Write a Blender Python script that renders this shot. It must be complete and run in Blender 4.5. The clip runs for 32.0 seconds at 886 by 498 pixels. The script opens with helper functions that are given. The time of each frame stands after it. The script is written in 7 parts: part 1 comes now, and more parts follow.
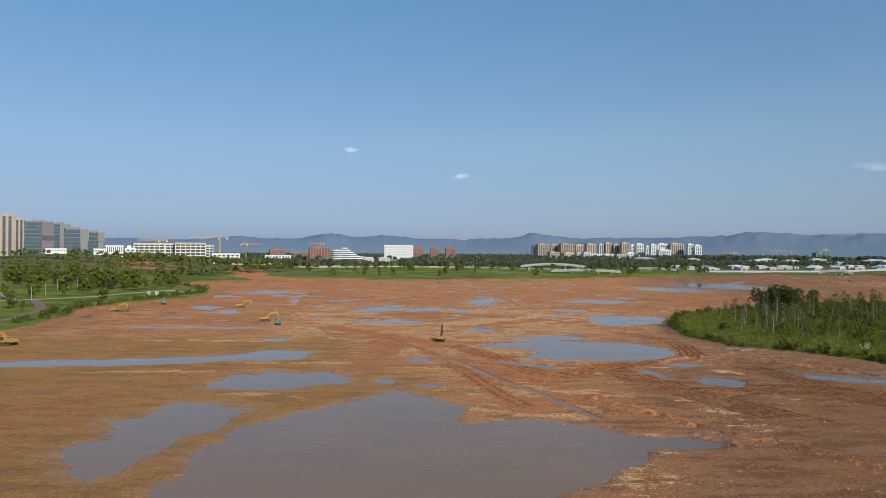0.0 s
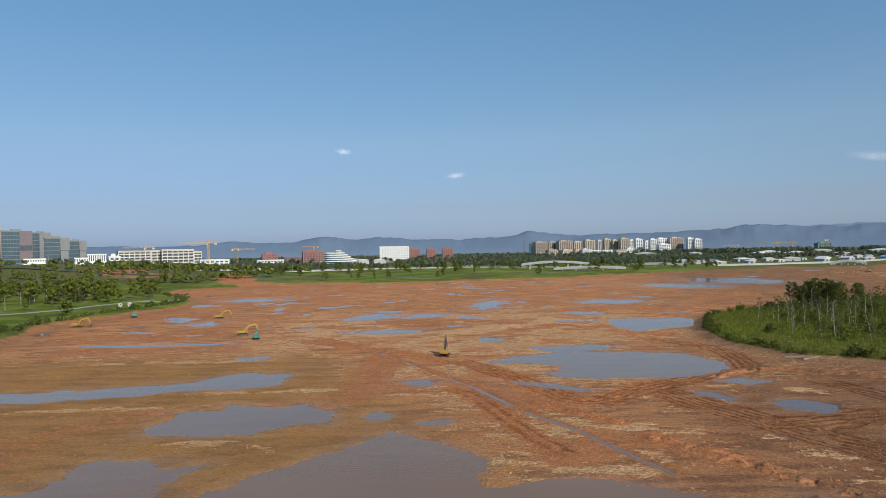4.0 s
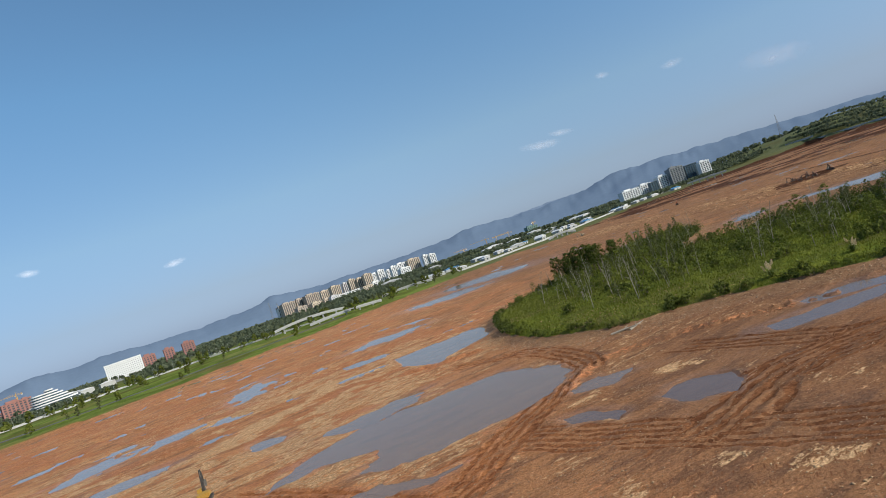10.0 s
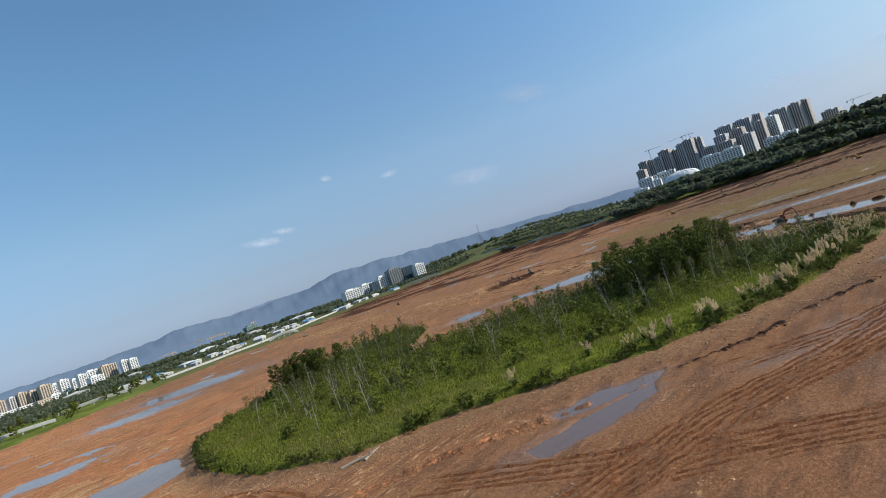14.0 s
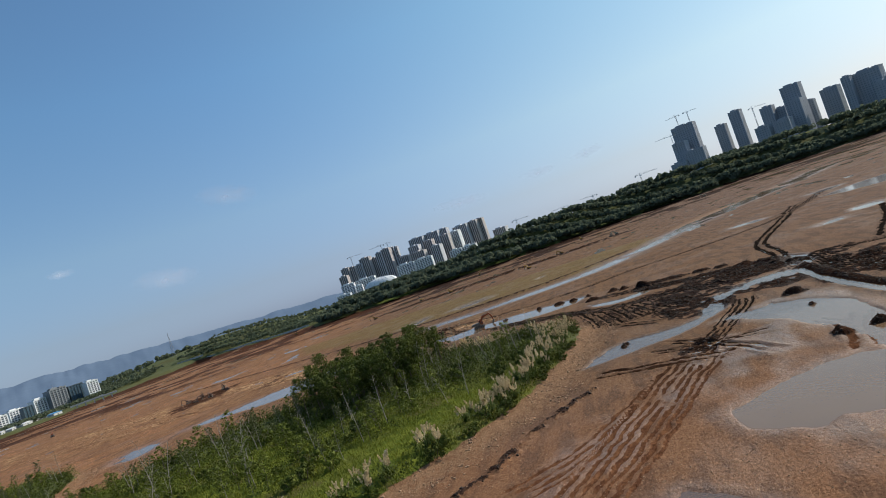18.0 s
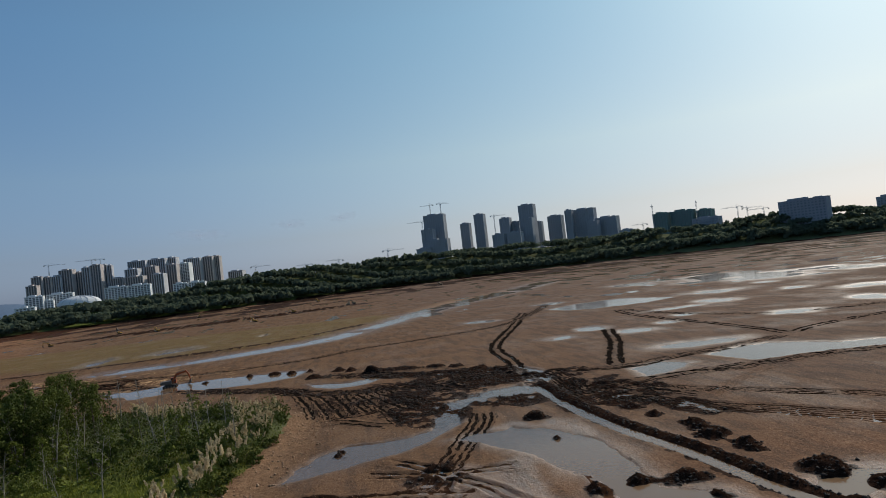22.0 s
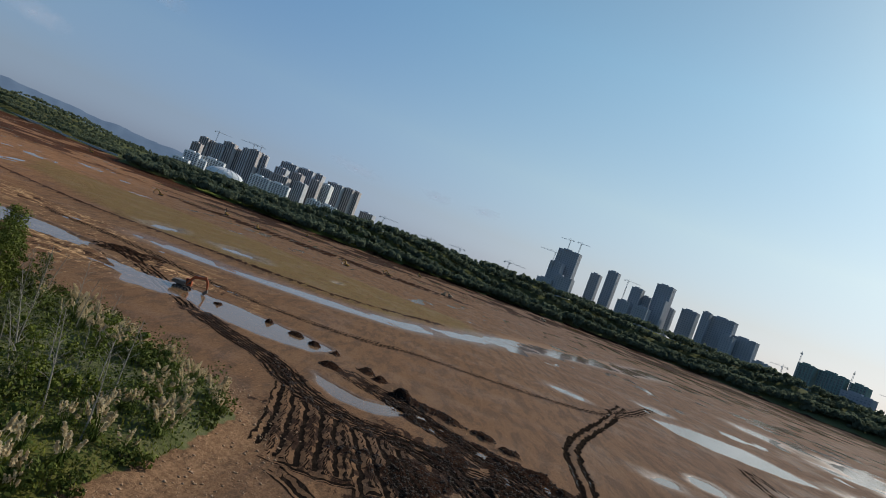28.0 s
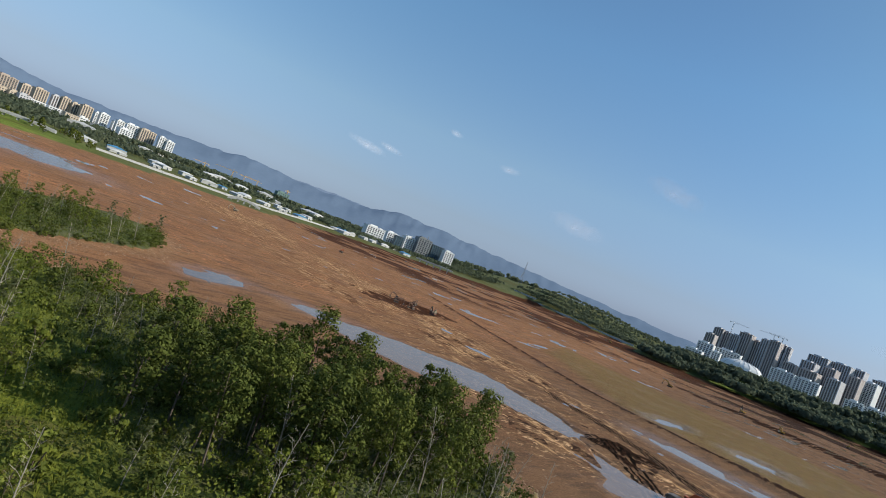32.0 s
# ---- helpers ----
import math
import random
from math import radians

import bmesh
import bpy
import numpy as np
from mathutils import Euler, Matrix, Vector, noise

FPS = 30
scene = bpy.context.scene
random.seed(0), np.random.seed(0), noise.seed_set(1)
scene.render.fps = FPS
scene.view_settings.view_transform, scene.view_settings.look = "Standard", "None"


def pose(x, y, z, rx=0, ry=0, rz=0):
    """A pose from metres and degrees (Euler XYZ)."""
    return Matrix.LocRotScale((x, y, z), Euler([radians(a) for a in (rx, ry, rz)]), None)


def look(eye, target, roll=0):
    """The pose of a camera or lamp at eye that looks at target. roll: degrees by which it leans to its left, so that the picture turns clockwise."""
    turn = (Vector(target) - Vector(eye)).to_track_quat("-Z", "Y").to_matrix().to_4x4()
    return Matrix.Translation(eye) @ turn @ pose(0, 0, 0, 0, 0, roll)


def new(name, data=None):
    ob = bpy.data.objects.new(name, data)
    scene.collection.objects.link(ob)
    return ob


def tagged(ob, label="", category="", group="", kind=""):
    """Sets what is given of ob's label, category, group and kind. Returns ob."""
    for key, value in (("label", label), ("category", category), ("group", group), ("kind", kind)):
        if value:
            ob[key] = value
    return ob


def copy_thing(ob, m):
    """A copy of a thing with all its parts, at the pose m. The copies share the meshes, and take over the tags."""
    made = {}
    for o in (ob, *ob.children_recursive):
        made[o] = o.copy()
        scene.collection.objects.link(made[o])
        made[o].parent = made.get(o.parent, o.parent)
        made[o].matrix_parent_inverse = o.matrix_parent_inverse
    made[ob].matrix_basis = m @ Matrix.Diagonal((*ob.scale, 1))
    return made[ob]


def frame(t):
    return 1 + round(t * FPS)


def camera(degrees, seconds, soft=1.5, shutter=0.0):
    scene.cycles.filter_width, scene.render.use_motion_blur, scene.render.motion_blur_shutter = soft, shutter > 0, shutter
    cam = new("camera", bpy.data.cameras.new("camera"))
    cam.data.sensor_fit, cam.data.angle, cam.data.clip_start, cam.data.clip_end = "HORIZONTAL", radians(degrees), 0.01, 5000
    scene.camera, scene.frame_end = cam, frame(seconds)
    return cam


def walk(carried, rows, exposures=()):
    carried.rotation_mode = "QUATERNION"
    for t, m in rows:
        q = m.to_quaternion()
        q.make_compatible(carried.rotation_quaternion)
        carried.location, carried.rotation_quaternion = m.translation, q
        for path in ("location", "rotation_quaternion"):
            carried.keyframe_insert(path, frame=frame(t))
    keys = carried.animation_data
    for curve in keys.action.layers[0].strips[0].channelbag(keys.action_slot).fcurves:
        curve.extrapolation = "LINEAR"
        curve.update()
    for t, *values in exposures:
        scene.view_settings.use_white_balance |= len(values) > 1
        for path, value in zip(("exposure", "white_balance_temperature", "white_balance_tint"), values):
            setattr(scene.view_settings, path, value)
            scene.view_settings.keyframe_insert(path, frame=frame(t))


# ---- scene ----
cam = camera(69.7, 32.0, soft=0.6)
# seconds, place, yaw, pitch, lean
PATH = [
    (0, 0.00, 0.00, 30.00, 0.00, 0.01, 0.37),
    (0.5, 0.05, 4.23, 29.81, 0.02, 0.02, 0.28),
    (1, -0.27, 8.18, 29.74, -0.01, 0.01, 0.30),
    (1.5, -0.51, 11.86, 29.76, -0.05, -0.00, 0.31),
    (2, -0.57, 16.07, 29.56, -0.04, 0.00, 0.34),
    (2.5, -0.71, 20.20, 29.38, -0.03, 0.02, 0.28),
    (3, -1.01, 23.99, 29.21, -0.08, 0.02, 0.23),
    (3.5, -1.48, 27.68, 29.55, -0.09, -0.01, 0.42),
    (5.5, -1.65, 43.47, 28.33, -1.93, 0.23, -9.35),
    (6, -1.70, 47.22, 28.44, -2.76, 0.20, -6.67),
    (6.5, -1.53, 51.23, 28.35, -3.12, 0.11, -0.15),
    (7, -1.50, 54.99, 28.42, -4.43, 0.20, -7.36),
    (7.5, -1.22, 58.62, 28.52, -7.32, 0.34, -18.98),
    (8, -0.56, 62.48, 28.53, -10.27, 0.40, -20.41),
    (8.5, 0.21, 66.15, 28.48, -13.23, 0.43, -19.00),
    (9, 1.30, 70.03, 28.40, -16.69, 0.49, -18.78),
    (9.5, 2.52, 73.66, 28.42, -20.19, 0.54, -18.94),
    (10, 3.71, 77.01, 28.46, -23.73, 0.58, -18.97),
    (10.5, 5.01, 80.23, 28.54, -27.32, 0.62, -18.91),
    (11, 6.89, 83.57, 28.49, -30.84, 0.69, -18.97),
    (11.5, 8.82, 86.71, 28.39, -34.43, 0.76, -18.92),
    (12, 10.65, 89.15, 28.51, -38.02, 0.84, -18.93),
    (12.5, 12.68, 92.01, 28.64, -41.55, 0.86, -18.83),
    (13, 14.79, 94.34, 28.68, -43.97, 0.86, -16.44),
    (13.5, 16.96, 96.61, 28.76, -46.28, 0.90, -15.02),
    (14, 19.79, 99.12, 28.90, -49.78, 0.98, -18.61),
    (14.5, 22.74, 101.48, 28.84, -53.51, 1.04, -19.41),
    (16.5, 32.87, 107.76, 29.65, -67.13, 1.22, -18.96),
    (17, 36.66, 108.98, 29.42, -70.36, 1.25, -18.97),
    (17.5, 41.07, 109.88, 29.26, -73.65, 1.32, -18.96),
    (18, 45.45, 110.79, 29.25, -77.50, 1.35, -19.03),
    (18.5, 48.69, 111.51, 29.33, -81.64, 1.40, -19.07),
    (19, 52.07, 111.96, 29.46, -85.85, 1.44, -19.15),
    (19.5, 55.75, 112.24, 29.54, -90.02, 1.48, -19.15),
    (20, 59.16, 112.25, 29.72, -93.90, 1.50, -19.19),
    (20.5, 62.89, 111.97, 29.90, -96.56, 1.51, -17.26),
    (21, 68.00, 111.56, 29.68, -98.34, 1.46, -11.04),
    (21.5, 72.04, 111.07, 29.75, -99.78, 1.42, -8.38),
    (22, 76.22, 110.61, 30.01, -100.91, 1.39, -6.52),
    (22.5, 80.85, 109.79, 29.92, -101.07, 1.32, -0.13),
    (23, 85.16, 109.14, 30.07, -101.07, 1.29, 1.44),
    (23.5, 89.41, 108.39, 30.25, -101.03, 1.28, 0.78),
    (24, 94.03, 107.47, 30.24, -101.00, 1.28, 0.58),
    (24.5, 99.03, 106.46, 30.29, -100.88, 1.27, 0.79),
    (26.5, 119.04, 102.39, 30.42, -99.78, 1.29, 2.00),
    (27, 123.22, 102.25, 31.27, -97.84, 1.05, 13.36),
    (27.5, 127.90, 101.84, 31.50, -93.27, 0.87, 22.37),
    (28, 132.42, 101.43, 31.52, -89.76, 0.88, 20.56),
    (28.5, 137.13, 101.49, 31.41, -86.52, 0.92, 19.77),
    (29, 142.42, 102.11, 31.15, -80.70, 0.86, 20.87),
    (29.5, 146.10, 102.90, 31.35, -74.13, 0.80, 21.16),
    (30, 149.91, 103.84, 31.57, -68.11, 0.68, 21.07),
    (30.5, 153.89, 105.48, 31.54, -61.84, 0.66, 21.18),
    (31, 158.39, 107.12, 31.32, -55.53, 0.60, 21.30),
    (31.5, 160.71, 108.92, 31.65, -49.33, 0.48, 21.35),
    (32, 163.91, 111.16, 31.47, -43.03, 0.41, 21.40),
]
walk(cam, [(t, pose(x, y, z, 90 + pitch, 0, yaw) @ pose(0, 0, 0, 0, 0, lean)) for t, x, y, z, yaw, pitch, lean in PATH],
     [(0, 0.33), (3.5, 0.33), (9, 0.44), (14, 0.58), (17, 0.54), (19, 0.28), (20.5, 0.06), (23, -0.09), (26.5, -0.08), (28, 0.12), (30, 0.42), (32, 0.5)])

# ---- daylight ----
SUN_AZ, SUN_EL = 142.0, 33.0      # clockwise from +y, degrees
world = bpy.data.worlds.new("sky")
scene.world = world
world.use_nodes = True
wn = world.node_tree.nodes
sky = wn.new("ShaderNodeTexSky")
sky.sky_type, sky.sun_disc = "NISHITA", False
sky.sun_elevation, sky.sun_rotation = radians(SUN_EL), radians(SUN_AZ)
sky.altitude, sky.air_density, sky.dust_density, sky.ozone_density = 100, 1.0, 0.6, 3.0
wn["Background"].inputs["Strength"].default_value = 0.10
# haze: the lowest sky is a little dimmer and bluer than clear air gives
way = wn.new("ShaderNodeSeparateXYZ")
gen = wn.new("ShaderNodeTexCoord")
rise = wn.new("ShaderNodeMapRange")
rise.inputs["From Min"].default_value, rise.inputs["From Max"].default_value = 0.0, 0.40
tint = wn.new("ShaderNodeValToRGB")
for place, colour in ((0.0, (0.42, 0.55, 0.98, 1)), (0.16, (0.585, 0.61, 0.775, 1)), (0.42, (0.825, 0.86, 0.86, 1)), (0.9, (0.84, 1.05, 1.05, 1))):
    stop = tint.color_ramp.elements[0] if place == 0 else tint.color_ramp.elements[-1] if place == 0.9 else tint.color_ramp.elements.new(place)
    stop.position, stop.color = place, colour
hazy = wn.new("ShaderNodeMix")
hazy.data_type, hazy.blend_type = "RGBA", "MULTIPLY"
hazy.inputs[0].default_value = 1.0
# hazy air: whiter round the sun, a little deeper opposite it
near_sun = wn.new("ShaderNodeVectorMath")
near_sun.operation = "DOT_PRODUCT"
near_sun.inputs[1].default_value = (math.sin(radians(SUN_AZ)) * math.cos(radians(SUN_EL)), math.cos(radians(SUN_AZ)) * math.cos(radians(SUN_EL)), math.sin(radians(SUN_EL)))
half = wn.new("ShaderNodeMapRange")
half.inputs["From Min"].default_value, half.inputs["From Max"].default_value = -1.0, 1.0
glow = wn.new("ShaderNodeValToRGB")
for place, colour in ((0.0, (0.72, 0.74, 0.79, 1)), (0.35, (1.0, 1.0, 1.0, 1)), (0.64, (0.99, 0.99, 1.025, 1)), (0.92, (1.23, 1.115, 0.95, 1))):
    stop = glow.color_ramp.elements[0] if place == 0 else glow.color_ramp.elements[-1] if place == 0.92 else glow.color_ramp.elements.new(place)
    stop.position, stop.color = place, colour
glow.color_ramp.interpolation = "EASE"
aura = wn.new("ShaderNodeMix")
aura.data_type, aura.blend_type = "RGBA", "MULTIPLY"
aura.inputs[0].default_value = 1.0
for a, b in ((gen.outputs["Generated"], near_sun.inputs[0]), (near_sun.outputs["Value"], half.inputs["Value"]), (half.outputs["Result"], glow.inputs[0]), (hazy.outputs[2], aura.inputs[6]), (glow.outputs["Color"], aura.inputs[7]), (gen.outputs["Generated"], way.inputs[0]), (way.outputs["Z"], rise.inputs["Value"]), (rise.outputs["Result"], tint.inputs[0]), (sky.outputs["Color"], hazy.inputs[6]), (tint.outputs["Color"], hazy.inputs[7]), (aura.outputs[2], wn["Background"].inputs["Color"])):
    world.node_tree.links.new(a, b)
sun = new("sun", bpy.data.lights.new("sun", "SUN"))
sun.data.energy, sun.data.angle, sun.data.color = 3.4, radians(0.6), (1.0, 0.93, 0.82)
SUN_DIR = Vector((math.sin(radians(SUN_AZ)) * math.cos(radians(SUN_EL)), math.cos(radians(SUN_AZ)) * math.cos(radians(SUN_EL)), math.sin(radians(SUN_EL))))
sun.matrix_world = look(SUN_DIR * 300, (0, 0, 0))


# ---- small tools ----
def link(tree, a, b):
    tree.links.new(a, b)


def material(name, colour, rough=0.8, vary=0.25, scale=1.0, bump=0.0, metal=0.0, spec=0.3, second=None, island=0.0, per_object=0.0):
    """A node material: two scales of noise over a base colour, with a little relief."""
    m = bpy.data.materials.new(name)
    m.use_nodes = True
    t = m.node_tree
    b = t.nodes["Principled BSDF"]
    b.inputs["Roughness"].default_value, b.inputs["Metallic"].default_value = rough, metal
    b.inputs["Specular IOR Level"].default_value = spec
    co = t.nodes.new("ShaderNodeTexCoord")
    n1, n2 = t.nodes.new("ShaderNodeTexNoise"), t.nodes.new("ShaderNodeTexNoise")
    n1.inputs["Scale"].default_value, n2.inputs["Scale"].default_value = scale, scale * 9
    n1.inputs["Detail"].default_value = n2.inputs["Detail"].default_value = 4
    link(t, co.outputs["Object"], n1.inputs["Vector"])
    link(t, co.outputs["Object"], n2.inputs["Vector"])
    add = t.nodes.new("ShaderNodeMath")
    add.operation = "ADD"
    link(t, n1.outputs["Fac"], add.inputs[0])
    link(t, n2.outputs["Fac"], add.inputs[1])
    fac = add.outputs[0]
    ramp = t.nodes.new("ShaderNodeMapRange")
    ramp.inputs["From Min"].default_value, ramp.inputs["From Max"].default_value = 0.65, 1.35
    link(t, fac, ramp.inputs["Value"])
    out = ramp.outputs["Result"]
    for amount, kind in ((island, "island"), (per_object, "object")):
        if amount:
            if kind == "island":
                g = t.nodes.new("ShaderNodeNewGeometry").outputs["Random Per Island"]
            else:
                g = t.nodes.new("ShaderNodeObjectInfo").outputs["Random"]
            mix = t.nodes.new("ShaderNodeMix")
            mix.inputs["Factor"].default_value = amount
            link(t, out, mix.inputs[2])
            link(t, g, mix.inputs[3])
            out = mix.outputs[0]
    mc = t.nodes.new("ShaderNodeMix")
    mc.data_type = "RGBA"
    lo = [c * (1 - vary) for c in colour]
    hi = list(second) if second else [min(c * (1 + vary), 0.95) for c in colour]
    mc.inputs[6].default_value, mc.inputs[7].default_value = (*lo, 1), (*hi, 1)
    link(t, out, mc.inputs[0])
    link(t, mc.outputs[2], b.inputs["Base Color"])
    if bump:
        bp = t.nodes.new("ShaderNodeBump")
        bp.inputs["Strength"].default_value, bp.inputs["Distance"].default_value = 0.6, bump
        link(t, fac, bp.inputs["Height"])
        link(t, bp.outputs["Normal"], b.inputs["Normal"])
    return m


def part(name, bm, mat, parent=None, label="", kind=""):
    """One mesh object from a bmesh, under a thing or a part."""
    me = bpy.data.meshes.new(name)
    bm.to_mesh(me)
    bm.free()
    return part_of(name, me, mat, parent, label, kind)


def part_of(name, me, mat, parent=None, label="", kind=""):
    if mat and not me.materials:
        me.materials.append(mat)
    ob = new(name, me)
    ob.parent = parent
    if label or kind:
        tagged(ob, label, kind=kind)
    return ob


def thing(name, label, category, m=None, group="", kind=""):
    ob = tagged(new(name), label, category, group, kind)
    ob.empty_display_size = 0.5
    if m is not None:
        ob.matrix_basis = m
    return ob


def box(bm, x0, x1, y0, y1, z0, z1, bevel=0.0, m=None):
    """Adds a box, bevelled where asked."""
    r = bmesh.ops.create_cube(bm, size=1)
    vs = r["verts"]
    for v in vs:
        v.co = Vector(((x0 + x1) / 2 + v.co.x * (x1 - x0), (y0 + y1) / 2 + v.co.y * (y1 - y0), (z0 + z1) / 2 + v.co.z * (z1 - z0)))
    if bevel:
        es = list({e for v in vs for e in v.link_edges})
        vs = list({v for f in bmesh.ops.bevel(bm, geom=es, offset=bevel, segments=2, affect="EDGES")["faces"] for v in f.verts} | {v for v in vs if v.is_valid})
    if m is not None:
        bmesh.ops.transform(bm, matrix=m, verts=[v for v in vs if v.is_valid])
    return bm


def tube(bm, pts, radii, sides=6, cap=True):
    """A tapered tube along points."""
    rings = []
    for i, p in enumerate(pts):
        p = Vector(p)
        d = (Vector(pts[min(i + 1, len(pts) - 1)]) - Vector(pts[max(i - 1, 0)])).normalized()
        a = d.orthogonal().normalized()
        b = d.cross(a)
        rings.append([bm.verts.new(p + radii[i] * (math.cos(k * math.tau / sides) * a + math.sin(k * math.tau / sides) * b)) for k in range(sides)])
    for r, q in zip(rings, rings[1:]):
        for k in range(sides):
            bm.faces.new((r[k], r[(k + 1) % sides], q[(k + 1) % sides], q[k]))
    if cap:
        bm.faces.new(rings[-1])
        bm.faces.new(rings[0][::-1])
    return bm


def extrude_outline(bm, outline, w0, w1):
    """A plate: an outline in x and z, thick from y = w0 to w1."""
    a = [bm.verts.new((x, w0, z)) for x, z in outline]
    b = [bm.verts.new((x, w1, z)) for x, z in outline]
    n = len(outline)
    bm.faces.new(a)
    bm.faces.new(b[::-1])
    for i in range(n):
        bm.faces.new((a[(i + 1) % n], a[i], b[i], b[(i + 1) % n]))
    bmesh.ops.recalc_face_normals(bm, faces=bm.faces)
    return bm


def polar(az, d, eye=(0.0, 0.0)):
    return eye[0] + d * math.sin(radians(az)), eye[1] + d * math.cos(radians(az))


def grid_mesh(name, xs, ys, z):
    """A sheet over a grid of x and y with heights z."""
    nx, ny = len(xs), len(ys)
    X, Y = np.meshgrid(xs, ys)
    co = np.stack([X.ravel(), Y.ravel(), z.ravel()], 1).astype(np.float32)
    i = np.arange(nx * ny).reshape(ny, nx)
    quads = np.stack([i[:-1, :-1], i[:-1, 1:], i[1:, 1:], i[1:, :-1]], -1).reshape(-1, 4)
    return quad_mesh(name, co, quads, True)


def quad_mesh(name, co, quads, smooth=False):
    me = bpy.data.meshes.new(name)
    co, quads = np.asarray(co, np.float32), np.asarray(quads, np.int32)
    me.vertices.add(len(co))
    me.vertices.foreach_set("co", co.ravel())
    n = quads.shape[1]
    me.loops.add(quads.size)
    me.loops.foreach_set("vertex_index", quads.ravel())
    me.polygons.add(len(quads))
    me.polygons.foreach_set("loop_start", np.arange(0, quads.size, n, dtype=np.int32))
    me.update(calc_edges=True)
    if smooth:
        me.polygons.foreach_set("use_smooth", np.ones(len(quads), bool))
    return me


# ---- noise over the plan ----
def lattice(ix, iy, seed):
    v = (ix.astype(np.int64) * 374761393 + iy.astype(np.int64) * 668265263 + seed * 974634777) & 0xFFFFFFFF
    v = ((v ^ (v >> 13)) * 1274126177) & 0xFFFFFFFF
    return ((v ^ (v >> 16)) & 0xFFFF) / 65535.0


def value_noise(x, y, seed=0):
    ix, iy = np.floor(x), np.floor(y)
    fx, fy = x - ix, y - iy
    fx, fy = fx * fx * fx * (fx * (fx * 6 - 15) + 10), fy * fy * fy * (fy * (fy * 6 - 15) + 10)
    a, b = lattice(ix, iy, seed), lattice(ix + 1, iy, seed)
    c, d = lattice(ix, iy + 1, seed), lattice(ix + 1, iy + 1, seed)
    return (a * (1 - fx) + b * fx) * (1 - fy) + (c * (1 - fx) + d * fx) * fy


def fbm(x, y, seed=0, octaves=4):
    total, amp, norm = 0, 1.0, 0
    for k in range(octaves):
        c, s = math.cos(k * 1.1), math.sin(k * 1.1)
        total = total + amp * value_noise((c * x - s * y) * 2**k, (s * x + c * y) * 2**k, seed + k * 17)
        norm, amp = norm + amp, amp * 0.5
    return total / norm


def smooth(a, b, x):
    t = np.clip((x - a) / (b - a), 0, 1)
    return t * t * (3 - 2 * t)


def from_outline(X, Y, outline):
    """Distance to a closed outline: positive inside, negative outside."""
    d = np.full(X.shape, 1e9)
    inside = np.zeros(X.shape, bool)
    n = len(outline)
    for k in range(n):
        (x0, y0), (x1, y1) = outline[k], outline[(k + 1) % n]
        dx, dy = x1 - x0, y1 - y0
        t = np.clip(((X - x0) * dx + (Y - y0) * dy) / (dx * dx + dy * dy), 0, 1)
        d = np.minimum(d, np.hypot(X - x0 - t * dx, Y - y0 - t * dy))
        if dy:
            inside ^= ((y0 <= Y) != (y1 <= Y)) & (X < x0 + (Y - y0) * dx / dy)
    return np.where(inside, d, -d)


def from_line(X, Y, line):
    """Distance to an open line, and the side (signed offset)."""
    best, side = np.full(X.shape, 1e9), np.zeros(X.shape)
    for (x0, y0), (x1, y1) in zip(line, line[1:]):
        dx, dy = x1 - x0, y1 - y0
        n = math.hypot(dx, dy)
        t = np.clip(((X - x0) * dx + (Y - y0) * dy) / (n * n), 0, 1)
        d = np.hypot(X - x0 - t * dx, Y - y0 - t * dy)
        s = ((X - x0) * dy - (Y - y0) * dx) / n
        near = d < best
        best, side = np.where(near, d, best), np.where(near, s, side)
    return best, side


def soften(line, rounds=2):
    """Cuts the corners of a line."""
    for _ in range(rounds):
        out = [line[0]]
        for (x0, y0), (x1, y1) in zip(line, line[1:]):
            out += [(0.75 * x0 + 0.25 * x1, 0.75 * y0 + 0.25 * y1), (0.25 * x0 + 0.75 * x1, 0.25 * y0 + 0.75 * y1)]
        line = out + [line[-1]]
    return line


# ---- the lie of the land ----
BASIN = [(-158, -300), (-149, 212), (-149, 232), (-156, 262), (-161, 290), (-158, 321), (-155, 349), (-147, 366), (-144, 390), (-151, 418), (-164, 440), (-190, 478), (-212, 515), (-206, 552), (-150, 576), (-95, 587), (-44, 592), (124, 640), (200, 690), (340, 745), (500, 770), (640, 870), (800, 940), (1048, 1010), (1270, 970), (1200, 780), (1150, 650), (1000, 560), (1050, 400), (1090, 240), (1200, 0), (1250, -350), (1160, -560), (1040, -800), (900, -1100), (0, -900)]
ISLAND = [(108, 288), (96, 270), (85, 240), (84, 215), (90, 196), (104, 184), (117, 167), (130, 150), (146, 140), (160, 132), (182, 126), (205, 121), (222, 121), (230, 128), (236, 140), (246, 155), (252, 175), (244, 200), (232, 222), (214, 240), (196, 252), (184, 263), (186, 274), (200, 284), (214, 293), (232, 304), (246, 328), (250, 350), (235, 362), (200, 350), (160, 325), (125, 302)]

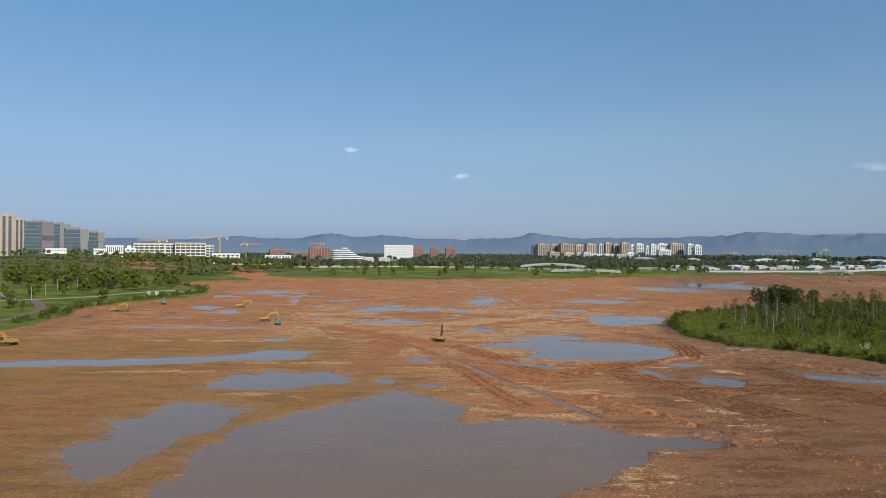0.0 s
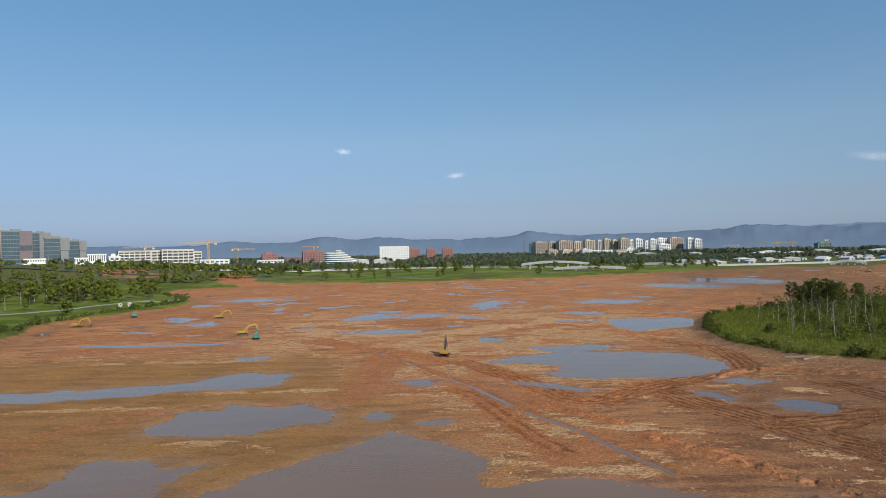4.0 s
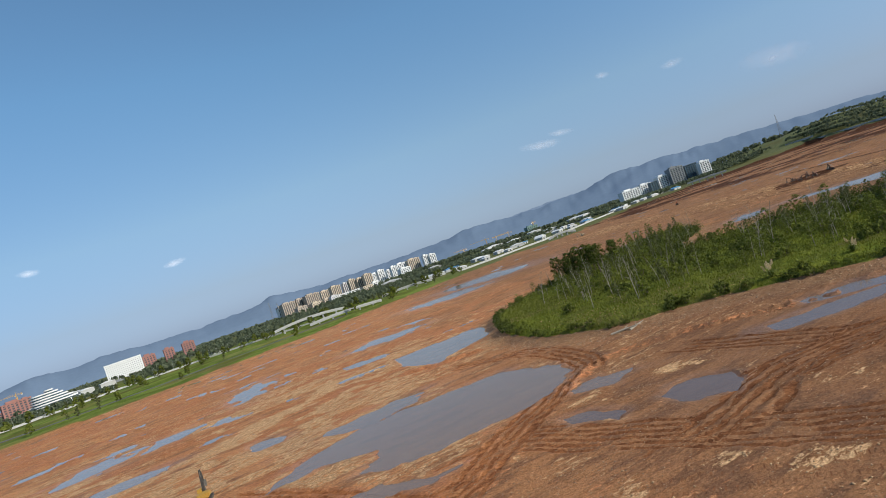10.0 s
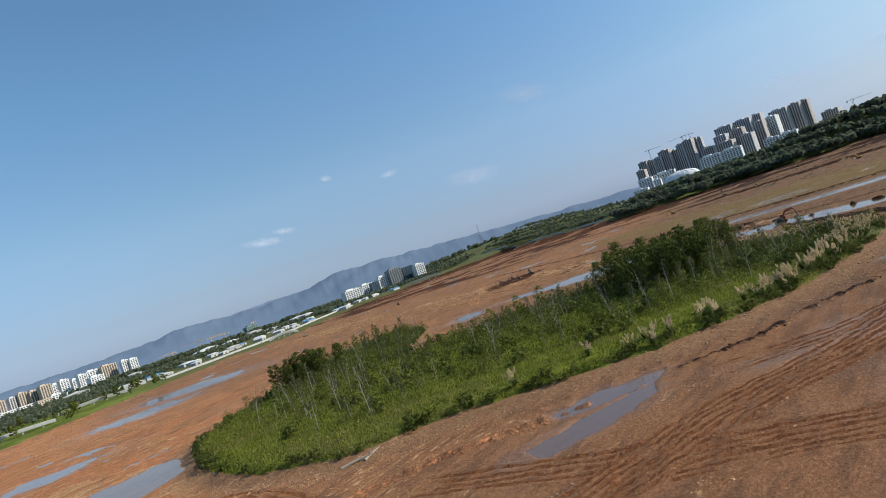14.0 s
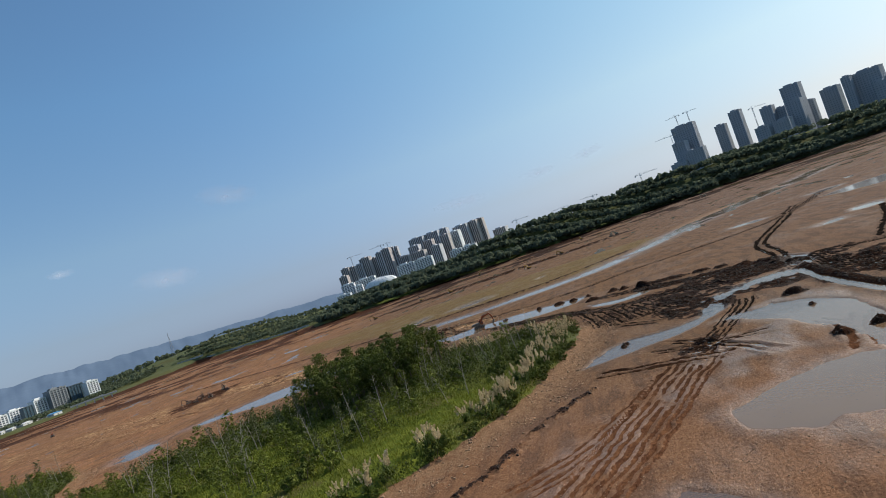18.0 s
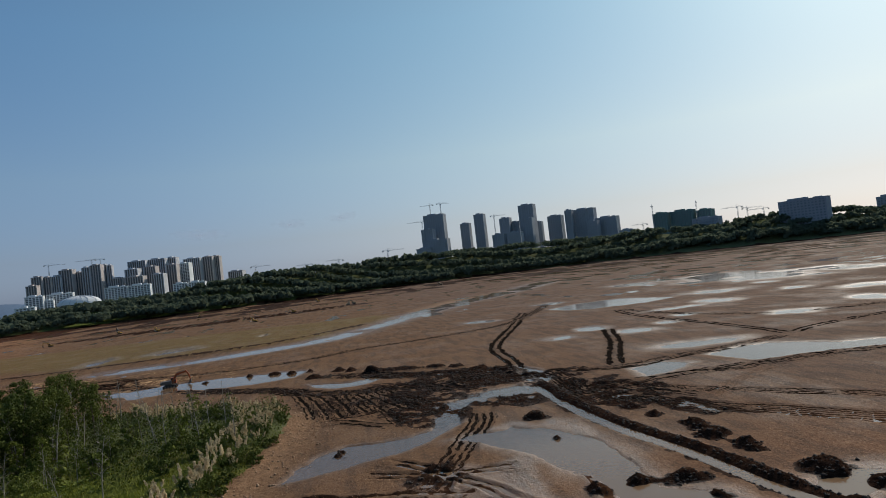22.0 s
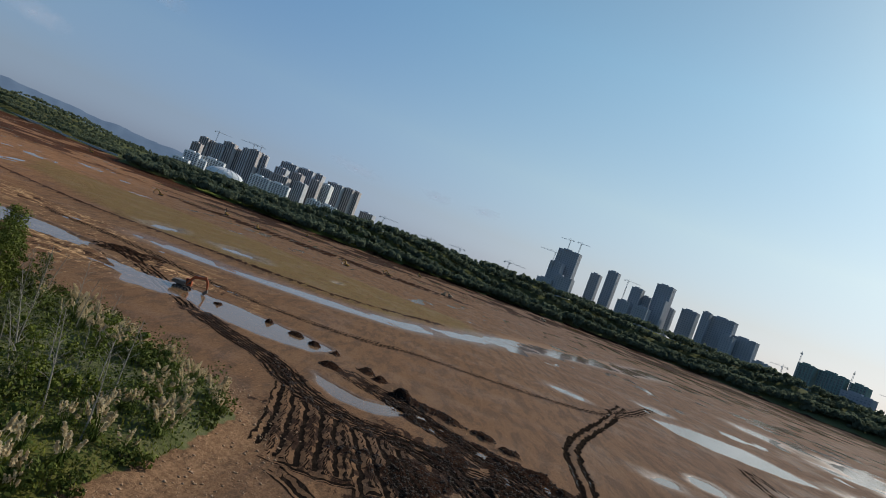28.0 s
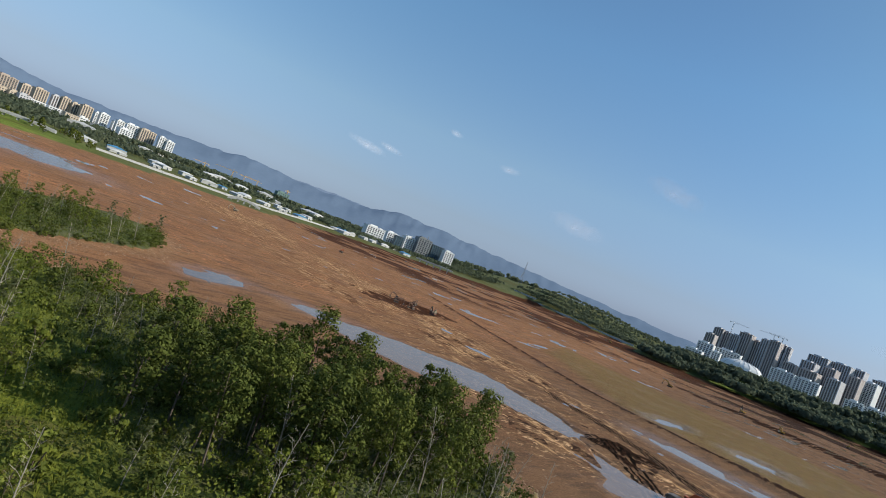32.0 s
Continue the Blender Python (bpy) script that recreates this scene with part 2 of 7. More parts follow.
# standing water, each pool as its outline
GREAT_POOL = [(-33, 62), (-35, 82), (-36, 91), (-35, 97), (-33, 107), (-28, 113), (-23, 119), (-18, 124), (-14, 128), (-10, 136), (-7, 133), (-2, 128), (2, 124), (4, 121), (3, 112), (4, 109), (7, 110), (12, 112), (18, 112), (26, 109), (29, 105), (33, 102), (37, 102), (43, 106), (46, 102), (43, 98), (36, 96), (31, 95), (27, 88), (21, 83), (17, 80), (10, 72), (8, 62)]
POOLS_WEST = [
    [(-52, 122), (-53, 114), (-57, 109), (-53, 105), (-53, 99), (-56, 94), (-54, 90), (-50, 86), (-46, 83), (-44, 84), (-43, 89), (-41, 94), (-38, 104), (-36, 116), (-36, 120), (-41, 121)],
    [(-51, 135), (-51, 143), (-50, 151), (-43, 154), (-26, 154), (-22, 149), (-22, 142), (-32, 135), (-43, 134)],
    [(-120, 165), (-90, 170), (-72, 174), (-58, 180), (-48, 188), (-37, 184), (-39, 173), (-47, 170), (-58, 170), (-66, 166), (-80, 162), (-110, 157)],
]
POOL_MIDDLE = [(8, 192), (16, 202), (23, 206), (32, 210), (52, 208), (62, 205), (67, 198), (69, 190), (67, 182), (61, 177), (53, 173), (49, 171), (41, 174), (30, 173), (25, 176), (23, 180), (31, 188), (18, 195)]
POOLS_ISLE = [
    [(66, 290), (80, 290), (99, 286), (93, 263), (84, 258), (71, 253), (65, 245), (62, 268)],
    [(9, 174), (23, 170), (28, 164), (33, 162), (28, 160), (17, 168)],
    [(49, 160), (53, 158), (54, 151), (52, 149), (49, 156)],
    [(64, 152), (67, 151), (70, 146), (68, 142), (64, 140), (60, 144), (60, 150)],
    [(59, 173), (64, 171), (70, 167), (63, 163), (58, 168)],
    [(89, 156), (98, 152), (108, 148), (113, 146), (109, 143), (102, 144), (87, 150)],
    [(102, 159), (108, 157), (113, 154), (120, 146), (115, 146), (108, 150), (100, 156)],
    [(60, 171), (65, 171), (69, 165), (64, 165)],
]
POOLS_SHALLOW = [
    [(111, 110), (109, 106), (104, 103), (101, 105), (100, 110), (105, 111)],
    [(130, 101), (135, 94), (140, 87), (140, 82), (137, 77), (127, 75), (115, 83), (119, 86), (121, 92), (119, 95), (124, 101)],
    [(184, 91), (186, 81), (181, 75), (172, 72), (163, 71), (155, 73), (149, 73), (144, 68), (136, 68), (126, 70), (134, 80), (141, 79), (152, 78), (162, 80), (175, 85)],
    [(141, 59), (144, 53), (142, 48), (138, 52), (137, 59)],
]
POOLS_TIP = [
    [(176, 120), (182, 118), (187, 115), (191, 110), (190, 99), (193, 94), (203, 90.5), (213, 87), (218, 82), (220, 74), (221, 67), (214, 66), (210, 69), (212, 77), (211, 82), (203, 86.5), (195, 88), (190, 92), (183, 100), (179, 110)],
    [(246, 61), (236, 58), (222, 59), (218, 63), (223, 65), (236, 64)],
    [(266, 118), (261, 112), (259, 106), (262, 100), (259, 97), (251, 103), (252, 110), (257, 115)],
    [(223, 18), (226, 7), (226, -2), (214, -13), (207, -30), (200, -30), (204, -14), (208, 5), (208, 15)],
]
POOLS_CHANNEL = [
    [(313, 209), (311, 193), (298, 181), (284, 170), (287, 164), (292, 159), (285, 150), (281, 134), (284, 123), (295, 119), (300, 128), (304, 146), (307, 162), (303, 176), (308, 190), (316, 202)],
    [(275, 272), (292, 271), (305, 262), (317, 252), (325, 243), (326, 219), (320, 200), (306, 196), (303, 214), (298, 224), (284, 227), (274, 250)],
    [(240, 291), (252, 298), (256, 295), (244, 282)],
    [(219, 40), (222, 31), (216, 26), (210, 36), (209, 42)],
    [(397, -4), (409, -25), (408, -51), (377, -64), (369, -44), (372, -19), (381, -8)],
]
# smaller pools: x, y, two half lengths, turn
POOLS_NORTH = [(-31, 314, 9, 13, 0), (-24, 261, 14, 6, 0), (-9, 317, 8, 9, 0), (24, 365, 8, 26, -10), (-120, 430, 16, 14, 0), (36, 218, 12, 6, 0), (232, 540, 28, 40, 20), (176, 490, 24, 26, 10), (90, 370, 14, 12, 10), (15, 237, 5, 5, 0), (-94, 239, 24, 3, 0), (-53, 210, 5, 4, 0), (-13, 145, 2, 3, 0), (-3, 140, 3, 2, 0), (-7, 173, 4, 4, 0), (-100, 300, 8, 8, 0)]
POOLS_EAST = [(505, -110, 12, 12, 77), (456, -122, 7, 8, 77), (493, -165, 16, 14, 77), (445, -172, 16, 15, 77), (442, -207, 13, 9, 77), (412, -212, 13, 12, 77), (377, -88, 10, 7, 77), (335, -61, 6, 6, 78), (392, -131, 4, 5, 77), (399, -172, 4, 6, 77), (319, -124, 7, 6, 78), (281, -90, 5, 7, 78), (280, 8, 5, 4, 78), (287, 33, 4, 4, 78), (300, 14, 4, 5, 78), (290, -9, 3, 3, 78), (272, -50, 5, 5, 78), (433, -18, 5, 7, 77)]
POOLS_FLAT = [(347, -111, 4, 5, 78), (303, -25, 3, 3, 78), (380, 38, 6, 5, 78), (240, 10, 9, 4, 80), (427, 227, 5, 13, 85), (436, 192, 8, 10, 85), (468, 149, 3, 5, 86), (475, -158, 20, 16, 100), (428, -158, 16, 16, 98), (329, -38, 10, 3, 93), (290, 262, 24, 7, -50), (250, 292, 10, 6, 30)]
STREAM = soften([(700, -110), (640, -70), (576, -17), (535, 23), (485, 54), (452, 72), (419, 92), (395, 110), (384, 128), (375, 150), (370, 175), (368, 205)])

# tracks: the line, the offsets of their ruts, and how wide, deep and dark a rut is
WIDE, PAIR, FOUR = (-3.9, -2.3, -0.7, 0.9, 2.4, 3.8), (-1.2, 1.2), (-2.7, -0.9, 0.9, 2.6)
TRACKS_WEST = [
    ([(-63, 262), (-40, 246), (-23, 224), (-13, 203), (-4, 184), (4, 169), (9, 158), (12, 148), (16, 141), (20, 134), (24, 123), (30, 108)], (0,), 0.8, 0.26, 0.25),
    ([(1, 202), (8, 189), (15, 175), (19, 166), (22, 156), (26, 152), (33, 155), (40, 162), (49, 168), (55, 170)], FOUR, 0.5, 0.20, 0.98),
    ([(-2, 168), (5, 159), (9, 143), (13, 129), (18, 118)], PAIR, 0.45, 0.18, 0.6),
    ([(-14, 220), (-17, 197), (-18, 182), (-18, 168), (-21, 158), (-28, 152), (-38, 150), (-53, 148), (-70, 144)], WIDE, 0.45, 0.12, 0.30),
    ([(-80, 108), (-76, 121), (-71, 126), (-66, 134), (-62, 144)], FOUR, 0.4, 0.10, 0.4),
    ([(-72, 92), (-67, 104), (-67, 113), (-66, 122), (-69, 134)], FOUR, 0.4, 0.10, 0.4),
    ([(28, 151), (35, 157), (46, 165), (57, 173), (62, 178)], FOUR, 0.5, 0.16, 0.87),
    ([(32, 160), (40, 160), (44, 157), (46, 148), (50, 141), (52, 135), (54, 130), (57, 124), (64, 112)], WIDE, 0.5, 0.16, 0.82),
]
TRACKS_MIDDLE = [
    ([(47, 134), (55, 135), (63, 137), (72, 139), (78, 138), (84, 133), (92, 124)], FOUR, 0.5, 0.16, 0.87),
    ([(55, 132), (58, 131), (63, 133), (70, 137), (74, 138)], PAIR, 0.5, 0.18, 0.82),
    ([(61, 233), (69, 222), (76, 212), (75, 196), (71, 181), (66, 176)], FOUR, 0.5, 0.16, 0.82),
    ([(66, 139), (74, 138), (81, 136), (87, 134), (96, 131), (104, 127), (112, 122), (119, 118), (128, 114), (142, 108), (152, 104), (161, 99)], (-4.2, -2.7, -1.3, 0.3, 1.7, 3.2), 0.46, 0.22, 0.9),
    ([(79, 165), (81, 156), (83, 148), (84, 141), (86, 136)], FOUR, 0.5, 0.15, 0.82),
    ([(84, 130), (88, 122), (91, 114), (96, 100)], WIDE, 0.5, 0.15, 0.82),
    ([(116, 134), (122, 127), (125, 123), (131, 118), (139, 113), (151, 107)], FOUR, 0.5, 0.14, 0.72),
    ([(166, 116), (163, 110), (161, 103), (158, 96)], PAIR, 0.45, 0.25, 1.0),
    ([(202, 82), (192, 85), (184, 89), (176, 92.5), (167, 97), (158, 101)], (-1.8, -0.6, 0.8, 2.0), 0.4, 0.28, 0.8),
    ([(177, 103), (172, 99), (167, 97), (159, 92), (153, 90)], (-0.8, 0.8), 0.5, 0.3, 1.0),
    ([(172, 106), (167, 97), (166, 88)], (-0.8, 0.8), 0.5, 0.25, 1.0),
    ([(163, 79), (158, 78), (151, 79)], (-0.8, 0.8), 0.4, 0.2, 1.0),
    ([(160, 74), (155, 77), (150, 78), (143, 80)], (-1.3, 1.3), 0.6, 0.2, 0.9),
]
# crawler prints with cleats across them
TREADS = [[(42, 129), (46, 125), (49, 121), (52, 118), (55, 114), (62, 104)], [(39, 127.5), (44, 122), (48, 118), (51, 114), (58, 104)]]
# the fan of ruts at the island's tip
FAN_TOP = [([(282, 152), (270, 137), (262, 126), (249, 118), (243, 110), (240, 104), (241, 96), (235, 88), (224, 82)], (-3.0, -1.8, -0.6, 0.6, 1.8, 3.0), 0.45, 0.2, 1.0), ([(275, 112), (261, 94), (250, 84), (243, 76), (234, 69), (223, 64)], (-3.7, -2.4, -1.2, 0, 1.3, 2.5, 3.7), 0.45, 0.22, 1.0), ([(241, 100), (235, 90), (229, 82), (224, 76)], FOUR, 0.42, 0.22, 0.95)]
FAN = [
    [(253, 122), (247, 120), (229, 117), (215, 115.5)], [(249, 119.5), (244, 117), (226, 114), (213, 112)], [(244, 116), (239, 113.5), (222, 111), (211, 109)], [(241, 112), (237, 110.5), (223, 108.5), (212, 107)],
    [(241, 109), (225, 106.3), (214, 104)], [(243, 107), (225, 102.5), (210, 100), (200, 99)], [(243, 105), (225, 100), (210, 95.5)], [(243, 103), (230, 99), (211, 94)],
]
FAN_FOOT = [[(214, 113), (213, 107), (214, 102), (216, 96)], [(210, 111), (206, 106), (201, 102)], [(238, 98), (226, 95), (214, 91)], [(208, 100), (205, 95), (207, 89)]]
TRACKS_EAST = [
    ([(236, 90), (238, 75), (232, 62), (222, 57), (208, 60), (201, 59), (190, 52), (177, 46), (170, 39), (159, 32), (140, 14)], (-2.6, -1.5, -0.4, 0.8, 1.9, 2.8), 0.42, 0.20, 1.0),
    ([(226, 60), (214, 58), (207, 56), (199, 46), (188, 38), (180, 30), (170, 22), (150, 2)], (-1.6, -0.6, 0.5, 1.6), 0.36, 0.20, 0.9),
    ([(212, 62), (204, 50), (206, 35), (203, 25), (204, 15), (203, 7), (202, -8), (198, -50)], (-1.7, -0.6, 0.6, 1.7), 0.36, 0.22, 0.9),
    ([(236, 60), (230, 54), (222, 41), (227, 24), (227, 10), (231, -6), (234, -15)], (-1.8, -0.7, 0.7), 0.36, 0.22, 0.85),
    ([(232, -15), (254, -17), (299, -15), (323, -14), (354, -20)], PAIR, 0.40, 0.22, 0.9),
    ([(356, -22), (309, -25), (275, -39), (262, -70), (262, -120)], PAIR, 0.40, 0.22, 0.9),
    ([(233, -14), (241, -30), (246, -80), (244, -120)], PAIR, 0.36, 0.2, 0.8),
    ([(296, 11), (262, 23.5), (242, 34), (224, 42)], (-1.5, 1.5), 0.5, 0.28, 1.0),
]
TRACKS_FAR = [
    ([(378, 18), (342, 32), (290, 56), (271, 59), (252, 60), (236, 64)], (-1.5, 1.5), 0.5, 0.28, 1.0),
    ([(398, 10), (378, 18), (370, 24)], (-1.4, 1.4), 0.45, 0.2, 0.8),
    ([(183, 45), (191, 34), (196, 24), (203, 10)], (-0.9, 0.9), 0.36, 0.25, 0.3),
    ([(206, 64), (208, 55), (207, 41), (206, 16), (205, -10)], (-0.8, 0.8), 0.36, 0.2, 0.9),
    ([(222, 62), (211, 58), (203, 53), (196, 46), (186, 42)], (-2.0, -0.8, 0.8, 2.0), 0.4, 0.2, 0.95),
    ([(352, 240), (344, 200), (330, 175), (321, 150), (323, 116), (336, 102), (338, 79), (343, 55), (356, 26), (440, -20)], (-1.3, 0.2, 1.5), 0.7, 0.22, 1.0),
    ([(330, 200), (318, 186), (305, 172), (280, 150)], FOUR, 0.5, 0.25, 0.9),
    ([(334, 176), (322, 190), (316, 206), (318, 230)], FOUR, 0.5, 0.25, 0.8),
]
SPOIL = [(272, 99), (269, 93), (265, 84), (260, 77), (254, 72), (245, 68), (240, 64), (230, 62)]
DITCH = soften([(216, 66), (196, 67), (175, 66), (159, 63), (151, 62.5), (143, 62), (136, 60.5), (126, 57), (112, 50)])
BANK = [(470, 430), (430, 330), (404, 262), (398, 236), (402, 190), (401, 150), (412, 126), (427, 109), (450, 90)]
CHURN = [(234, 78, 18, 8, 60), (212, 92, 14, 6, 20), (224, 92, 16, 7, 75), (248, 74, 16, 6, 60), (167, 97, 6, 5, 0), (190, 55, 22, 6, 30), (228, 58, 12, 8, 60), (206, 76, 11, 6, 60), (204, 96, 12, 5, 20), (258, 92, 16, 5, 55), (206, 54, 12, 9, 40), (382, 352, 30, 18, 0), (700, 200, 160, 30, 100), (324, 190, 14, 9, 70)]
FILM = [(150, 96, 26, 11, -28), (172, 78, 30, 9, -8), (128, 118, 18, 8, -35), (120, 90, 16, 14, 0), (96, 150, 16, 5, -35)]
MOUNDS = [(150, 69, 2.2), (144, 68.5, 1.1), (136, 66.5, 2.6), (145, 53, 2.8), (138, 51, 2.4), (157, 55, 2.4), (164, 55.5, 2.2), (170, 55, 2.2), (179, 57, 2.0), (186, 57.5, 1.6), (128, 61, 3.2), (151, 80, 1.8), (152, 74.5, 2.0), (190, 75, 2.4), (300, 138, 1.8), (297, 130, 1.8), (293, 124, 2.0), (291, 118, 1.6), (276, 117, 2.4), (284, 109, 2.2), (280, 105, 2.4), (272, 99, 2.2), (299, 152, 1.4), (187, 111, 1.2), (175, 76, 1.0)]


def axis(parts, out_lo, out_hi, grow=1.036):
    """Lines of a grid: an even step within each part, growing steps outside."""
    core = np.concatenate([np.arange(lo, hi, step) for lo, hi, step in parts])
    after, before = [parts[-1][1]], [parts[0][0]]
    s = parts[-1][2]
    while after[-1] < out_hi:
        s = min(s * grow, 60)
        after.append(after[-1] + s)
    s = parts[0][2]
    while before[-1] > out_lo:
        s = min(s * grow, 60)
        before.append(before[-1] - s)
    return np.array(before[:0:-1] + list(core) + after)


XS = axis(((-64, 24, 0.66), (24, 120, 0.52), (120, 262, 0.46), (262, 330, 0.75)), -3200, 4700)
YS = axis(((-30, 44, 0.75), (44, 176, 0.46), (176, 250, 0.65)), -2600, 4700)


def window(xs, ys, reach):
    i0, i1 = np.searchsorted(XS, (min(xs) - reach, max(xs) + reach))
    j0, j1 = np.searchsorted(YS, (min(ys) - reach, max(ys) + reach))
    return np.s_[j0:j1, i0:i1]


def ellipse_fields(X, Y, pools, warp):
    """How deep a place lies in the nearest of the pools: above 0 inside, about 1 at the middle."""
    best = np.full(X.shape, -9.0)
    for x, y, a, b, turn in pools:
        c, s = math.cos(radians(turn)), math.sin(radians(turn))
        sl = window((x,), (y,), 2.5 * max(a, b) + 12)
        px, py = X[sl] - x, Y[sl] - y
        k = min(0.75, 0.42 * min(a, b) / 6)
        u, v = (c * px + s * py + warp[0][sl] * k * 1.6) / a, (-s * px + c * py + warp[1][sl] * k) / b
        best[sl] = np.maximum(best[sl], 1 - np.sqrt(u * u + v * v))
    return best


def outline_fields(X, Y, pools, warp, reach):
    """The same for pools given by their outlines; reach is the width of the shore in metres."""
    best = np.full(X.shape, -9.0)
    for outline in pools:
        sl = window([p[0] for p in outline], [p[1] for p in outline], 12)
        best[sl] = np.maximum(best[sl], np.clip((from_outline(X[sl], Y[sl], outline) + warp[sl]) / reach, -4, 1))
    return best


def line_fields(X, Y, line, reach):
    """Distance and signed offset of a line within its reach."""
    sl = window([p[0] for p in line], [p[1] for p in line], reach)
    return sl, *from_line(X[sl], Y[sl], line)


WATER = -0.10
RIDGES = [(-410, 730, 170, 110, 15), (-760, 880, 300, 200, 13), (1500, 420, 330, 200, 6), (1470, 1060, 170, 330, 36)]
FOREST = [(1010, 560), (1080, 410), (1130, 250), (1240, 20), (1300, -340), (1230, -580), (1100, -830), (960, -1130)]


def land():
    """Heights and kinds of ground over the whole plan."""
    X, Y = np.meshgrid(XS, YS)
    warp = ((fbm(X / 8, Y / 8, 3, 5) - 0.5) * 20, (fbm(X / 8, Y / 8, 8, 5) - 0.5) * 20)
    shore_warp = (fbm(X / 5, Y / 4, 4, 5) - 0.5) * 6 + (fbm(X / 1.4, Y / 1.2, 6, 2) - 0.5) * 1.6
    wob = (fbm(X / 22, Y / 22, 31, 4) - 0.5) * 14
    far = smooth(250, 900, np.hypot(X - 80, Y - 120))
    basin = from_outline(X, Y, BASIN) + wob * (0.35 + far)
    isle = from_outline(X, Y, ISLAND) + wob * 0.25
    # the mud: low swells, streaks drawn out from west to east, clods
    swell = fbm(X / 45, Y / 30, 1, 3)
    streak = fbm(X / 13 + 0.3 * Y / 9, Y / 7, 2, 5)
    rough = fbm(X / 2.0, Y / 2.0, 5, 3)
    northwest = smooth(100, 15, X - 0.25 * (Y - 140)) * 0.7 + smooth(230, 330, Y) * smooth(700, 480, X) * 0.85
    northwest = np.clip(northwest, 0, 1)
    # smooth olive-brown wet silt in the south-west
    olive = smooth(6, -26, X + 0.35 * (Y - 150) + wob * 0.8) * smooth(232, 196, Y + wob * 0.6)
    patch = smooth(0.28, 0.46, fbm(X / 26, Y / 22, 19, 3))
    margin = smooth(150, 180, Y) * smooth(420, 300, Y) * smooth(100, 60, X)
    cracked = northwest * smooth(0.45, 0.56, streak) * np.clip(patch * (0.35 + 0.65 * margin), 0, 1) * (1 - 0.6 * olive)
    crust = smooth(0.46, 0.58, fbm(X / 9, Y / 6, 15, 5)) * (0.42 + 0.48 * northwest) * (1 - 0.9 * smooth(100, 170, X - 0.3 * (Y - 200))) * (0.25 + 0.75 * patch) * (1 - 0.75 * olive)
    # the broken crust along the great pool and between the tracks
    for cx, cy, a, b, turn in ((16, 118, 17, 5, -14), (24, 138, 16, 6, -30), (44, 152, 14, 5, -40), (58, 160, 9, 5, -30), (-4, 163, 10, 7, 0), (52, 122, 12, 5, -50), (-36, 166, 26, 3.2, 2), (-66, 153, 26, 2.2, 3), (-34, 129, 15, 3.0, -4), (-70, 205, 34, 3.5, 0), (72, 157, 9, 4, -35)):
        c, s = math.cos(radians(turn)), math.sin(radians(turn))
        sl = window((cx,), (cy,), 2.2 * max(a, b))
        px, py = X[sl] - cx + shore_warp[sl], Y[sl] - cy + shore_warp[sl] * 0.7
        blot = 1 - np.hypot((c * px + s * py) / a, (-s * px + c * py) / b)
        crust[sl] = np.maximum(crust[sl], smooth(-0.05, 0.5, blot) * smooth(0.34, 0.56, fbm(X[sl] / 5, Y[sl] / 2.4, 16, 4)))
    z = 0.05 + 0.22 * (swell - 0.40) * (0.4 + 0.8 * northwest) + 0.26 * (streak - 0.45) * (0.16 + 0.9 * northwest) * (1 - 0.6 * olive) + 0.13 * (rough - 0.5) * (0.25 + np.maximum(cracked, crust) * 1.3) * (1 - 0.5 * olive)
    z = np.maximum(z, WATER + 0.05)
    # pools
    pool = np.maximum.reduce([ellipse_fields(X, Y, p, warp) for p in (POOLS_NORTH, POOLS_EAST, POOLS_FLAT)] + [outline_fields(X, Y, p, shore_warp * k, w) for p, k, w in (([GREAT_POOL, POOL_MIDDLE], 0.7, 3.2), (POOLS_WEST, 1.0, 3.6), (POOLS_ISLE, 0.42, 2.0), (POOLS_SHALLOW, 0.5, 3.4), (POOLS_TIP, 0.25, 1.3), (POOLS_CHANNEL, 0.5, 2.4))])
    damp = smooth(-1.6, 0.1, pool)
    hollow = smooth(-0.30, 0.25, pool)
    z = np.where(pool > -8, z * (1 - 0.75 * hollow) - 0.34 * hollow, z)
    # scattered far pools in the south-east and north-east
    scatter = fbm(X / 26, Y / 12 + X / 60, 71, 3)
    field = smooth(400, 480, X) * smooth(-60, -180, Y - 0.02 * X)
    z -= field * smooth(0.590, 0.615, fbm(X / 14 + Y / 60, Y / 17, 77, 3)) * 0.40
    z -= northwest * smooth(225, 280, Y) * smooth(160, 100, X) * smooth(0.665, 0.70, fbm(X / 20 + Y / 40, Y / 13, 73, 4)) * 0.24
    z -= (1 - field) * smooth(300, 460, np.hypot(X - 60, Y - 120)) * smooth(0.69, 0.72, scatter) * 0.24
    red = smooth(0.46, 0.60, fbm(X / 16, Y / 12, 12, 4)) * (0.15 + 0.85 * northwest) * (1 - 0.75 * olive)
    tan, dark, wet = np.maximum(np.maximum(cracked, crust), 0.36 * northwest * (1 - 0.8 * olive) * smooth(0.34, 0.56, streak)) * (1 - hollow) * (1 - 0.45 * smooth(250, 380, Y)) * (1 - 0.55 * smooth(-45, -80, X + wob) * smooth(214, 236, Y + 0.5 * wob)), np.zeros(X.shape), damp.copy()
    # a film of water over the smooth mud before the island
    film = ellipse_fields(X, Y, FILM, warp)
    wet = np.maximum(wet, smooth(-0.3, 0.4, film) * smooth(0.30, 0.52, fbm(X / 16, Y / 9, 97, 3)))
    # the stream, its sandy side and the grown-over flat beside it
    sl, d, s = line_fields(X, Y, STREAM, 90)
    w = 6.0 + 5 * (fbm(X[sl] / 30, Y[sl] / 30, 44, 2) - 0.5) + 5 * smooth(90, 20, Y[sl])
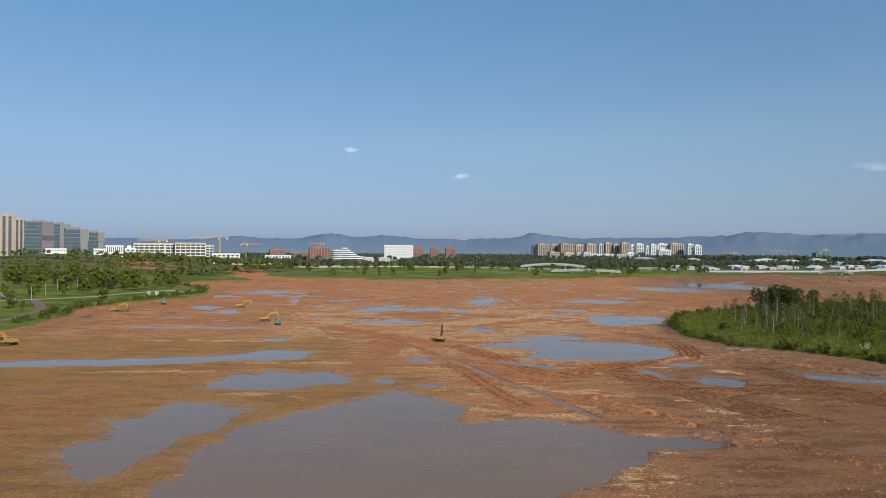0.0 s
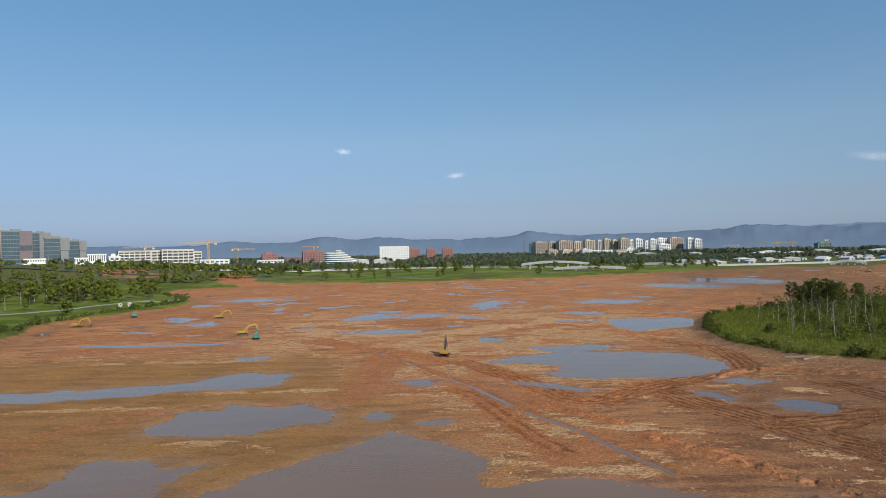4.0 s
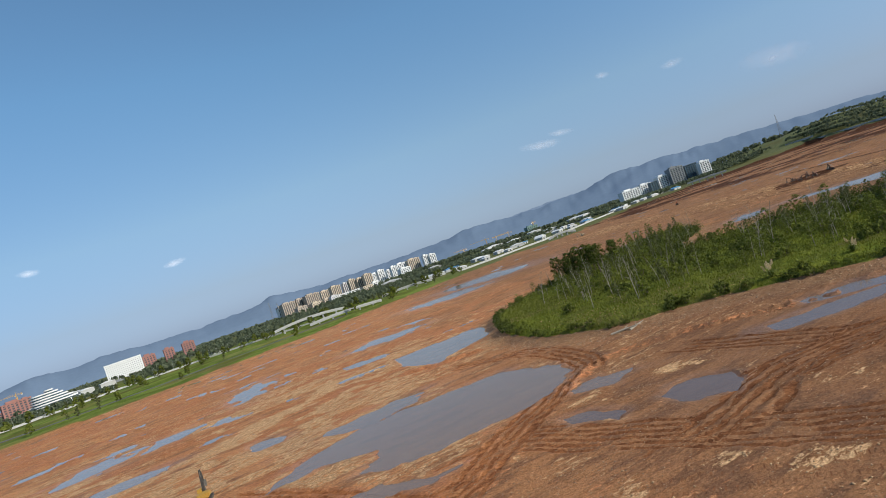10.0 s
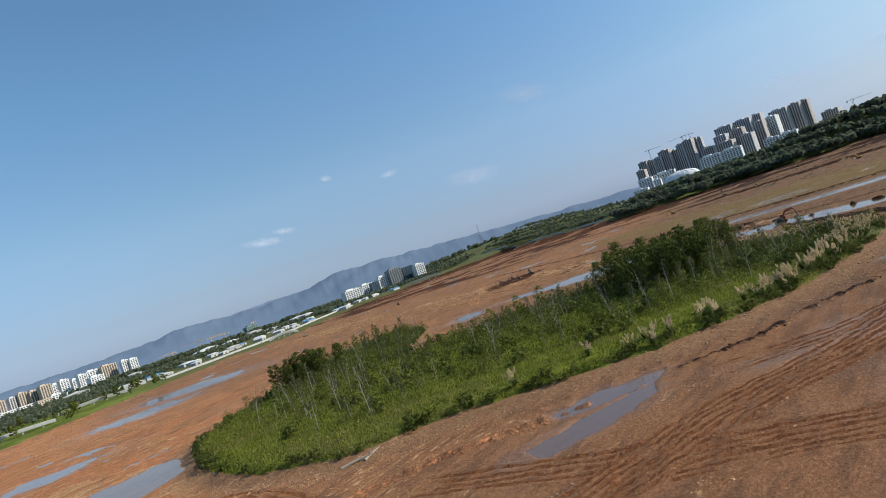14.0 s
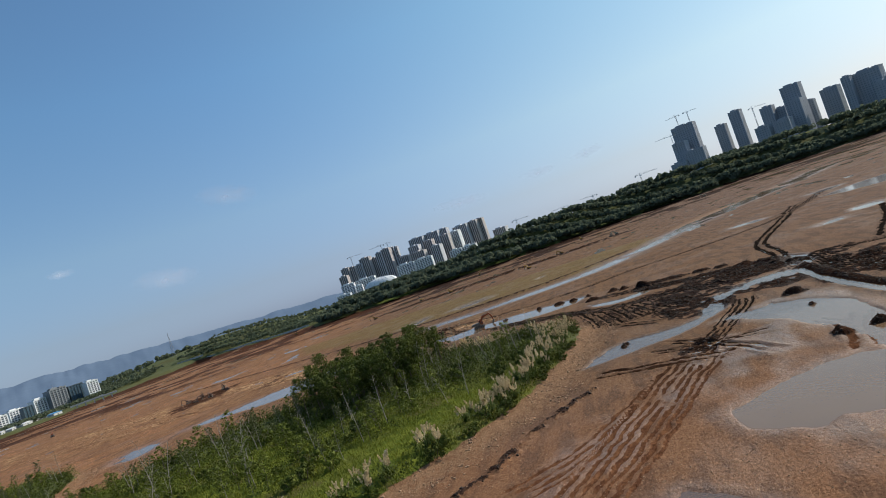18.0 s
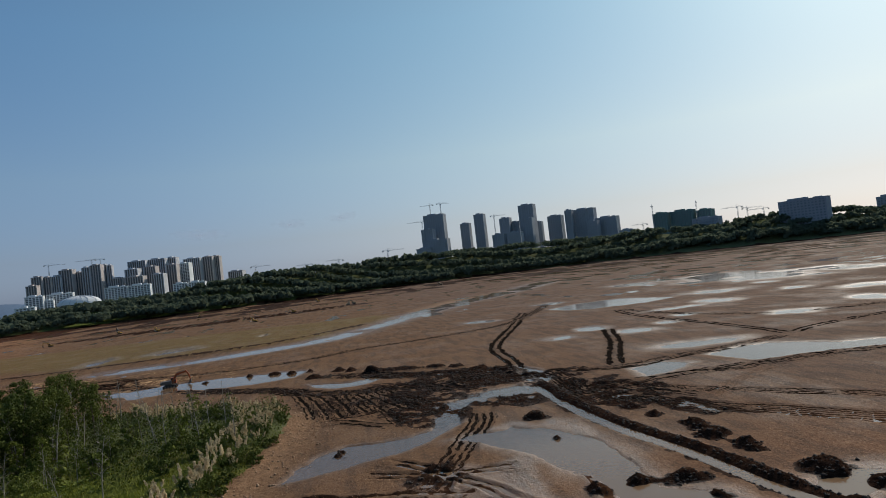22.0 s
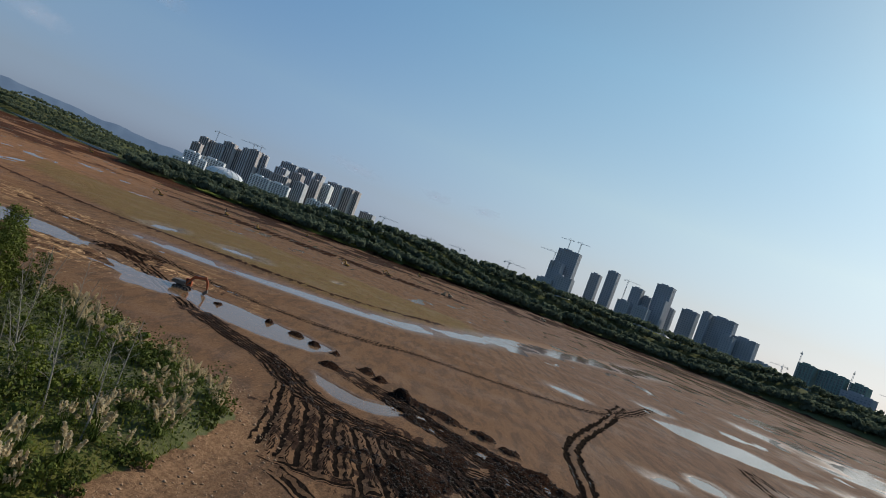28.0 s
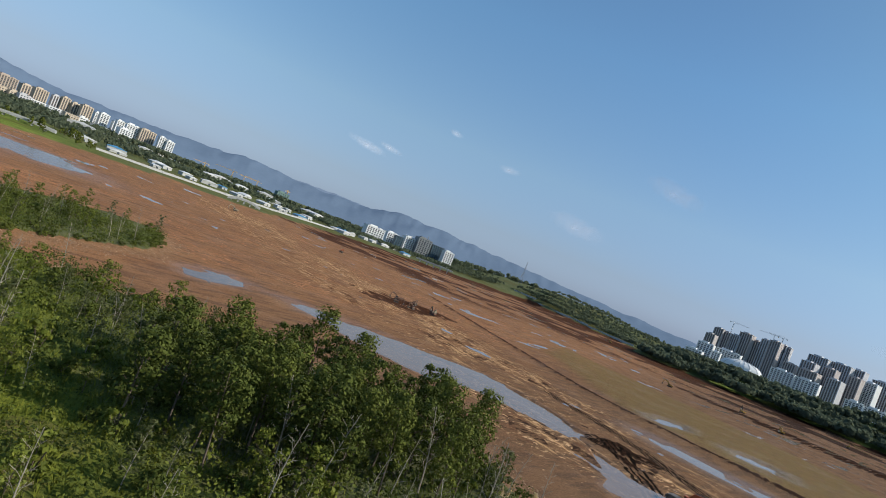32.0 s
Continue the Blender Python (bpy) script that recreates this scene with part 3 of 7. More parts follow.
    z[sl] -= smooth(w + 4, w - 2, d) * (0.12 + 0.22 * smooth(0.36, 0.46, fbm(X[sl] / 10, Y[sl] / 16, 45, 3)))
    wet[sl] = np.maximum(wet[sl], smooth(w + 14, w, d))
    flat = from_outline(X, Y, [(404, 110), (396, 150), (400, 190), (404, 235), (470, 330), (560, 380), (548, 210), (532, 134), (526, 76), (474, 64), (446, 92)]) + wob * 0.5
    moss = smooth(-4, 10, flat)
    z += moss * 0.5 * (1 - hollow)
    sl, d, s = line_fields(X, Y, soften([(629, -52), (600, -10), (560, 22), (520, 48)]), 40)
    sand = np.zeros(X.shape)
    sand[sl] = smooth(14, 4, d + wob[sl] * 0.5)
    # the tilled orange earth beside the island
    sl, d, s = line_fields(X, Y, soften([(318, 185), (338, 250), (352, 330), (362, 420), (380, 520), (410, 640)]), 90)
    tilled = np.zeros(X.shape)
    till = smooth(58, 20, d + wob[sl] * 1.5) * (0.55 + 0.45 * smooth(0.4, 0.55, fbm(X[sl] / 20, Y[sl] / 40, 47, 3)))
    tilled[sl] = till
    red[sl] = np.maximum(red[sl], 0.38 * till)
    tan[sl] = np.maximum(tan[sl] * (1 - till), 0.68 * till)
    z[sl] += till * (1 - hollow[sl]) * (0.12 + 1.3 * (fbm(X[sl] / 9, Y[sl] / 14, 48, 4) - 0.45))
    dark[sl] = np.maximum(dark[sl], till * 0.4 * smooth(0.55, 0.64, fbm(X[sl] / 4, Y[sl] / 6, 49, 3)))
    # the cut bank west of the flat
    sl, d, s = line_fields(X, Y, soften(BANK), 16)
    z[sl] += smooth(5, 1, np.abs(d + 2 * (rough[sl] - 0.5))) * 0.8
    dark[sl] = np.maximum(dark[sl], smooth(6, 2, d + 4 * rough[sl]) * 0.75)
    # torn-up ground before the eastern wood
    east_rim = smooth(430, 220, basin) * smooth(470, 620, X)
    dark = np.maximum(dark, east_rim * (smooth(0.42, 0.50, fbm(X / 42, Y / 34, 66, 4)) * 0.6 + 0.4 * smooth(0.36, 0.46, fbm(X / 20, Y / 30, 67, 3)) * smooth(170, 60, basin)) * 0.95)
    # churned ground
    churn = ellipse_fields(X, Y, CHURN, warp)
    c = smooth(-0.15, 0.35, churn)
    z += c * (0.75 * (rough - 0.45) + 0.5 * (fbm(X / 6, Y / 3.5, 61, 3) - 0.40))
    dark = np.maximum(dark, c * smooth(0.34, 0.50, rough * 0.6 + streak * 0.4))
    # ridges of red clay, and of rubble along the island foot: line, half width, height, redness, darkness
    lumps = fbm(X / 1.3, Y / 1.3, 65, 3)
    for ridge, half, tall, hue, gloom in (
        ([(30, 129), (36, 120), (42, 112), (47, 104), (53, 99), (61, 88), (70, 76)], 2.4, 0.6, 1.2, 0),
        ([(59, 172), (66, 177), (72, 179), (79, 177), (86, 173), (93, 167), (98, 161), (106, 154)], 1.8, 0.6, 1.25, 0),
        ([(16, 152), (22, 144), (28, 138)], 1.8, 0.5, 1.0, 0), ([(-6, 208), (-16, 214), (-30, 228), (-44, 240)], 2.6, 0.35, 0.9, 0), ([(-2, 200), (-10, 208), (-20, 206)], 2.6, 0.3, 1.0, 0),
        ([(58, 252), (66, 244), (74, 240)], 2.4, 0.7, 1.0, 0), ([(41, 103), (45, 100), (44, 97)], 1.5, 0.7, 0.8, 0),
        ([(119, 143), (127, 136), (133, 132), (142, 129), (150, 124), (158, 119)], 1.3, 0.5, 0.15, 0.55),
        ([(104, 163), (112, 159), (122, 148), (134, 140)], 1.2, 0.35, 0.3, 0.0),
    ):
        sl, d, s = line_fields(X, Y, soften(ridge), 9)
        heap = smooth(half, 0.3 * half, d + 2.2 * (rough[sl] - 0.5)) * smooth(0.30, 0.52, lumps[sl])
        z[sl] += tall * heap * (0.3 + 1.0 * lumps[sl])
        red[sl] = np.maximum(red[sl], hue * smooth(half * 1.7, half * 0.7, d + 2 * (rough[sl] - 0.5)))
        tan[sl] *= 1 - smooth(half * 1.6, half, d)
        dark[sl] = np.maximum(dark[sl], gloom * heap)
    # the trodden apron at the island's tip stands above the water
    apron = ellipse_fields(X, Y, [(228, 106, 22, 14, 15), (240, 92, 14, 10, 60)], warp)
    z += 0.22 * smooth(-0.2, 0.3, apron) * (1 - hollow)
    dark = np.maximum(dark, 0.46 * smooth(-0.2, 0.4, apron) * (1 - hollow) * smooth(0.35, 0.6, streak * 0.5 + rough * 0.5))
    # tracks
    rut, lane = np.zeros(X.shape), np.zeros(X.shape)
    sway, clump, tear = (fbm(X / 3, Y / 3, 91, 2) - 0.5) * 0.8, fbm(X / 1.6, Y / 1.6, 96, 2), smooth(0.22, 0.42, fbm(X / 4, Y / 4, 93, 3))
    plain = [(f, (0,), 0.78, 0.2, 1.0) for f in FAN + FAN_FOOT]
    for line, offsets, wide, deep, tone in TRACKS_WEST + TRACKS_MIDDLE + FAN_TOP + plain + TRACKS_EAST + TRACKS_FAR:
        sl, d, s = line_fields(X, Y, soften(line, 2), 9)
        end = min(8, 0.1 * sum(math.hypot(q[0] - p[0], q[1] - p[1]) for p, q in zip(line, line[1:])))
        fade = smooth(0, end, np.hypot(X[sl] - line[0][0], Y[sl] - line[0][1])) * smooth(0, end, np.hypot(X[sl] - line[-1][0], Y[sl] - line[-1][1])) * smooth(1.2, 0.3, d - np.abs(s))
        near = np.min([np.abs(s + sway[sl] * (1 + 0.2 * k) - o) for k, o in enumerate(offsets)], axis=0)
        groove, lip = np.exp(-((near / wide) ** 2)), np.exp(-(((near - 1.9 * wide) / (0.8 * wide)) ** 2))
        before = z[sl].copy()
        z[sl] += fade * (-deep * (1 - 0.4 * smooth(190, 240, X[sl])) * groove + 0.75 * deep * lip * (0.4 + 1.1 * clump[sl])) * (1 - 0.6 * hollow[sl])
        if 0.3 < tone < 1:
            z[sl] = np.maximum(z[sl], np.minimum(before, WATER + 0.03))
        offs = np.array(offsets) if len(offsets) > 1 else np.array((-1.5, 0.0, 1.5))
        swayed = s + sway[sl]
        index = np.interp(swayed, np.concatenate([[2 * offs[0] - offs[1]], offs, [2 * offs[-1] - offs[-2]]]), np.arange(-1.0, len(offs) + 1))
        outer = max(abs(offsets[0]), abs(offsets[-1])) + 1.5 * wide
        mark = fade * tone * smooth(outer + 0.5 + 0.5 * (X[sl] > 190), outer - 0.3, np.abs(swayed)) * (0.45 + 0.55 * tear[sl] if tone < 1 else 0.75 + 0.25 * tear[sl]) * (1 - 0.7 * hollow[sl] * (tone < 0.9))
        lane[sl] = np.where(mark > rut[sl], index, lane[sl])
        rut[sl] = np.maximum(rut[sl], mark)
        tan[sl] *= 1 - 0.8 * fade * smooth(1.6, 0.7, near)
        west = smooth(70, 20, X[sl])
        red[sl] = np.maximum(red[sl], fade * west * 0.75 * smooth(2.6, 1.0, near) * (1 - olive[sl] * 0.3))
    for line in TREADS:
        sl, d, s = line_fields(X, Y, soften(line), 4)
        along_ = (X[sl] * 0.75 - Y[sl] * 0.66) / 0.95
        cleat = smooth(1.0, 0.7, np.abs(s)) * smooth(0.1, 0.6, np.sin(along_ * math.tau))
        z[sl] += 0.14 * cleat - 0.08 * smooth(1.1, 0.8, np.abs(s)) * (d < 1.2)
        rut[sl] = np.maximum(rut[sl], 0.55 * cleat * (d < 1.2))
    # the haul tracks down to the tip, trodden dark from end to end
    for line, *_ in FAN_TOP[:2]:
        sl, d, s = line_fields(X, Y, soften(line), 9)
        dark[sl] = np.maximum(dark[sl], 0.75 * smooth(4.6, 2.6, d + 3 * (rough[sl] - 0.5)) * smooth(0.32, 0.5, clump[sl]))
    # a row of torn spoil beside the wet channel
    sl, d, s = line_fields(X, Y, soften(SPOIL), 9)
    lump = smooth(3.0, 0.8, d + 4.5 * (rough[sl] - 0.45)) * smooth(0.36, 0.52, fbm(X[sl] / 5, Y[sl] / 5, 64, 2))
    z[sl] += 0.8 * lump
    dark[sl] = np.maximum(dark[sl], lump)
    # the straight ditch with its spoil on both sides, and the heaped mounds
    sl, d, s = line_fields(X, Y, DITCH, 10)
    torn = 0.4 + 1.0 * clump[sl]
    z[sl] += -0.75 * np.exp(-((d / 0.95) ** 2)) + torn * (0.55 * np.exp(-(((s + 2.6) / 0.9) ** 2)) + 0.22 * np.exp(-(((s - 1.9) / 0.6) ** 2)))
    dark[sl] = np.maximum(dark[sl], np.where(s < 0, smooth(4.4, 3.2, d + 1.6 * (rough[sl] - 0.5)), smooth(2.8, 1.8, d + 2.0 * (rough[sl] - 0.3)) * 0.8) * smooth(0.5, 1.1, d))
    for k, (mx, my, big) in enumerate(MOUNDS):
        sl = window((mx,), (my,), 9)
        r = np.hypot((X[sl] - mx) * (1.0 - 0.25 * (k % 2)), (Y[sl] - my) * (0.8 + 0.2 * (k % 3))) + 1.4 * (rough[sl] - 0.5) + 1.6 * (clump[sl] - 0.5)
        hump = smooth(big, 0.15 * big, r)
        z[sl] = np.maximum(z[sl], z[sl] * (1 - hump)) + 0.48 * big * hump * (0.7 + 0.6 * clump[sl])
        dark[sl] = np.maximum(dark[sl], smooth(1.2 * big, 0.85 * big, r))
    # the island, its gravel foot and grass
    shelf = smooth(-4.5, 0.5, isle)
    z += shelf * 0.7 + smooth(0, 4, isle) * (0.9 + 1.1 * (fbm(X / 12, Y / 12, 21, 3) - 0.4))
    gravel = smooth(-9, -2, isle) * (1 - smooth(-0.5, 1.5, isle))
    green = smooth(-0.5, 1.5, isle + 2 * (rough - 0.5))
    # the land round the basin
    out = smooth(2, -5, basin)
    z = z * (1 - out) + out * (1.6 + 1.2 * fbm(X / 60, Y / 60, 41, 3) + smooth(-10, -120, basin) * 1.5)
    for hx, hy, a, b, h in RIDGES:
        z += out * h * np.exp(-(((X - hx) / a) ** 2 + ((Y - hy) / b) ** 2)) * (0.8 + 0.4 * fbm(X / 70, Y / 70, 51, 3))
    d, s = from_line(X, Y, FOREST)
    z += out * (15 + 23 * smooth(420, 120, Y)) * (1 - 0.4 * smooth(-850, -1050, Y)) * np.exp(-(((d - 85) / 75) ** 2)) * (0.75 + 0.5 * fbm(X / 110, Y / 110, 52, 3)) * smooth(-10, -70, basin)
    green = np.maximum(green, out * (0.58 + 0.42 * smooth(0.35, 0.5, fbm(X / 50, Y / 50, 53, 3))))
    # bare earth on the park's rise, and a red haul road on the shore
    bare = np.exp(-(((X + 305) / 58) ** 2 + ((Y - 668 + 0.45 * (X + 305)) / 24) ** 2)) + 0.25 * (fbm(X / 14, Y / 14, 57, 3) - 0.5)
    green = np.where(out > 0.5, green * (1 - smooth(0.45, 0.6, bare)), green)
    d, s = from_line(X, Y, [(-220, 690), (-178, 600), (-130, 560), (-70, 552)])
    haul = smooth(17, 9, d + wob * 0.8)
    green *= 1 - haul
    red = np.maximum(red * (1 - smooth(0.4, 0.6, bare)), haul)
    rim = smooth(14, 2, basin) * (1 - out)
    sand = np.maximum(np.maximum(sand, rim * 0.7), out * smooth(0.4, 0.6, bare))
    return X, Y, z, (red, tan, dark), (green, np.maximum(sand, gravel), wet), moss, isle, basin, (rut, lane), olive, tilled


X, Y, Z, KIND_A, KIND_B, MOSS, ISLE, SHORE, (RUT, LANE), OLIVE, TILLED = land()
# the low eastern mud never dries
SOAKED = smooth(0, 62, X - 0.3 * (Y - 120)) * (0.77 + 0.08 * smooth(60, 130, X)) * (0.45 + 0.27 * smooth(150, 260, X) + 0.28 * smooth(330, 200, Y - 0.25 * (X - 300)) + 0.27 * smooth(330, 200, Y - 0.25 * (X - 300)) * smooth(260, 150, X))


def height(x, y):
    """Height of the ground at a place."""
    i = min(max(int(np.searchsorted(XS, x)) - 1, 0), len(XS) - 2)
    j = min(max(int(np.searchsorted(YS, y)) - 1, 0), len(YS) - 2)
    u, v = (x - XS[i]) / (XS[i + 1] - XS[i]), (y - YS[j]) / (YS[j + 1] - YS[j])
    return float((Z[j, i] * (1 - u) + Z[j, i + 1] * u) * (1 - v) + (Z[j + 1, i] * (1 - u) + Z[j + 1, i + 1] * u) * v)


def sample(field, x, y):
    i = min(max(int(np.searchsorted(XS, x)), 0), len(XS) - 1)
    j = min(max(int(np.searchsorted(YS, y)), 0), len(YS) - 1)
    return float(field[j, i])


def ground_material():
    m = bpy.data.materials.new("mud_and_grass")
    m.use_nodes = True
    t = m.node_tree
    b = t.nodes["Principled BSDF"]
    pos = t.nodes.new("ShaderNodeNewGeometry").outputs["Position"]

    def noise_at(scale, stretch=(1, 1, 1), detail=5, rough=0.6, turn=0):
        mp = t.nodes.new("ShaderNodeMapping")
        mp.inputs["Scale"].default_value, mp.inputs["Rotation"].default_value = stretch, (0, 0, radians(turn))
        link(t, pos, mp.inputs["Vector"])
        n = t.nodes.new("ShaderNodeTexNoise")
        n.inputs["Scale"].default_value, n.inputs["Detail"].default_value, n.inputs["Roughness"].default_value = scale, detail, rough
        link(t, mp.outputs["Vector"], n.inputs["Vector"])
        return n.outputs["Fac"]

    def math_node(op, a, b_):
        n = t.nodes.new("ShaderNodeMath")
        n.operation = op
        for k, v in enumerate((a, b_)):
            if isinstance(v, (int, float)):
                n.inputs[k].default_value = v
            else:
                link(t, v, n.inputs[k])
        return n.outputs[0]

    def step(v, lo, hi):
        n = t.nodes.new("ShaderNodeMapRange")
        n.interpolation_type = "SMOOTHSTEP"
        n.inputs["From Min"].default_value, n.inputs["From Max"].default_value = lo, hi
        link(t, v, n.inputs["Value"])
        return n.outputs["Result"]

    def mix(fac, a, b_):
        n = t.nodes.new("ShaderNodeMix")
        n.data_type = "RGBA"
        link(t, fac, n.inputs[0])
        for k, v in ((6, a), (7, b_)):
            if isinstance(v, tuple):
                n.inputs[k].default_value = (*v, 1)
            else:
                link(t, v, n.inputs[k])
        return n.outputs[2]

    def channels(name):
        a = t.nodes.new("ShaderNodeAttribute")
        a.attribute_name = name
        s = t.nodes.new("ShaderNodeSeparateColor")
        link(t, a.outputs["Color"], s.inputs[0])
        return s.outputs

    def ragged(v, n, lo=0.42, hi=0.56, much=1.5):
        return step(math_node("ADD", v, math_node("MULTIPLY", math_node("SUBTRACT", n, 0.5), much)), lo, hi)

    red, tan, dark = channels("kind_a")
    rut_mark, olive, distant = channels("trail")
    green, sand, wet = channels("kind_b")
    moss, soaked, lush = channels("kind_c")
    big, mid, fine = noise_at(0.03), noise_at(0.35), noise_at(3.0)
    streaks = noise_at(0.22, (0.35, 1.3, 1), 6, 0.65)
    clods = noise_at(1.1, (1, 1, 1), 6, 0.7)
    mud = mix(step(big, 0.35, 0.65), (0.50, 0.205, 0.082), (0.58, 0.265, 0.112))
    mud = mix(step(streaks, 0.46, 0.60), mud, (0.30, 0.138, 0.069))
    far_east = t.nodes.new("ShaderNodeAttribute")
    far_east.attribute_name = "kind_b"
    far_east = far_east.outputs["Alpha"]
    # brown silt along the channel; sky sheen painted as grey on the low south-eastern flats
    apart = t.nodes.new("ShaderNodeSeparateXYZ")
    link(t, pos, apart.inputs[0])
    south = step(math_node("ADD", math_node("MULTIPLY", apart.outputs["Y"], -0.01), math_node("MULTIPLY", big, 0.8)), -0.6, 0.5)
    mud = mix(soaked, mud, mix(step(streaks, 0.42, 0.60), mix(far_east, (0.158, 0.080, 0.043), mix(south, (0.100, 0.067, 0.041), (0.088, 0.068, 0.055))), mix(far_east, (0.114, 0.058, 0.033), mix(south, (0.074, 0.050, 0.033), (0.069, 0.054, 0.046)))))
    silt = mix(step(streaks, 0.40, 0.62), (0.43, 0.225, 0.072), (0.32, 0.165, 0.058))
    mud = mix(math_node("MULTIPLY", olive, 0.85), mud, silt)
    chips = noise_at(0.55, (0.6, 1.35, 1), 8, 0.72, 6)
    grit = noise_at(2.3, (0.8, 1.2, 1), 8, 0.78, 12)
    mud = mix(math_node("MULTIPLY", ragged(math_node("MULTIPLY", red, math_node("SUBTRACT", 0.8, math_node("MULTIPLY", soaked, 0.75))), chips, 0.36, 0.52, 2.4), 0.85), mud, mix(step(chips, 0.38, 0.62), (0.36, 0.125, 0.050), (0.56, 0.225, 0.095)))
    mud = mix(math_node("MULTIPLY", ragged(math_node("MULTIPLY", tan, math_node("SUBTRACT", 0.85, math_node("MULTIPLY", soaked, 0.3))), chips, 0.42, 0.68, 3.0), 0.92), mud, mix(step(grit, 0.32, 0.62), (0.48, 0.245, 0.108), (0.70, 0.46, 0.255)))
    till = t.nodes.new("ShaderNodeAttribute")
    till.attribute_name = "kind_a"
    till = till.outputs["Alpha"]
    furrow = noise_at(0.17, (1.5, 0.4, 1), 7, 0.68, 8)
    # relief shading put into the colour: furrow hollows darkened, ridges paled
    mud = mix(math_node("MULTIPLY", math_node("MULTIPLY", step(furrow, 0.53, 0.60), till), 0.7), mud, (0.13, 0.058, 0.03))
    mud = mix(math_node("MULTIPLY", math_node("SUBTRACT", 1.0, step(furrow, 0.38, 0.44)), math_node("MULTIPLY", till, 0.85)), mud, (0.55, 0.33, 0.155))
    mud = mix(math_node("MULTIPLY", sand, step(clods, 0.3, 0.6)), mud, (0.225, 0.130, 0.072))
    mud = mix(math_node("MULTIPLY", moss, math_node("MULTIPLY", step(mid, 0.3, 0.55), 0.8)), mud, (0.15, 0.108, 0.038))
    mud = mix(math_node("MULTIPLY", step(fine, 0.40, 0.62), math_node("SUBTRACT", 0.36, math_node("MULTIPLY", soaked, 0.18))), mud, mix(step(clods, 0.42, 0.58), (0.15, 0.074, 0.040), (0.40, 0.225, 0.125)))
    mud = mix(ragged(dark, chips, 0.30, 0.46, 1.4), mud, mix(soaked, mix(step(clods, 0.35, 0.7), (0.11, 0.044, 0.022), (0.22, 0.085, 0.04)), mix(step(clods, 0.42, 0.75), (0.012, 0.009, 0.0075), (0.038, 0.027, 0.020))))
    lane = t.nodes.new("ShaderNodeAttribute")
    lane.attribute_name = "trail"
    ridge = math_node("COSINE", math_node("MULTIPLY", math_node("ADD", lane.outputs["Alpha"], math_node("MULTIPLY", math_node("SUBTRACT", mid, 0.5), 1.1)), math.tau), 0.0)
    ridge = step(ridge, -0.45, 0.55)
    rut = math_node("MULTIPLY", rut_mark, math_node("ADD", math_node("MULTIPLY", ridge, 0.62), 0.38))
    rut = step(math_node("ADD", rut, math_node("MULTIPLY", math_node("SUBTRACT", grit, 0.5), 0.6)), 0.34, 0.58)
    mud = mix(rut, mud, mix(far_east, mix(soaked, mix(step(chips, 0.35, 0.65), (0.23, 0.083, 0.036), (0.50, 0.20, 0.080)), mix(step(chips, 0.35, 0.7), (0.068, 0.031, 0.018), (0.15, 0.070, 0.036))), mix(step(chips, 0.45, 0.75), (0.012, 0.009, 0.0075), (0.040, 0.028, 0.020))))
    speckle = t.nodes.new("ShaderNodeMapRange")
    speckle.inputs["From Min"].default_value, speckle.inputs["From Max"].default_value = 0.3, 0.7
    speckle.inputs["To Min"].default_value, speckle.inputs["To Max"].default_value = 0.38, 1.70
    link(t, grit, speckle.inputs["Value"])
    grain = t.nodes.new("ShaderNodeVectorMath")
    grain.operation = "SCALE"
    link(t, mud, grain.inputs[0])
    calm = math_node("SUBTRACT", 1.0, math_node("MAXIMUM", math_node("MULTIPLY", soaked, 0.3), math_node("MULTIPLY", olive, 0.5)))
    even = math_node("ADD", math_node("MULTIPLY", math_node("SUBTRACT", speckle.outputs["Result"], 1.0), calm), 1.0)
    link(t, even, grain.inputs["Scale"])
    mud = grain.outputs[0]
    lawn = mix(step(noise_at(0.05), 0.38, 0.6), (0.110, 0.150, 0.030), (0.20, 0.245, 0.052))
    # dry olive grass, its colour also paled on the far plain as haze
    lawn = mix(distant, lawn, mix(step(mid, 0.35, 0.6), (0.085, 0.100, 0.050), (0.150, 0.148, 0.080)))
    grass = mix(lush, lawn, mix(step(noise_at(0.08), 0.54, 0.64), mix(step(mid, 0.3, 0.7), (0.075, 0.096, 0.015), (0.19, 0.205, 0.03)), (0.135, 0.115, 0.04)))
    grass = mix(step(fine, 0.4, 0.8), grass, (0.07, 0.10, 0.022))
    grass = mix(math_node("MULTIPLY", step(noise_at(0.012), 0.5, 0.62), 0.7), grass, (0.115, 0.105, 0.035))
    col = mix(step(green, 0.35, 0.65), mud, grass)
    link(t, col, b.inputs["Base Color"])
    sheen = math_node("MULTIPLY", math_node("MAXIMUM", wet, math_node("MULTIPLY", step(noise_at(0.05), 0.46, 0.62), 0.5)), math_node("SUBTRACT", 1.0, math_node("MAXIMUM", math_node("MAXIMUM", tan, green), sand)))
    r = t.nodes.new("ShaderNodeMapRange")
    r.inputs["To Min"].default_value, r.inputs["To Max"].default_value = 0.95, 0.42
    link(t, sheen, r.inputs["Value"])
    link(t, r.outputs["Result"], b.inputs["Roughness"])
    gloss = math_node("MULTIPLY", math_node("SUBTRACT", 1.0, math_node("MAXIMUM", rut, math_node("MAXIMUM", dark, math_node("MAXIMUM", tan, green)))), math_node("ADD", math_node("MULTIPLY", wet, 0.28), math_node("ADD", math_node("MULTIPLY", far_east, -0.02), 0.09)))
    link(t, math_node("MAXIMUM", gloss, 0.0), b.inputs["Specular IOR Level"])
    bp = t.nodes.new("ShaderNodeBump")
    bp.inputs["Strength"].default_value, bp.inputs["Distance"].default_value = 1.0, 0.7
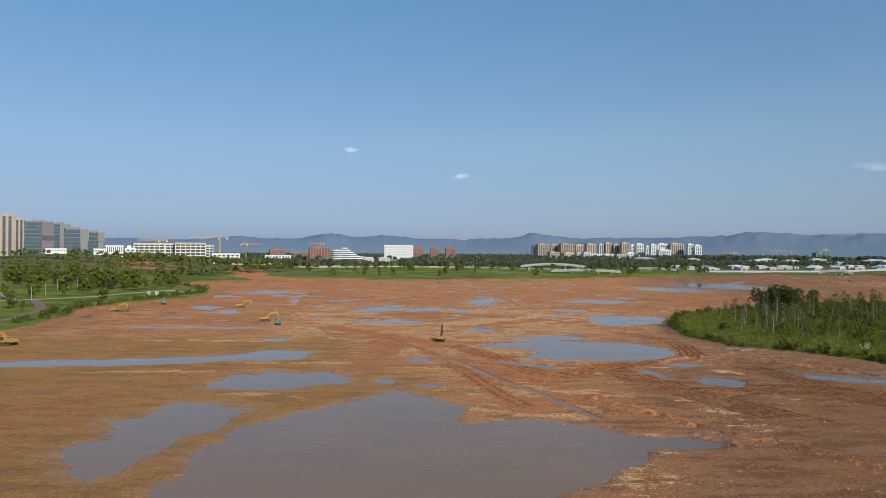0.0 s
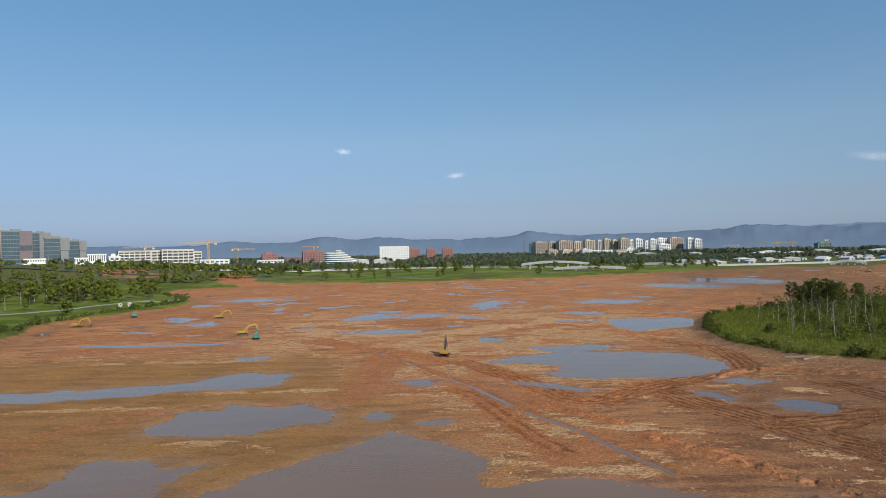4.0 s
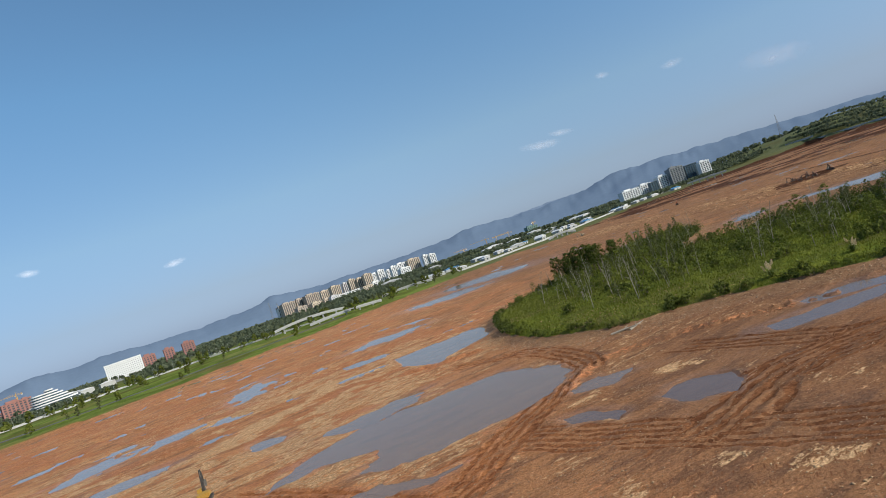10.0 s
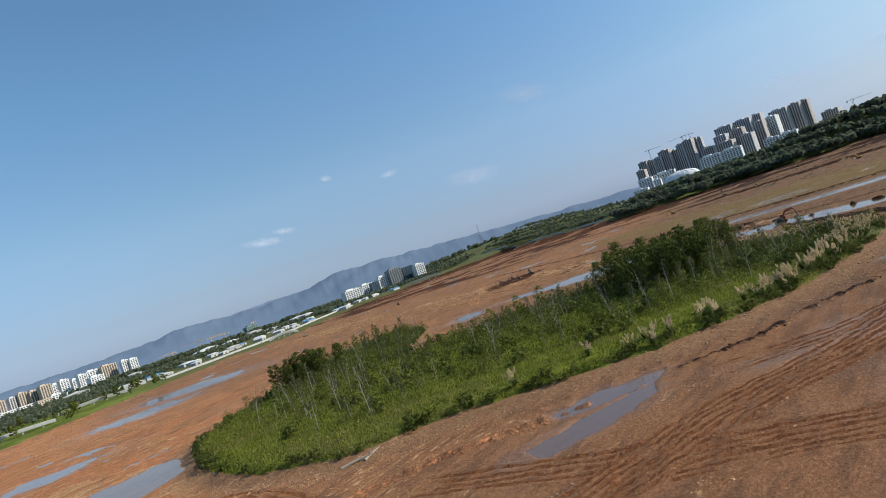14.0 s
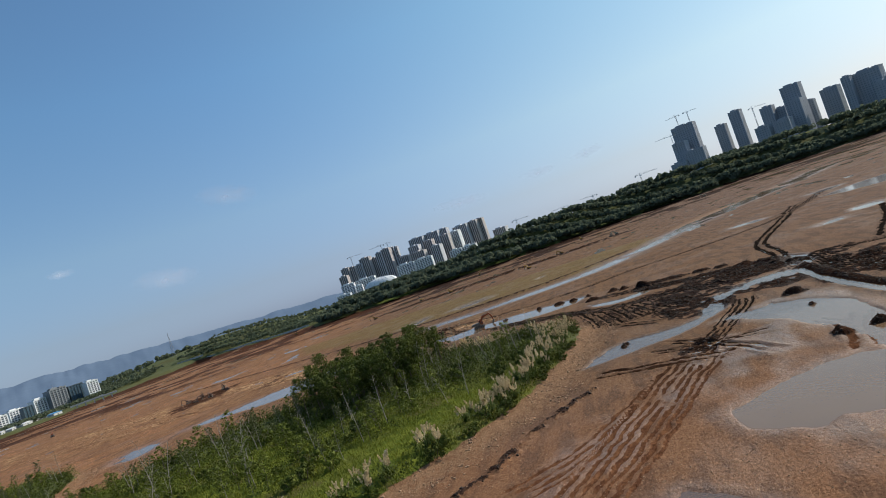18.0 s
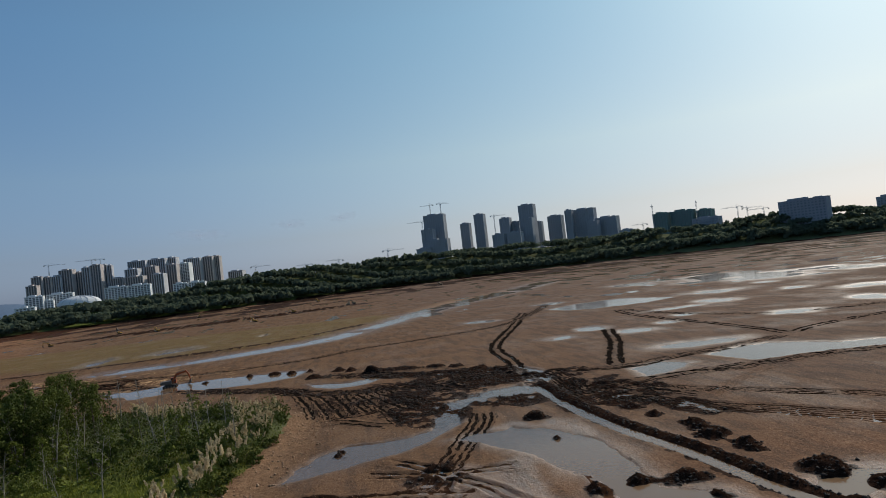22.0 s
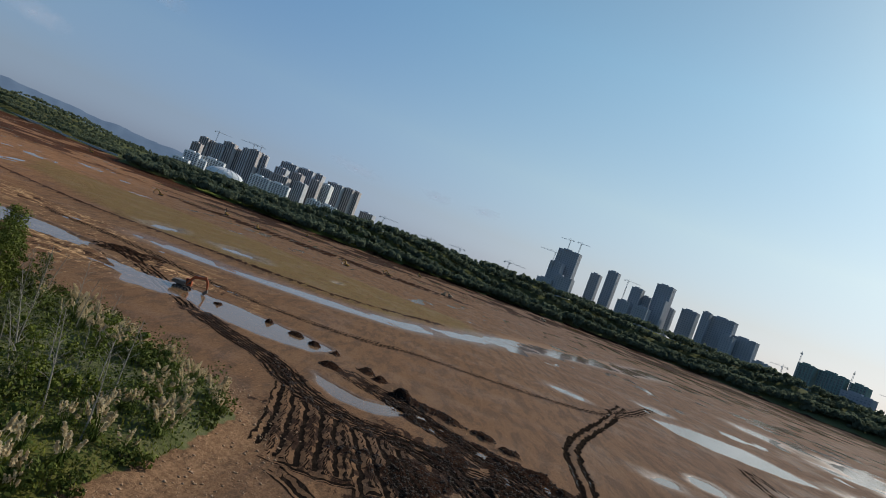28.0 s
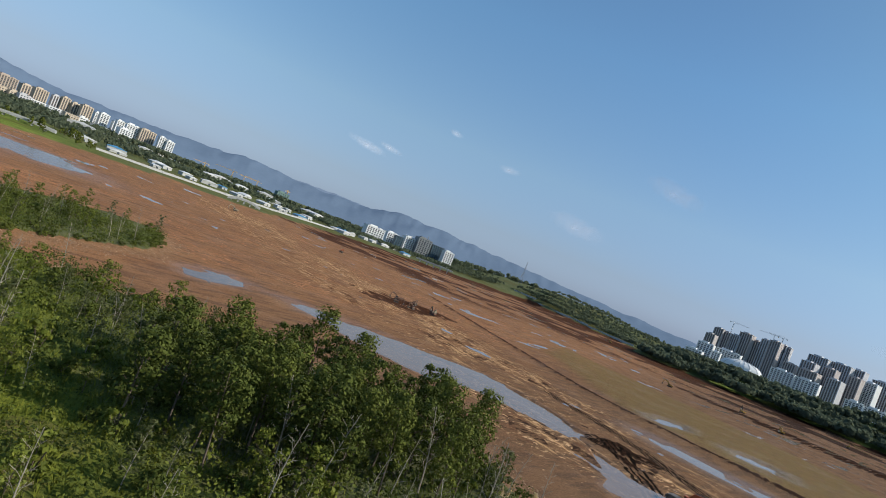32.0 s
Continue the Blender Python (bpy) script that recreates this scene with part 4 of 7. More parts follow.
    link(t, math_node("ADD", math_node("ADD", math_node("ADD", clods, math_node("MULTIPLY", grit, 0.7)), math_node("MULTIPLY", fine, 0.35)), math_node("MULTIPLY", math_node("MULTIPLY", furrow, till), -2.5)), bp.inputs["Height"])
    link(t, math_node("MAXIMUM", math_node("SUBTRACT", 1.0, math_node("MULTIPLY", soaked, 0.58)), math_node("MULTIPLY", dark, 0.9)), bp.inputs["Strength"])
    link(t, bp.outputs["Normal"], b.inputs["Normal"])
    return m


ground_mesh = grid_mesh("ground", XS, YS, Z)
# one mask for duller grass: far plain, north bank, park hill, island's eastern tip
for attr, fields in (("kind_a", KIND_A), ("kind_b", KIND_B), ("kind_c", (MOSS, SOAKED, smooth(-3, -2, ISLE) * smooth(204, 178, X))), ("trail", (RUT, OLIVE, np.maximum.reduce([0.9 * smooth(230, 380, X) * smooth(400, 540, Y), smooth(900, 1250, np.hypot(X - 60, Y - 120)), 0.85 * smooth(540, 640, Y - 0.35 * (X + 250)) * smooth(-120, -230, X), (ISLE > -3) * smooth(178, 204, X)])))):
    data = np.ones((Z.size, 4), np.float32)
    for k in range(3):
        data[:, k] = fields[k].ravel()
    if attr == "kind_a":
        data[:, 3] = TILLED.ravel()
    if attr == "trail":
        data[:, 3] = LANE.ravel()
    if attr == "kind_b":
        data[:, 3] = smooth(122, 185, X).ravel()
    ground_mesh.attributes.new(attr, "FLOAT_COLOR", "POINT").data.foreach_set("color", data.ravel())
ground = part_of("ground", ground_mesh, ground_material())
tagged(ground, "brown and red mud flats with ruts, grassy banks beyond", "ground", kind="structure")


def water_material():
    m = bpy.data.materials.new("muddy_water")
    m.use_nodes = True
    t = m.node_tree
    b = t.nodes["Principled BSDF"]
    n = t.nodes.new("ShaderNodeTexNoise")
    n.inputs["Scale"].default_value, n.inputs["Detail"].default_value = 0.05, 3
    pos = t.nodes.new("ShaderNodeNewGeometry").outputs["Position"]
    link(t, pos, n.inputs["Vector"])
    mx = t.nodes.new("ShaderNodeMix")
    mx.data_type = "RGBA"
    mx.inputs[6].default_value, mx.inputs[7].default_value = (0.205, 0.118, 0.066, 1), (0.27, 0.165, 0.090, 1)
    link(t, n.outputs["Fac"], mx.inputs[0])
    # a darker water colour before the island and at its tip, set by position
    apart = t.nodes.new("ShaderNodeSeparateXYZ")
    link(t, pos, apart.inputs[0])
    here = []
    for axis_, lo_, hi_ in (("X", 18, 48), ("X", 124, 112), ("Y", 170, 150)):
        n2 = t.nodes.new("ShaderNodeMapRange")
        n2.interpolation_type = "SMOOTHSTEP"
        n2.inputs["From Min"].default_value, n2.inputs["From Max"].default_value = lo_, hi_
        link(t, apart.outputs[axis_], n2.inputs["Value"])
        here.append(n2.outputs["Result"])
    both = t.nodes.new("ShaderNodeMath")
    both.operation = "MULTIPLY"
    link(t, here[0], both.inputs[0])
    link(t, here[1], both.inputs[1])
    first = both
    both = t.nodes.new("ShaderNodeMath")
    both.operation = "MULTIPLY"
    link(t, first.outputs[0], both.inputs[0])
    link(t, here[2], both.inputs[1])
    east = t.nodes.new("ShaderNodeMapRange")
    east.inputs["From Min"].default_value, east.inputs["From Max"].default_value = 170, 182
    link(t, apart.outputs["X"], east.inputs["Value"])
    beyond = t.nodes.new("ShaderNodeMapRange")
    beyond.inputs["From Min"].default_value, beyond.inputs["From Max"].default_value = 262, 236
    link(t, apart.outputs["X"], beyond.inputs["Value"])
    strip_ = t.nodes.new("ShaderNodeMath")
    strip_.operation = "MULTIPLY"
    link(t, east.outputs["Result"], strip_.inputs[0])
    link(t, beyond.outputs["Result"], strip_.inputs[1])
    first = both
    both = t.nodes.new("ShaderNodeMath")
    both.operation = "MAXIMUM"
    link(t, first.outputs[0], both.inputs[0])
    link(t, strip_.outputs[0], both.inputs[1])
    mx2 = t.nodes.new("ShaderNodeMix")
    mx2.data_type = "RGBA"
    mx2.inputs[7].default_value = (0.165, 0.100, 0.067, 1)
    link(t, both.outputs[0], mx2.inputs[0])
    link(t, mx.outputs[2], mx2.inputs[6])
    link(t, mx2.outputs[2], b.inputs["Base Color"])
    b.inputs["Roughness"].default_value, b.inputs["IOR"].default_value = 0.10, 1.33
    b.inputs["Specular IOR Level"].default_value = 0.34
    w = t.nodes.new("ShaderNodeTexNoise")
    w.inputs["Scale"].default_value, w.inputs["Detail"].default_value = 1.6, 2
    link(t, pos, w.inputs["Vector"])
    bp = t.nodes.new("ShaderNodeBump")
    bp.inputs["Strength"].default_value, bp.inputs["Distance"].default_value = 0.6, 0.03
    link(t, w.outputs["Fac"], bp.inputs["Height"])
    link(t, bp.outputs["Normal"], b.inputs["Normal"])
    thin = t.nodes.new("ShaderNodeMath")
    thin.operation = "MULTIPLY_ADD"
    thin.inputs[1].default_value, thin.inputs[2].default_value = -0.2, 0.84
    link(t, strip_.outputs[0], thin.inputs[0])
    link(t, thin.outputs[0], b.inputs["Alpha"])
    b.inputs["Coat Weight"].default_value, b.inputs["Coat IOR"].default_value, b.inputs["Coat Roughness"].default_value = 0.4, 1.33, 0.05
    return m


bm = bmesh.new()
wx, wy = np.linspace(-260, 1500, 30), np.linspace(-1150, 1100, 36)
vs = [[bm.verts.new((x, y, WATER)) for x in wx] for y in wy]
for j in range(len(wy) - 1):
    for i in range(len(wx) - 1):
        bm.faces.new((vs[j][i], vs[j][i + 1], vs[j + 1][i + 1], vs[j + 1][i]))
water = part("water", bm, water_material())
tagged(water, "shallow brown muddy water standing in pools and ruts", "water", kind="structure")


# ---- the distance: hills ----
def hills():
    # haze is mixed into these base colours: bluer, and paler on the farther range
    near = material("haze_blue_hills", (0.135, 0.186, 0.262), 1.0, 0.06, 0.006, spec=0.0)
    beyond = material("haze_blue_farther_hills", (0.19, 0.245, 0.33), 1.0, 0.1, 0.003, spec=0.0)
    crest = ([-60, -27, -22, -16.5, -13, -10.5, -8, -4.3, -1, 2.3, 5, 8, 11, 18, 22, 26.3, 30.4, 35, 40, 45, 49, 56, 64, 70, 80, 160], [70, 84, 88, 104, 96, 132, 108, 122, 104, 100, 112, 134, 112, 112, 124, 150, 136, 128, 178, 168, 150, 110, 90, 60, 25, 20])
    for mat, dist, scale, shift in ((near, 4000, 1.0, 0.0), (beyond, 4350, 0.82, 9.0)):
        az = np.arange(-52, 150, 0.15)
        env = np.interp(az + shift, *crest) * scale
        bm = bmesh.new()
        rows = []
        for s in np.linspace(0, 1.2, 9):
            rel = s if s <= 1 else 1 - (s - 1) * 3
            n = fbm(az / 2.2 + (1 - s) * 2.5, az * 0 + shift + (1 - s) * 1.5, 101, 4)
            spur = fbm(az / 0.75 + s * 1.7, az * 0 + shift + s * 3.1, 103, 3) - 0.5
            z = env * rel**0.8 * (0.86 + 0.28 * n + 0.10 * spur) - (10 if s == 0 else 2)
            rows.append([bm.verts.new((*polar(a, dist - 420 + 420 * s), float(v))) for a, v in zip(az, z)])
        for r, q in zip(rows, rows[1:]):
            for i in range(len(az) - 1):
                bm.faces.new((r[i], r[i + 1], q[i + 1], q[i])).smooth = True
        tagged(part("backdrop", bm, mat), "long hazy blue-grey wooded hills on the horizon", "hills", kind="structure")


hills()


# ---- buildings ----
PAINT = {
    "cream": material("cream_render", (0.50, 0.42, 0.33), 0.8, 0.12, 0.08),
    "white": material("white_cladding", (0.68, 0.69, 0.69), 0.7, 0.06, 0.1),
    "tan": material("tan_render", (0.38, 0.32, 0.27), 0.8, 0.12, 0.08),
    "brick": material("red_brick_cladding", (0.29, 0.145, 0.125), 0.85, 0.15, 0.2),
    "grey": material("grey_render", (0.50, 0.50, 0.52), 0.8, 0.12, 0.08),
    "rose": material("rose_grey_render", (0.46, 0.415, 0.40), 0.8, 0.12, 0.08),
    "glass": material("blue_curtain_wall_glass", (0.06, 0.10, 0.13), 0.15, 0.35, 0.1, spec=0.45),
    "dark": material("dark_window_glass", (0.07, 0.085, 0.10), 0.15, 0.4, 0.2, spec=0.7),
    "teal": material("green_scaffold_netting", (0.15, 0.23, 0.21), 0.8, 0.2, 0.2),
    "mauve": material("mauve_metal_screen", (0.17, 0.135, 0.15), 0.6, 0.12, 0.2),
    "ash": material("ash_grey_metal_panels", (0.20, 0.205, 0.21), 0.5, 0.1, 0.15),
    "taupe": material("taupe_render", (0.17, 0.14, 0.13), 0.8, 0.12, 0.08),
    "umber": material("umber_window_bands", (0.20, 0.165, 0.14), 0.7, 0.12, 0.08),
    "concrete": material("raw_concrete", (0.56, 0.53, 0.48), 0.9, 0.15, 0.1),
    "mullion": material("dark_glazing_bars", (0.10, 0.13, 0.15), 0.4, 0.2, 0.3, metal=0.3),
}
PAINT.update({
    # southern towers: haze painted into wall and window colours, bluish with low contrast
    "stone": material("hazed_stone_cladding", (0.31, 0.33, 0.36), 0.8, 0.08, 0.08),
    "pane": material("hazed_window_glass", (0.19, 0.215, 0.245), 0.3, 0.25, 0.2, spec=0.5),
    "slate": material("slate_grey_cladding", (0.20, 0.215, 0.225), 0.6, 0.12, 0.2),
    "steel": material("galvanised_steel", (0.45, 0.46, 0.47), 0.4, 0.15, 1.0, metal=0.6),
    "craneyellow": material("crane_yellow_paint", (0.62, 0.36, 0.06), 0.5, 0.15, 0.5),
})


def facing(az, d, eye):
    """Place and turn round an eye: x to the right and y away, seen from it."""
    x, y = polar(az, d, eye)
    return x, y, -az


def block(bm, w, dp, z0, z1, x=0.0, y=0.0):
    return box(bm, x - w / 2, x + w / 2, y, y + dp, z0, z1)


def tower(az, d, w, dp, h, wall="cream", eye=(0, 0), storey=3.1, z0=None, bays=4, turn=0.0, label="", crown=True, name="apartment_tower", cat="building", band=0.55, glass="dark", pier=0.34, sill=""):
    """A block of storeys: a wall with a recessed strip of windows at every storey, piers between bays, a parapet and a roof house."""
    x, y, rz = facing(az, d, eye)
    if z0 is None:
        z0 = height(x, y) - 1.0
    ob = thing(name, label or "distant apartment tower with rows of windows", cat, pose(x, y, z0, 0, 0, rz + turn))
    bm = bmesh.new()
    block(bm, w - 1.6, dp - 1.6, 0, h, 0, 0.8)
    part("core", bm, PAINT[glass], ob, "dark window glass")
    n = max(2, int(h / storey))
    st = h / n
    # spandrel bands, one a storey, shared
    bm = bmesh.new()
    hb = st * (1 - band)
    block(bm, w - 0.6, dp - 0.6, -hb / 2, hb / 2, 0, 0.3)
    me = bpy.data.meshes.new("spandrel")
    bm.to_mesh(me)
    bm.free()
    me.materials.append(PAINT[sill or wall])
    for k in range(n + 1):
        o = new("spandrel", me)
        o.parent = ob
        o.location = (0, 0, min(max(k * st, hb / 2), h - hb / 2))
    # piers
    bm = bmesh.new()
    pw = w / bays * pier
    block(bm, pw, dp + 0.5, 0, h - 0.1, 0, -0.25)
    me = bpy.data.meshes.new("pier")
    bm.to_mesh(me)
    bm.free()
    me.materials.append(PAINT[wall])
    for k in range(bays + 1):
        o = new("pier", me)
        o.parent = ob
        o.location = (-w / 2 + pw / 2 + k * (w - pw) / bays, 0, 0)
    bm = bmesh.new()
    pd = dp / max(2, round(bays * dp / w)) * pier
    m = max(2, round(bays * dp / w))
    for k in range(1, m):
        box(bm, -w / 2 - 0.2, w / 2 + 0.2, k * (dp - pd) / m, k * (dp - pd) / m + pd, 0, h - 0.2)
    if m > 1:
        part("side_pier", bm, PAINT[wall], ob)
    bm = bmesh.new()
    block(bm, w + 0.6, dp + 0.6, h - 0.1, h + 1.0, 0, -0.3)
    part("parapet", bm, PAINT[wall], ob)
    if crown:
        bm = bmesh.new()
        block(bm, w * 0.4, dp * 0.5, h + 0.9, h + 4.2, -w * 0.12, dp * 0.25)
        block(bm, w * 0.16, dp * 0.3, h + 0.9, h + 2.6, w * 0.3, dp * 0.3)
        part("roof_house", bm, PAINT[wall], ob)
    return ob


EYE_MID, EYE_EAST = (15, 94), (85, 109)
# bearing, distance, width, height of the top above the mud, cladding
LEFT = [(-34.43, 950, 15, 70, "tan"), (-33.67, 980, 11, 67, "tan"), (-35.63, 960, 20, 67, "tan"), (-26.16, 950, 13, 31, "white")]
MID = [(-24.78, 1000, 41, 38, "concrete"), (-23.18, 1010, 15, 38, "concrete"), (-21.63, 1000, 42, 39, "concrete"), (-20.15, 1020, 11, 36, "concrete"), (-18.83, 950, 38, 24, "white"), (-14.56, 1400, 31, 29, "brick"), (-12.64, 1400, 39, 22, "brick"), (-10.93, 1350, 43, 33, "brick"), (-2.19, 1420, 23, 34, "brick"), (-0.74, 1450, 19, 34, "brick"), (0.71, 1450, 23, 34, "brick"), (-14.51, 1300, 49, 18, "white")]
RES_A = [(8.45, 2060, 26, 44, "tan"), (12.25, 2050, 34, 47, "cream"), (16.75, 2050, 24, 48, "white"), (12.85, 1790, 26, 24, "grey"), (15.75, 1790, 30, 22, "cream"), (8.21, 2000, 12, 38, "white"), (9.03, 1980, 41, 48, "tan"), (10.05, 2000, 29, 48, "tan"), (11.10, 1980, 44, 50, "tan"), (9.98, 1800, 28, 25, "tan"), (11.28, 1800, 32, 23, "cream"), (12.25, 1800, 26, 23, "cream"), (13.15, 1980, 30, 50, "cream"), (13.58, 1800, 30, 22, "white"), (14.06, 2000, 20, 49, "grey"), (14.63, 2000, 20, 53, "cream"), (14.73, 1820, 36, 22, "white"), (15.30, 2000, 20, 49, "cream"), (16.05, 1980, 26, 53, "cream"), (16.48, 1800, 21, 24, "white"), (17.22, 1980, 22, 51, "white"), (17.64, 1800, 35, 20, "white")]
RES_B = [(18.78, 2060, 24, 47, "cream"), (17.95, 2060, 20, 44, "white"), (22.6, 1850, 40, 13, "white"), (18.37, 1950, 19, 49, "white"), (19.15, 2000, 35, 51, "white"), (20.21, 2000, 39, 52, "cream"), (19.24, 1800, 31, 34, "white"), (20.39, 1780, 35, 14, "white"), (21.30, 1980, 18, 50, "white"), (21.89, 1980, 20, 47, "white"), (21.77, 1800, 32, 14, "white"), (29.50, 2000, 35, 18, "teal"), (30.85, 2000, 35, 29, "teal"), (28.35, 2000, 37, 11, "teal")]
TECH = [(41.0, 1500, 44, 34, "white"), (42.3, 1570, 30, 36, "white"), (43.0, 1530, 18, 35, "glass"), (43.9, 1550, 30, 41, "white"), (45.05, 1550, 34, 50, "dark"), (46.2, 1570, 30, 46, "glass"), (47.3, 1550, 24, 42, "white")]
EAST_A = [(67.71, 1850, 25, 94, "rose"), (68.10, 1950, 26, 119, "rose"), (68.77, 1950, 20, 116, "rose"), (69.36, 1950, 25, 117, "grey"), (70.03, 1950, 34, 131, "rose"), (70.85, 1960, 26, 122, "rose"), (71.42, 1950, 21, 133, "grey"), (72.09, 1940, 28, 137, "rose"), (72.74, 1960, 13, 136, "grey"), (73.10, 1960, 11, 134, "grey"), (73.50, 1850, 31, 93, "rose"), (74.61, 1850, 34, 113, "grey"), (75.06, 1950, 49, 138, "grey"), (74.76, 1800, 46, 91, "rose"), (75.99, 1870, 31, 116, "rose")]
EAST_B = [(76.52, 1950, 50, 139, "grey"), (76.50, 1800, 32, 92, "grey"), (77.63, 1960, 31, 140, "grey"), (77.62, 1850, 28, 115, "rose"), (78.57, 1880, 31, 117, "white"), (79.24, 1950, 49, 131, "grey"), (80.48, 1950, 29, 132, "rose"), (81.15, 1960, 23, 132, "rose"), (82.63, 2000, 45, 84, "grey")]
EAST_LOW = [(67.15, 1550, 35, 41, "white"), (67.78, 1600, 34, 63, "white"), (68.72, 1580, 18, 52, "white"), (69.47, 1620, 51, 64, "white"), (73.36, 1620, 47, 66, "white"), (75.05, 1600, 47, 65, "white"), (78.17, 1600, 33, 58, "white"), (79.44, 1600, 38, 58, "white")]
SOUTH_A = [(100.33, 1700, 57, 168, "stone"), (99.64, 1660, 32, 128, "stone"), (100.26, 1640, 68, 98, "stone"), (99.15, 1640, 39, 79, "stone"), (103.08, 1750, 26, 138, "stone"), (104.41, 1750, 28, 159, "stone"), (105.98, 1650, 32, 94, "stone"), (106.68, 1750, 29, 140, "stone"), (107.60, 1760, 26, 127, "stone"), (108.69, 1720, 42, 167, "stone"), (108.80, 1690, 22, 129, "stone"), (109.68, 1780, 19, 120, "stone"), (111.11, 1750, 39, 130, "stone")]
SOUTH_B = [(112.36, 1700, 19, 137, "stone"), (113.65, 1710, 58, 136, "stone"), (114.35, 1680, 28, 100, "stone"), (115.57, 1700, 55, 107, "stone"), (107.49, 1640, 32, 94, "stone"), (120.01, 1500, 32, 91, "teal"), (121.74, 1500, 49, 91, "teal"), (123.51, 1500, 32, 87, "teal"), (123.56, 1450, 55, 68, "stone"), (130.70, 1400, 86, 79, "stone"), (136.09, 1500, 31, 67, "stone"), (117.11, 1650, 34, 67, "stone")]
SAY = {"stone": "pale grey high-rise tower with rows of windows", "tan": "tan apartment tower with dark window bands", "cream": "cream apartment tower with dark window bands", "white": "white building with rows of dark windows", "brick": "red brick office block with window bands", "grey": "grey high-rise tower with rows of windows", "rose": "rose-grey apartment tower with narrow balcony bays", "glass": "blue glass office tower with thin floor bands", "dark": "dark slim glass tower with thin bands", "teal": "unfinished tower wrapped in green netting", "slate": "slate-grey office block with window bands", "mauve": "office block behind a mauve metal screen", "concrete": "unfinished concrete frame building with open floors"}


def town(rows, eye, group, storey=3.2, turn=0.0):
    for k, (az, d, w, top, wall) in enumerate(rows):
        x, y = polar(az, d, eye)
        z0 = min(height(x, y) - 1.5, top - 8)
        tall = top - z0
        kind = "apartment_tower" if tall > 30 else "low_building"
        deep = min(max(w * 0.75, 12), 24)
        skin, glass, band, pier, crown, sill = wall, "dark", 0.6, 0.42, tall > 20, ""
        if wall in ("rose", "grey", "tan", "cream") and tall > 30:
            sill, pier, band = {"rose": "taupe", "grey": "taupe", "tan": "umber", "cream": "umber"}[wall], 0.34, 0.5
        if wall == "glass":
            skin, glass, band = "mullion", "glass", 0.88
            pier, crown = 0.1, False
        elif wall == "dark":
            skin, glass, band = "slate", "dark", 0.7
            pier = 0.3
        elif wall == "concrete":
            # the dark core inside stands in for shade on the open floors
            band, pier, crown = 0.66, 0.14, False
        elif wall == "mauve":
            band, crown = 0.12, False
        elif wall == "tan" and eye == (0, 0) and d < 1000:
            band, pier = 0.9, 0.38
        elif wall == "stone":
            glass, band, pier = "pane", 0.5, 0.4
        if wall == "white":
            band, pier = 0.66, 0.3
        st = storey if wall not in ("concrete", "white") else 3.9
        ob = tower(az, d, w, deep, tall - 3, skin, eye, st, z0, max(2, round(w / 6.5)), turn, SAY[wall], crown=crown, name=kind, band=band, glass=glass, pier=pier, sill=sill)
        tagged(ob, group=group)


town(LEFT, (0, 0), "office district by the park", 4.0)


def office(az, d, w_glass, w_solid, top, low, skin, label, notch=0.0):
    """A glass office box: floor bands and glazing bars before the glass, and a solid clad wing standing proud beside it."""
    x, y, rz = facing(az, d, (0, 0))
    z0 = height(x, y) - 2
    h, dp = top - z0, 20
    ob = thing("office_building", label, "building", pose(x, y, z0, 0, 0, rz + 4), "office district by the park")
    half = (w_glass + w_solid) / 2
    xg = -half + w_glass
    part("glass_wall", box(bmesh.new(), -half, xg, 0, dp, 0, h - 0.6), PAINT["glass"], ob, "blue-grey glass wall")
    n = max(4, int((h - 3) / 4))
    band, bar = bpy.data.meshes.new("floor_band"), bpy.data.meshes.new("glazing_bar")
    for me, size in ((band, (-half - 0.2, xg, -0.2, dp, 0, 0.5)), (bar, (-0.12, 0.12, -0.3, 0, 0, h - 0.7))):
        bm = box(bmesh.new(), *size)
        bm.to_mesh(me)
        bm.free()
        me.materials.append(PAINT["slate" if me is band else "mullion"])
    for k in range(n + 1):
        o = new("floor_band", band)
        o.parent, o.location = ob, (0, 0, (h - 1.2) * k / n)
    m = max(3, int(w_glass / 2.6))
    for k in range(m + 1):
        o = new("glazing_bar", bar)
        o.parent, o.location = ob, (-half + w_glass * k / m, 0, 0)
    if w_solid:
        cut = low - z0
        bm = box(bmesh.new(), xg, half, -1.2, dp, cut, h, 0.15)
        part("clad_wing", bm, PAINT[skin], ob, "plain metal-clad wing")
        if cut > 4:
            part("lower_wing", box(bmesh.new(), xg + 0.4, half - 1.2, -0.8, dp - 1, 0, cut - 0.1, 0.1), PAINT[skin], ob)
        if notch:
            part("window_band", box(bmesh.new(), xg + 0.6, half - 0.5, -1.35, -1.15, h * notch, h * notch + 6), PAINT["dark"], ob, "dark window band")
        bm = bmesh.new()
        for k in range(1, int((h - cut) / 3)):
            box(bm, xg + 0.05, half - 0.05, -1.24, -1.19, cut + 3 * k, cut + 3 * k + 0.12)
        part("panel_joints", bm, PAINT["mullion"], ob)
    part("roof_edge", box(bmesh.new(), -half - 0.3, xg, -0.4, dp + 0.2, h - 0.6, h + 0.4), PAINT["slate"], ob)
    part("roof_plant", box(bmesh.new(), -half * 0.4, half * 0.3, 6, 14, h + 0.3, h + 2.2), PAINT["slate"], ob)


office(-32.38, 900, 16.5, 12.5, 60, 26, "mauve", "glass office block with a mauve metal-clad wing", 0.46)
office(-30.95, 960, 8.0, 12.5, 60, 26, "ash", "dark glass office block with an ash-grey wing")
office(-29.90, 900, 15.5, 9.5, 52, 37, "ash", "blue glass office block with a grey cube wing")
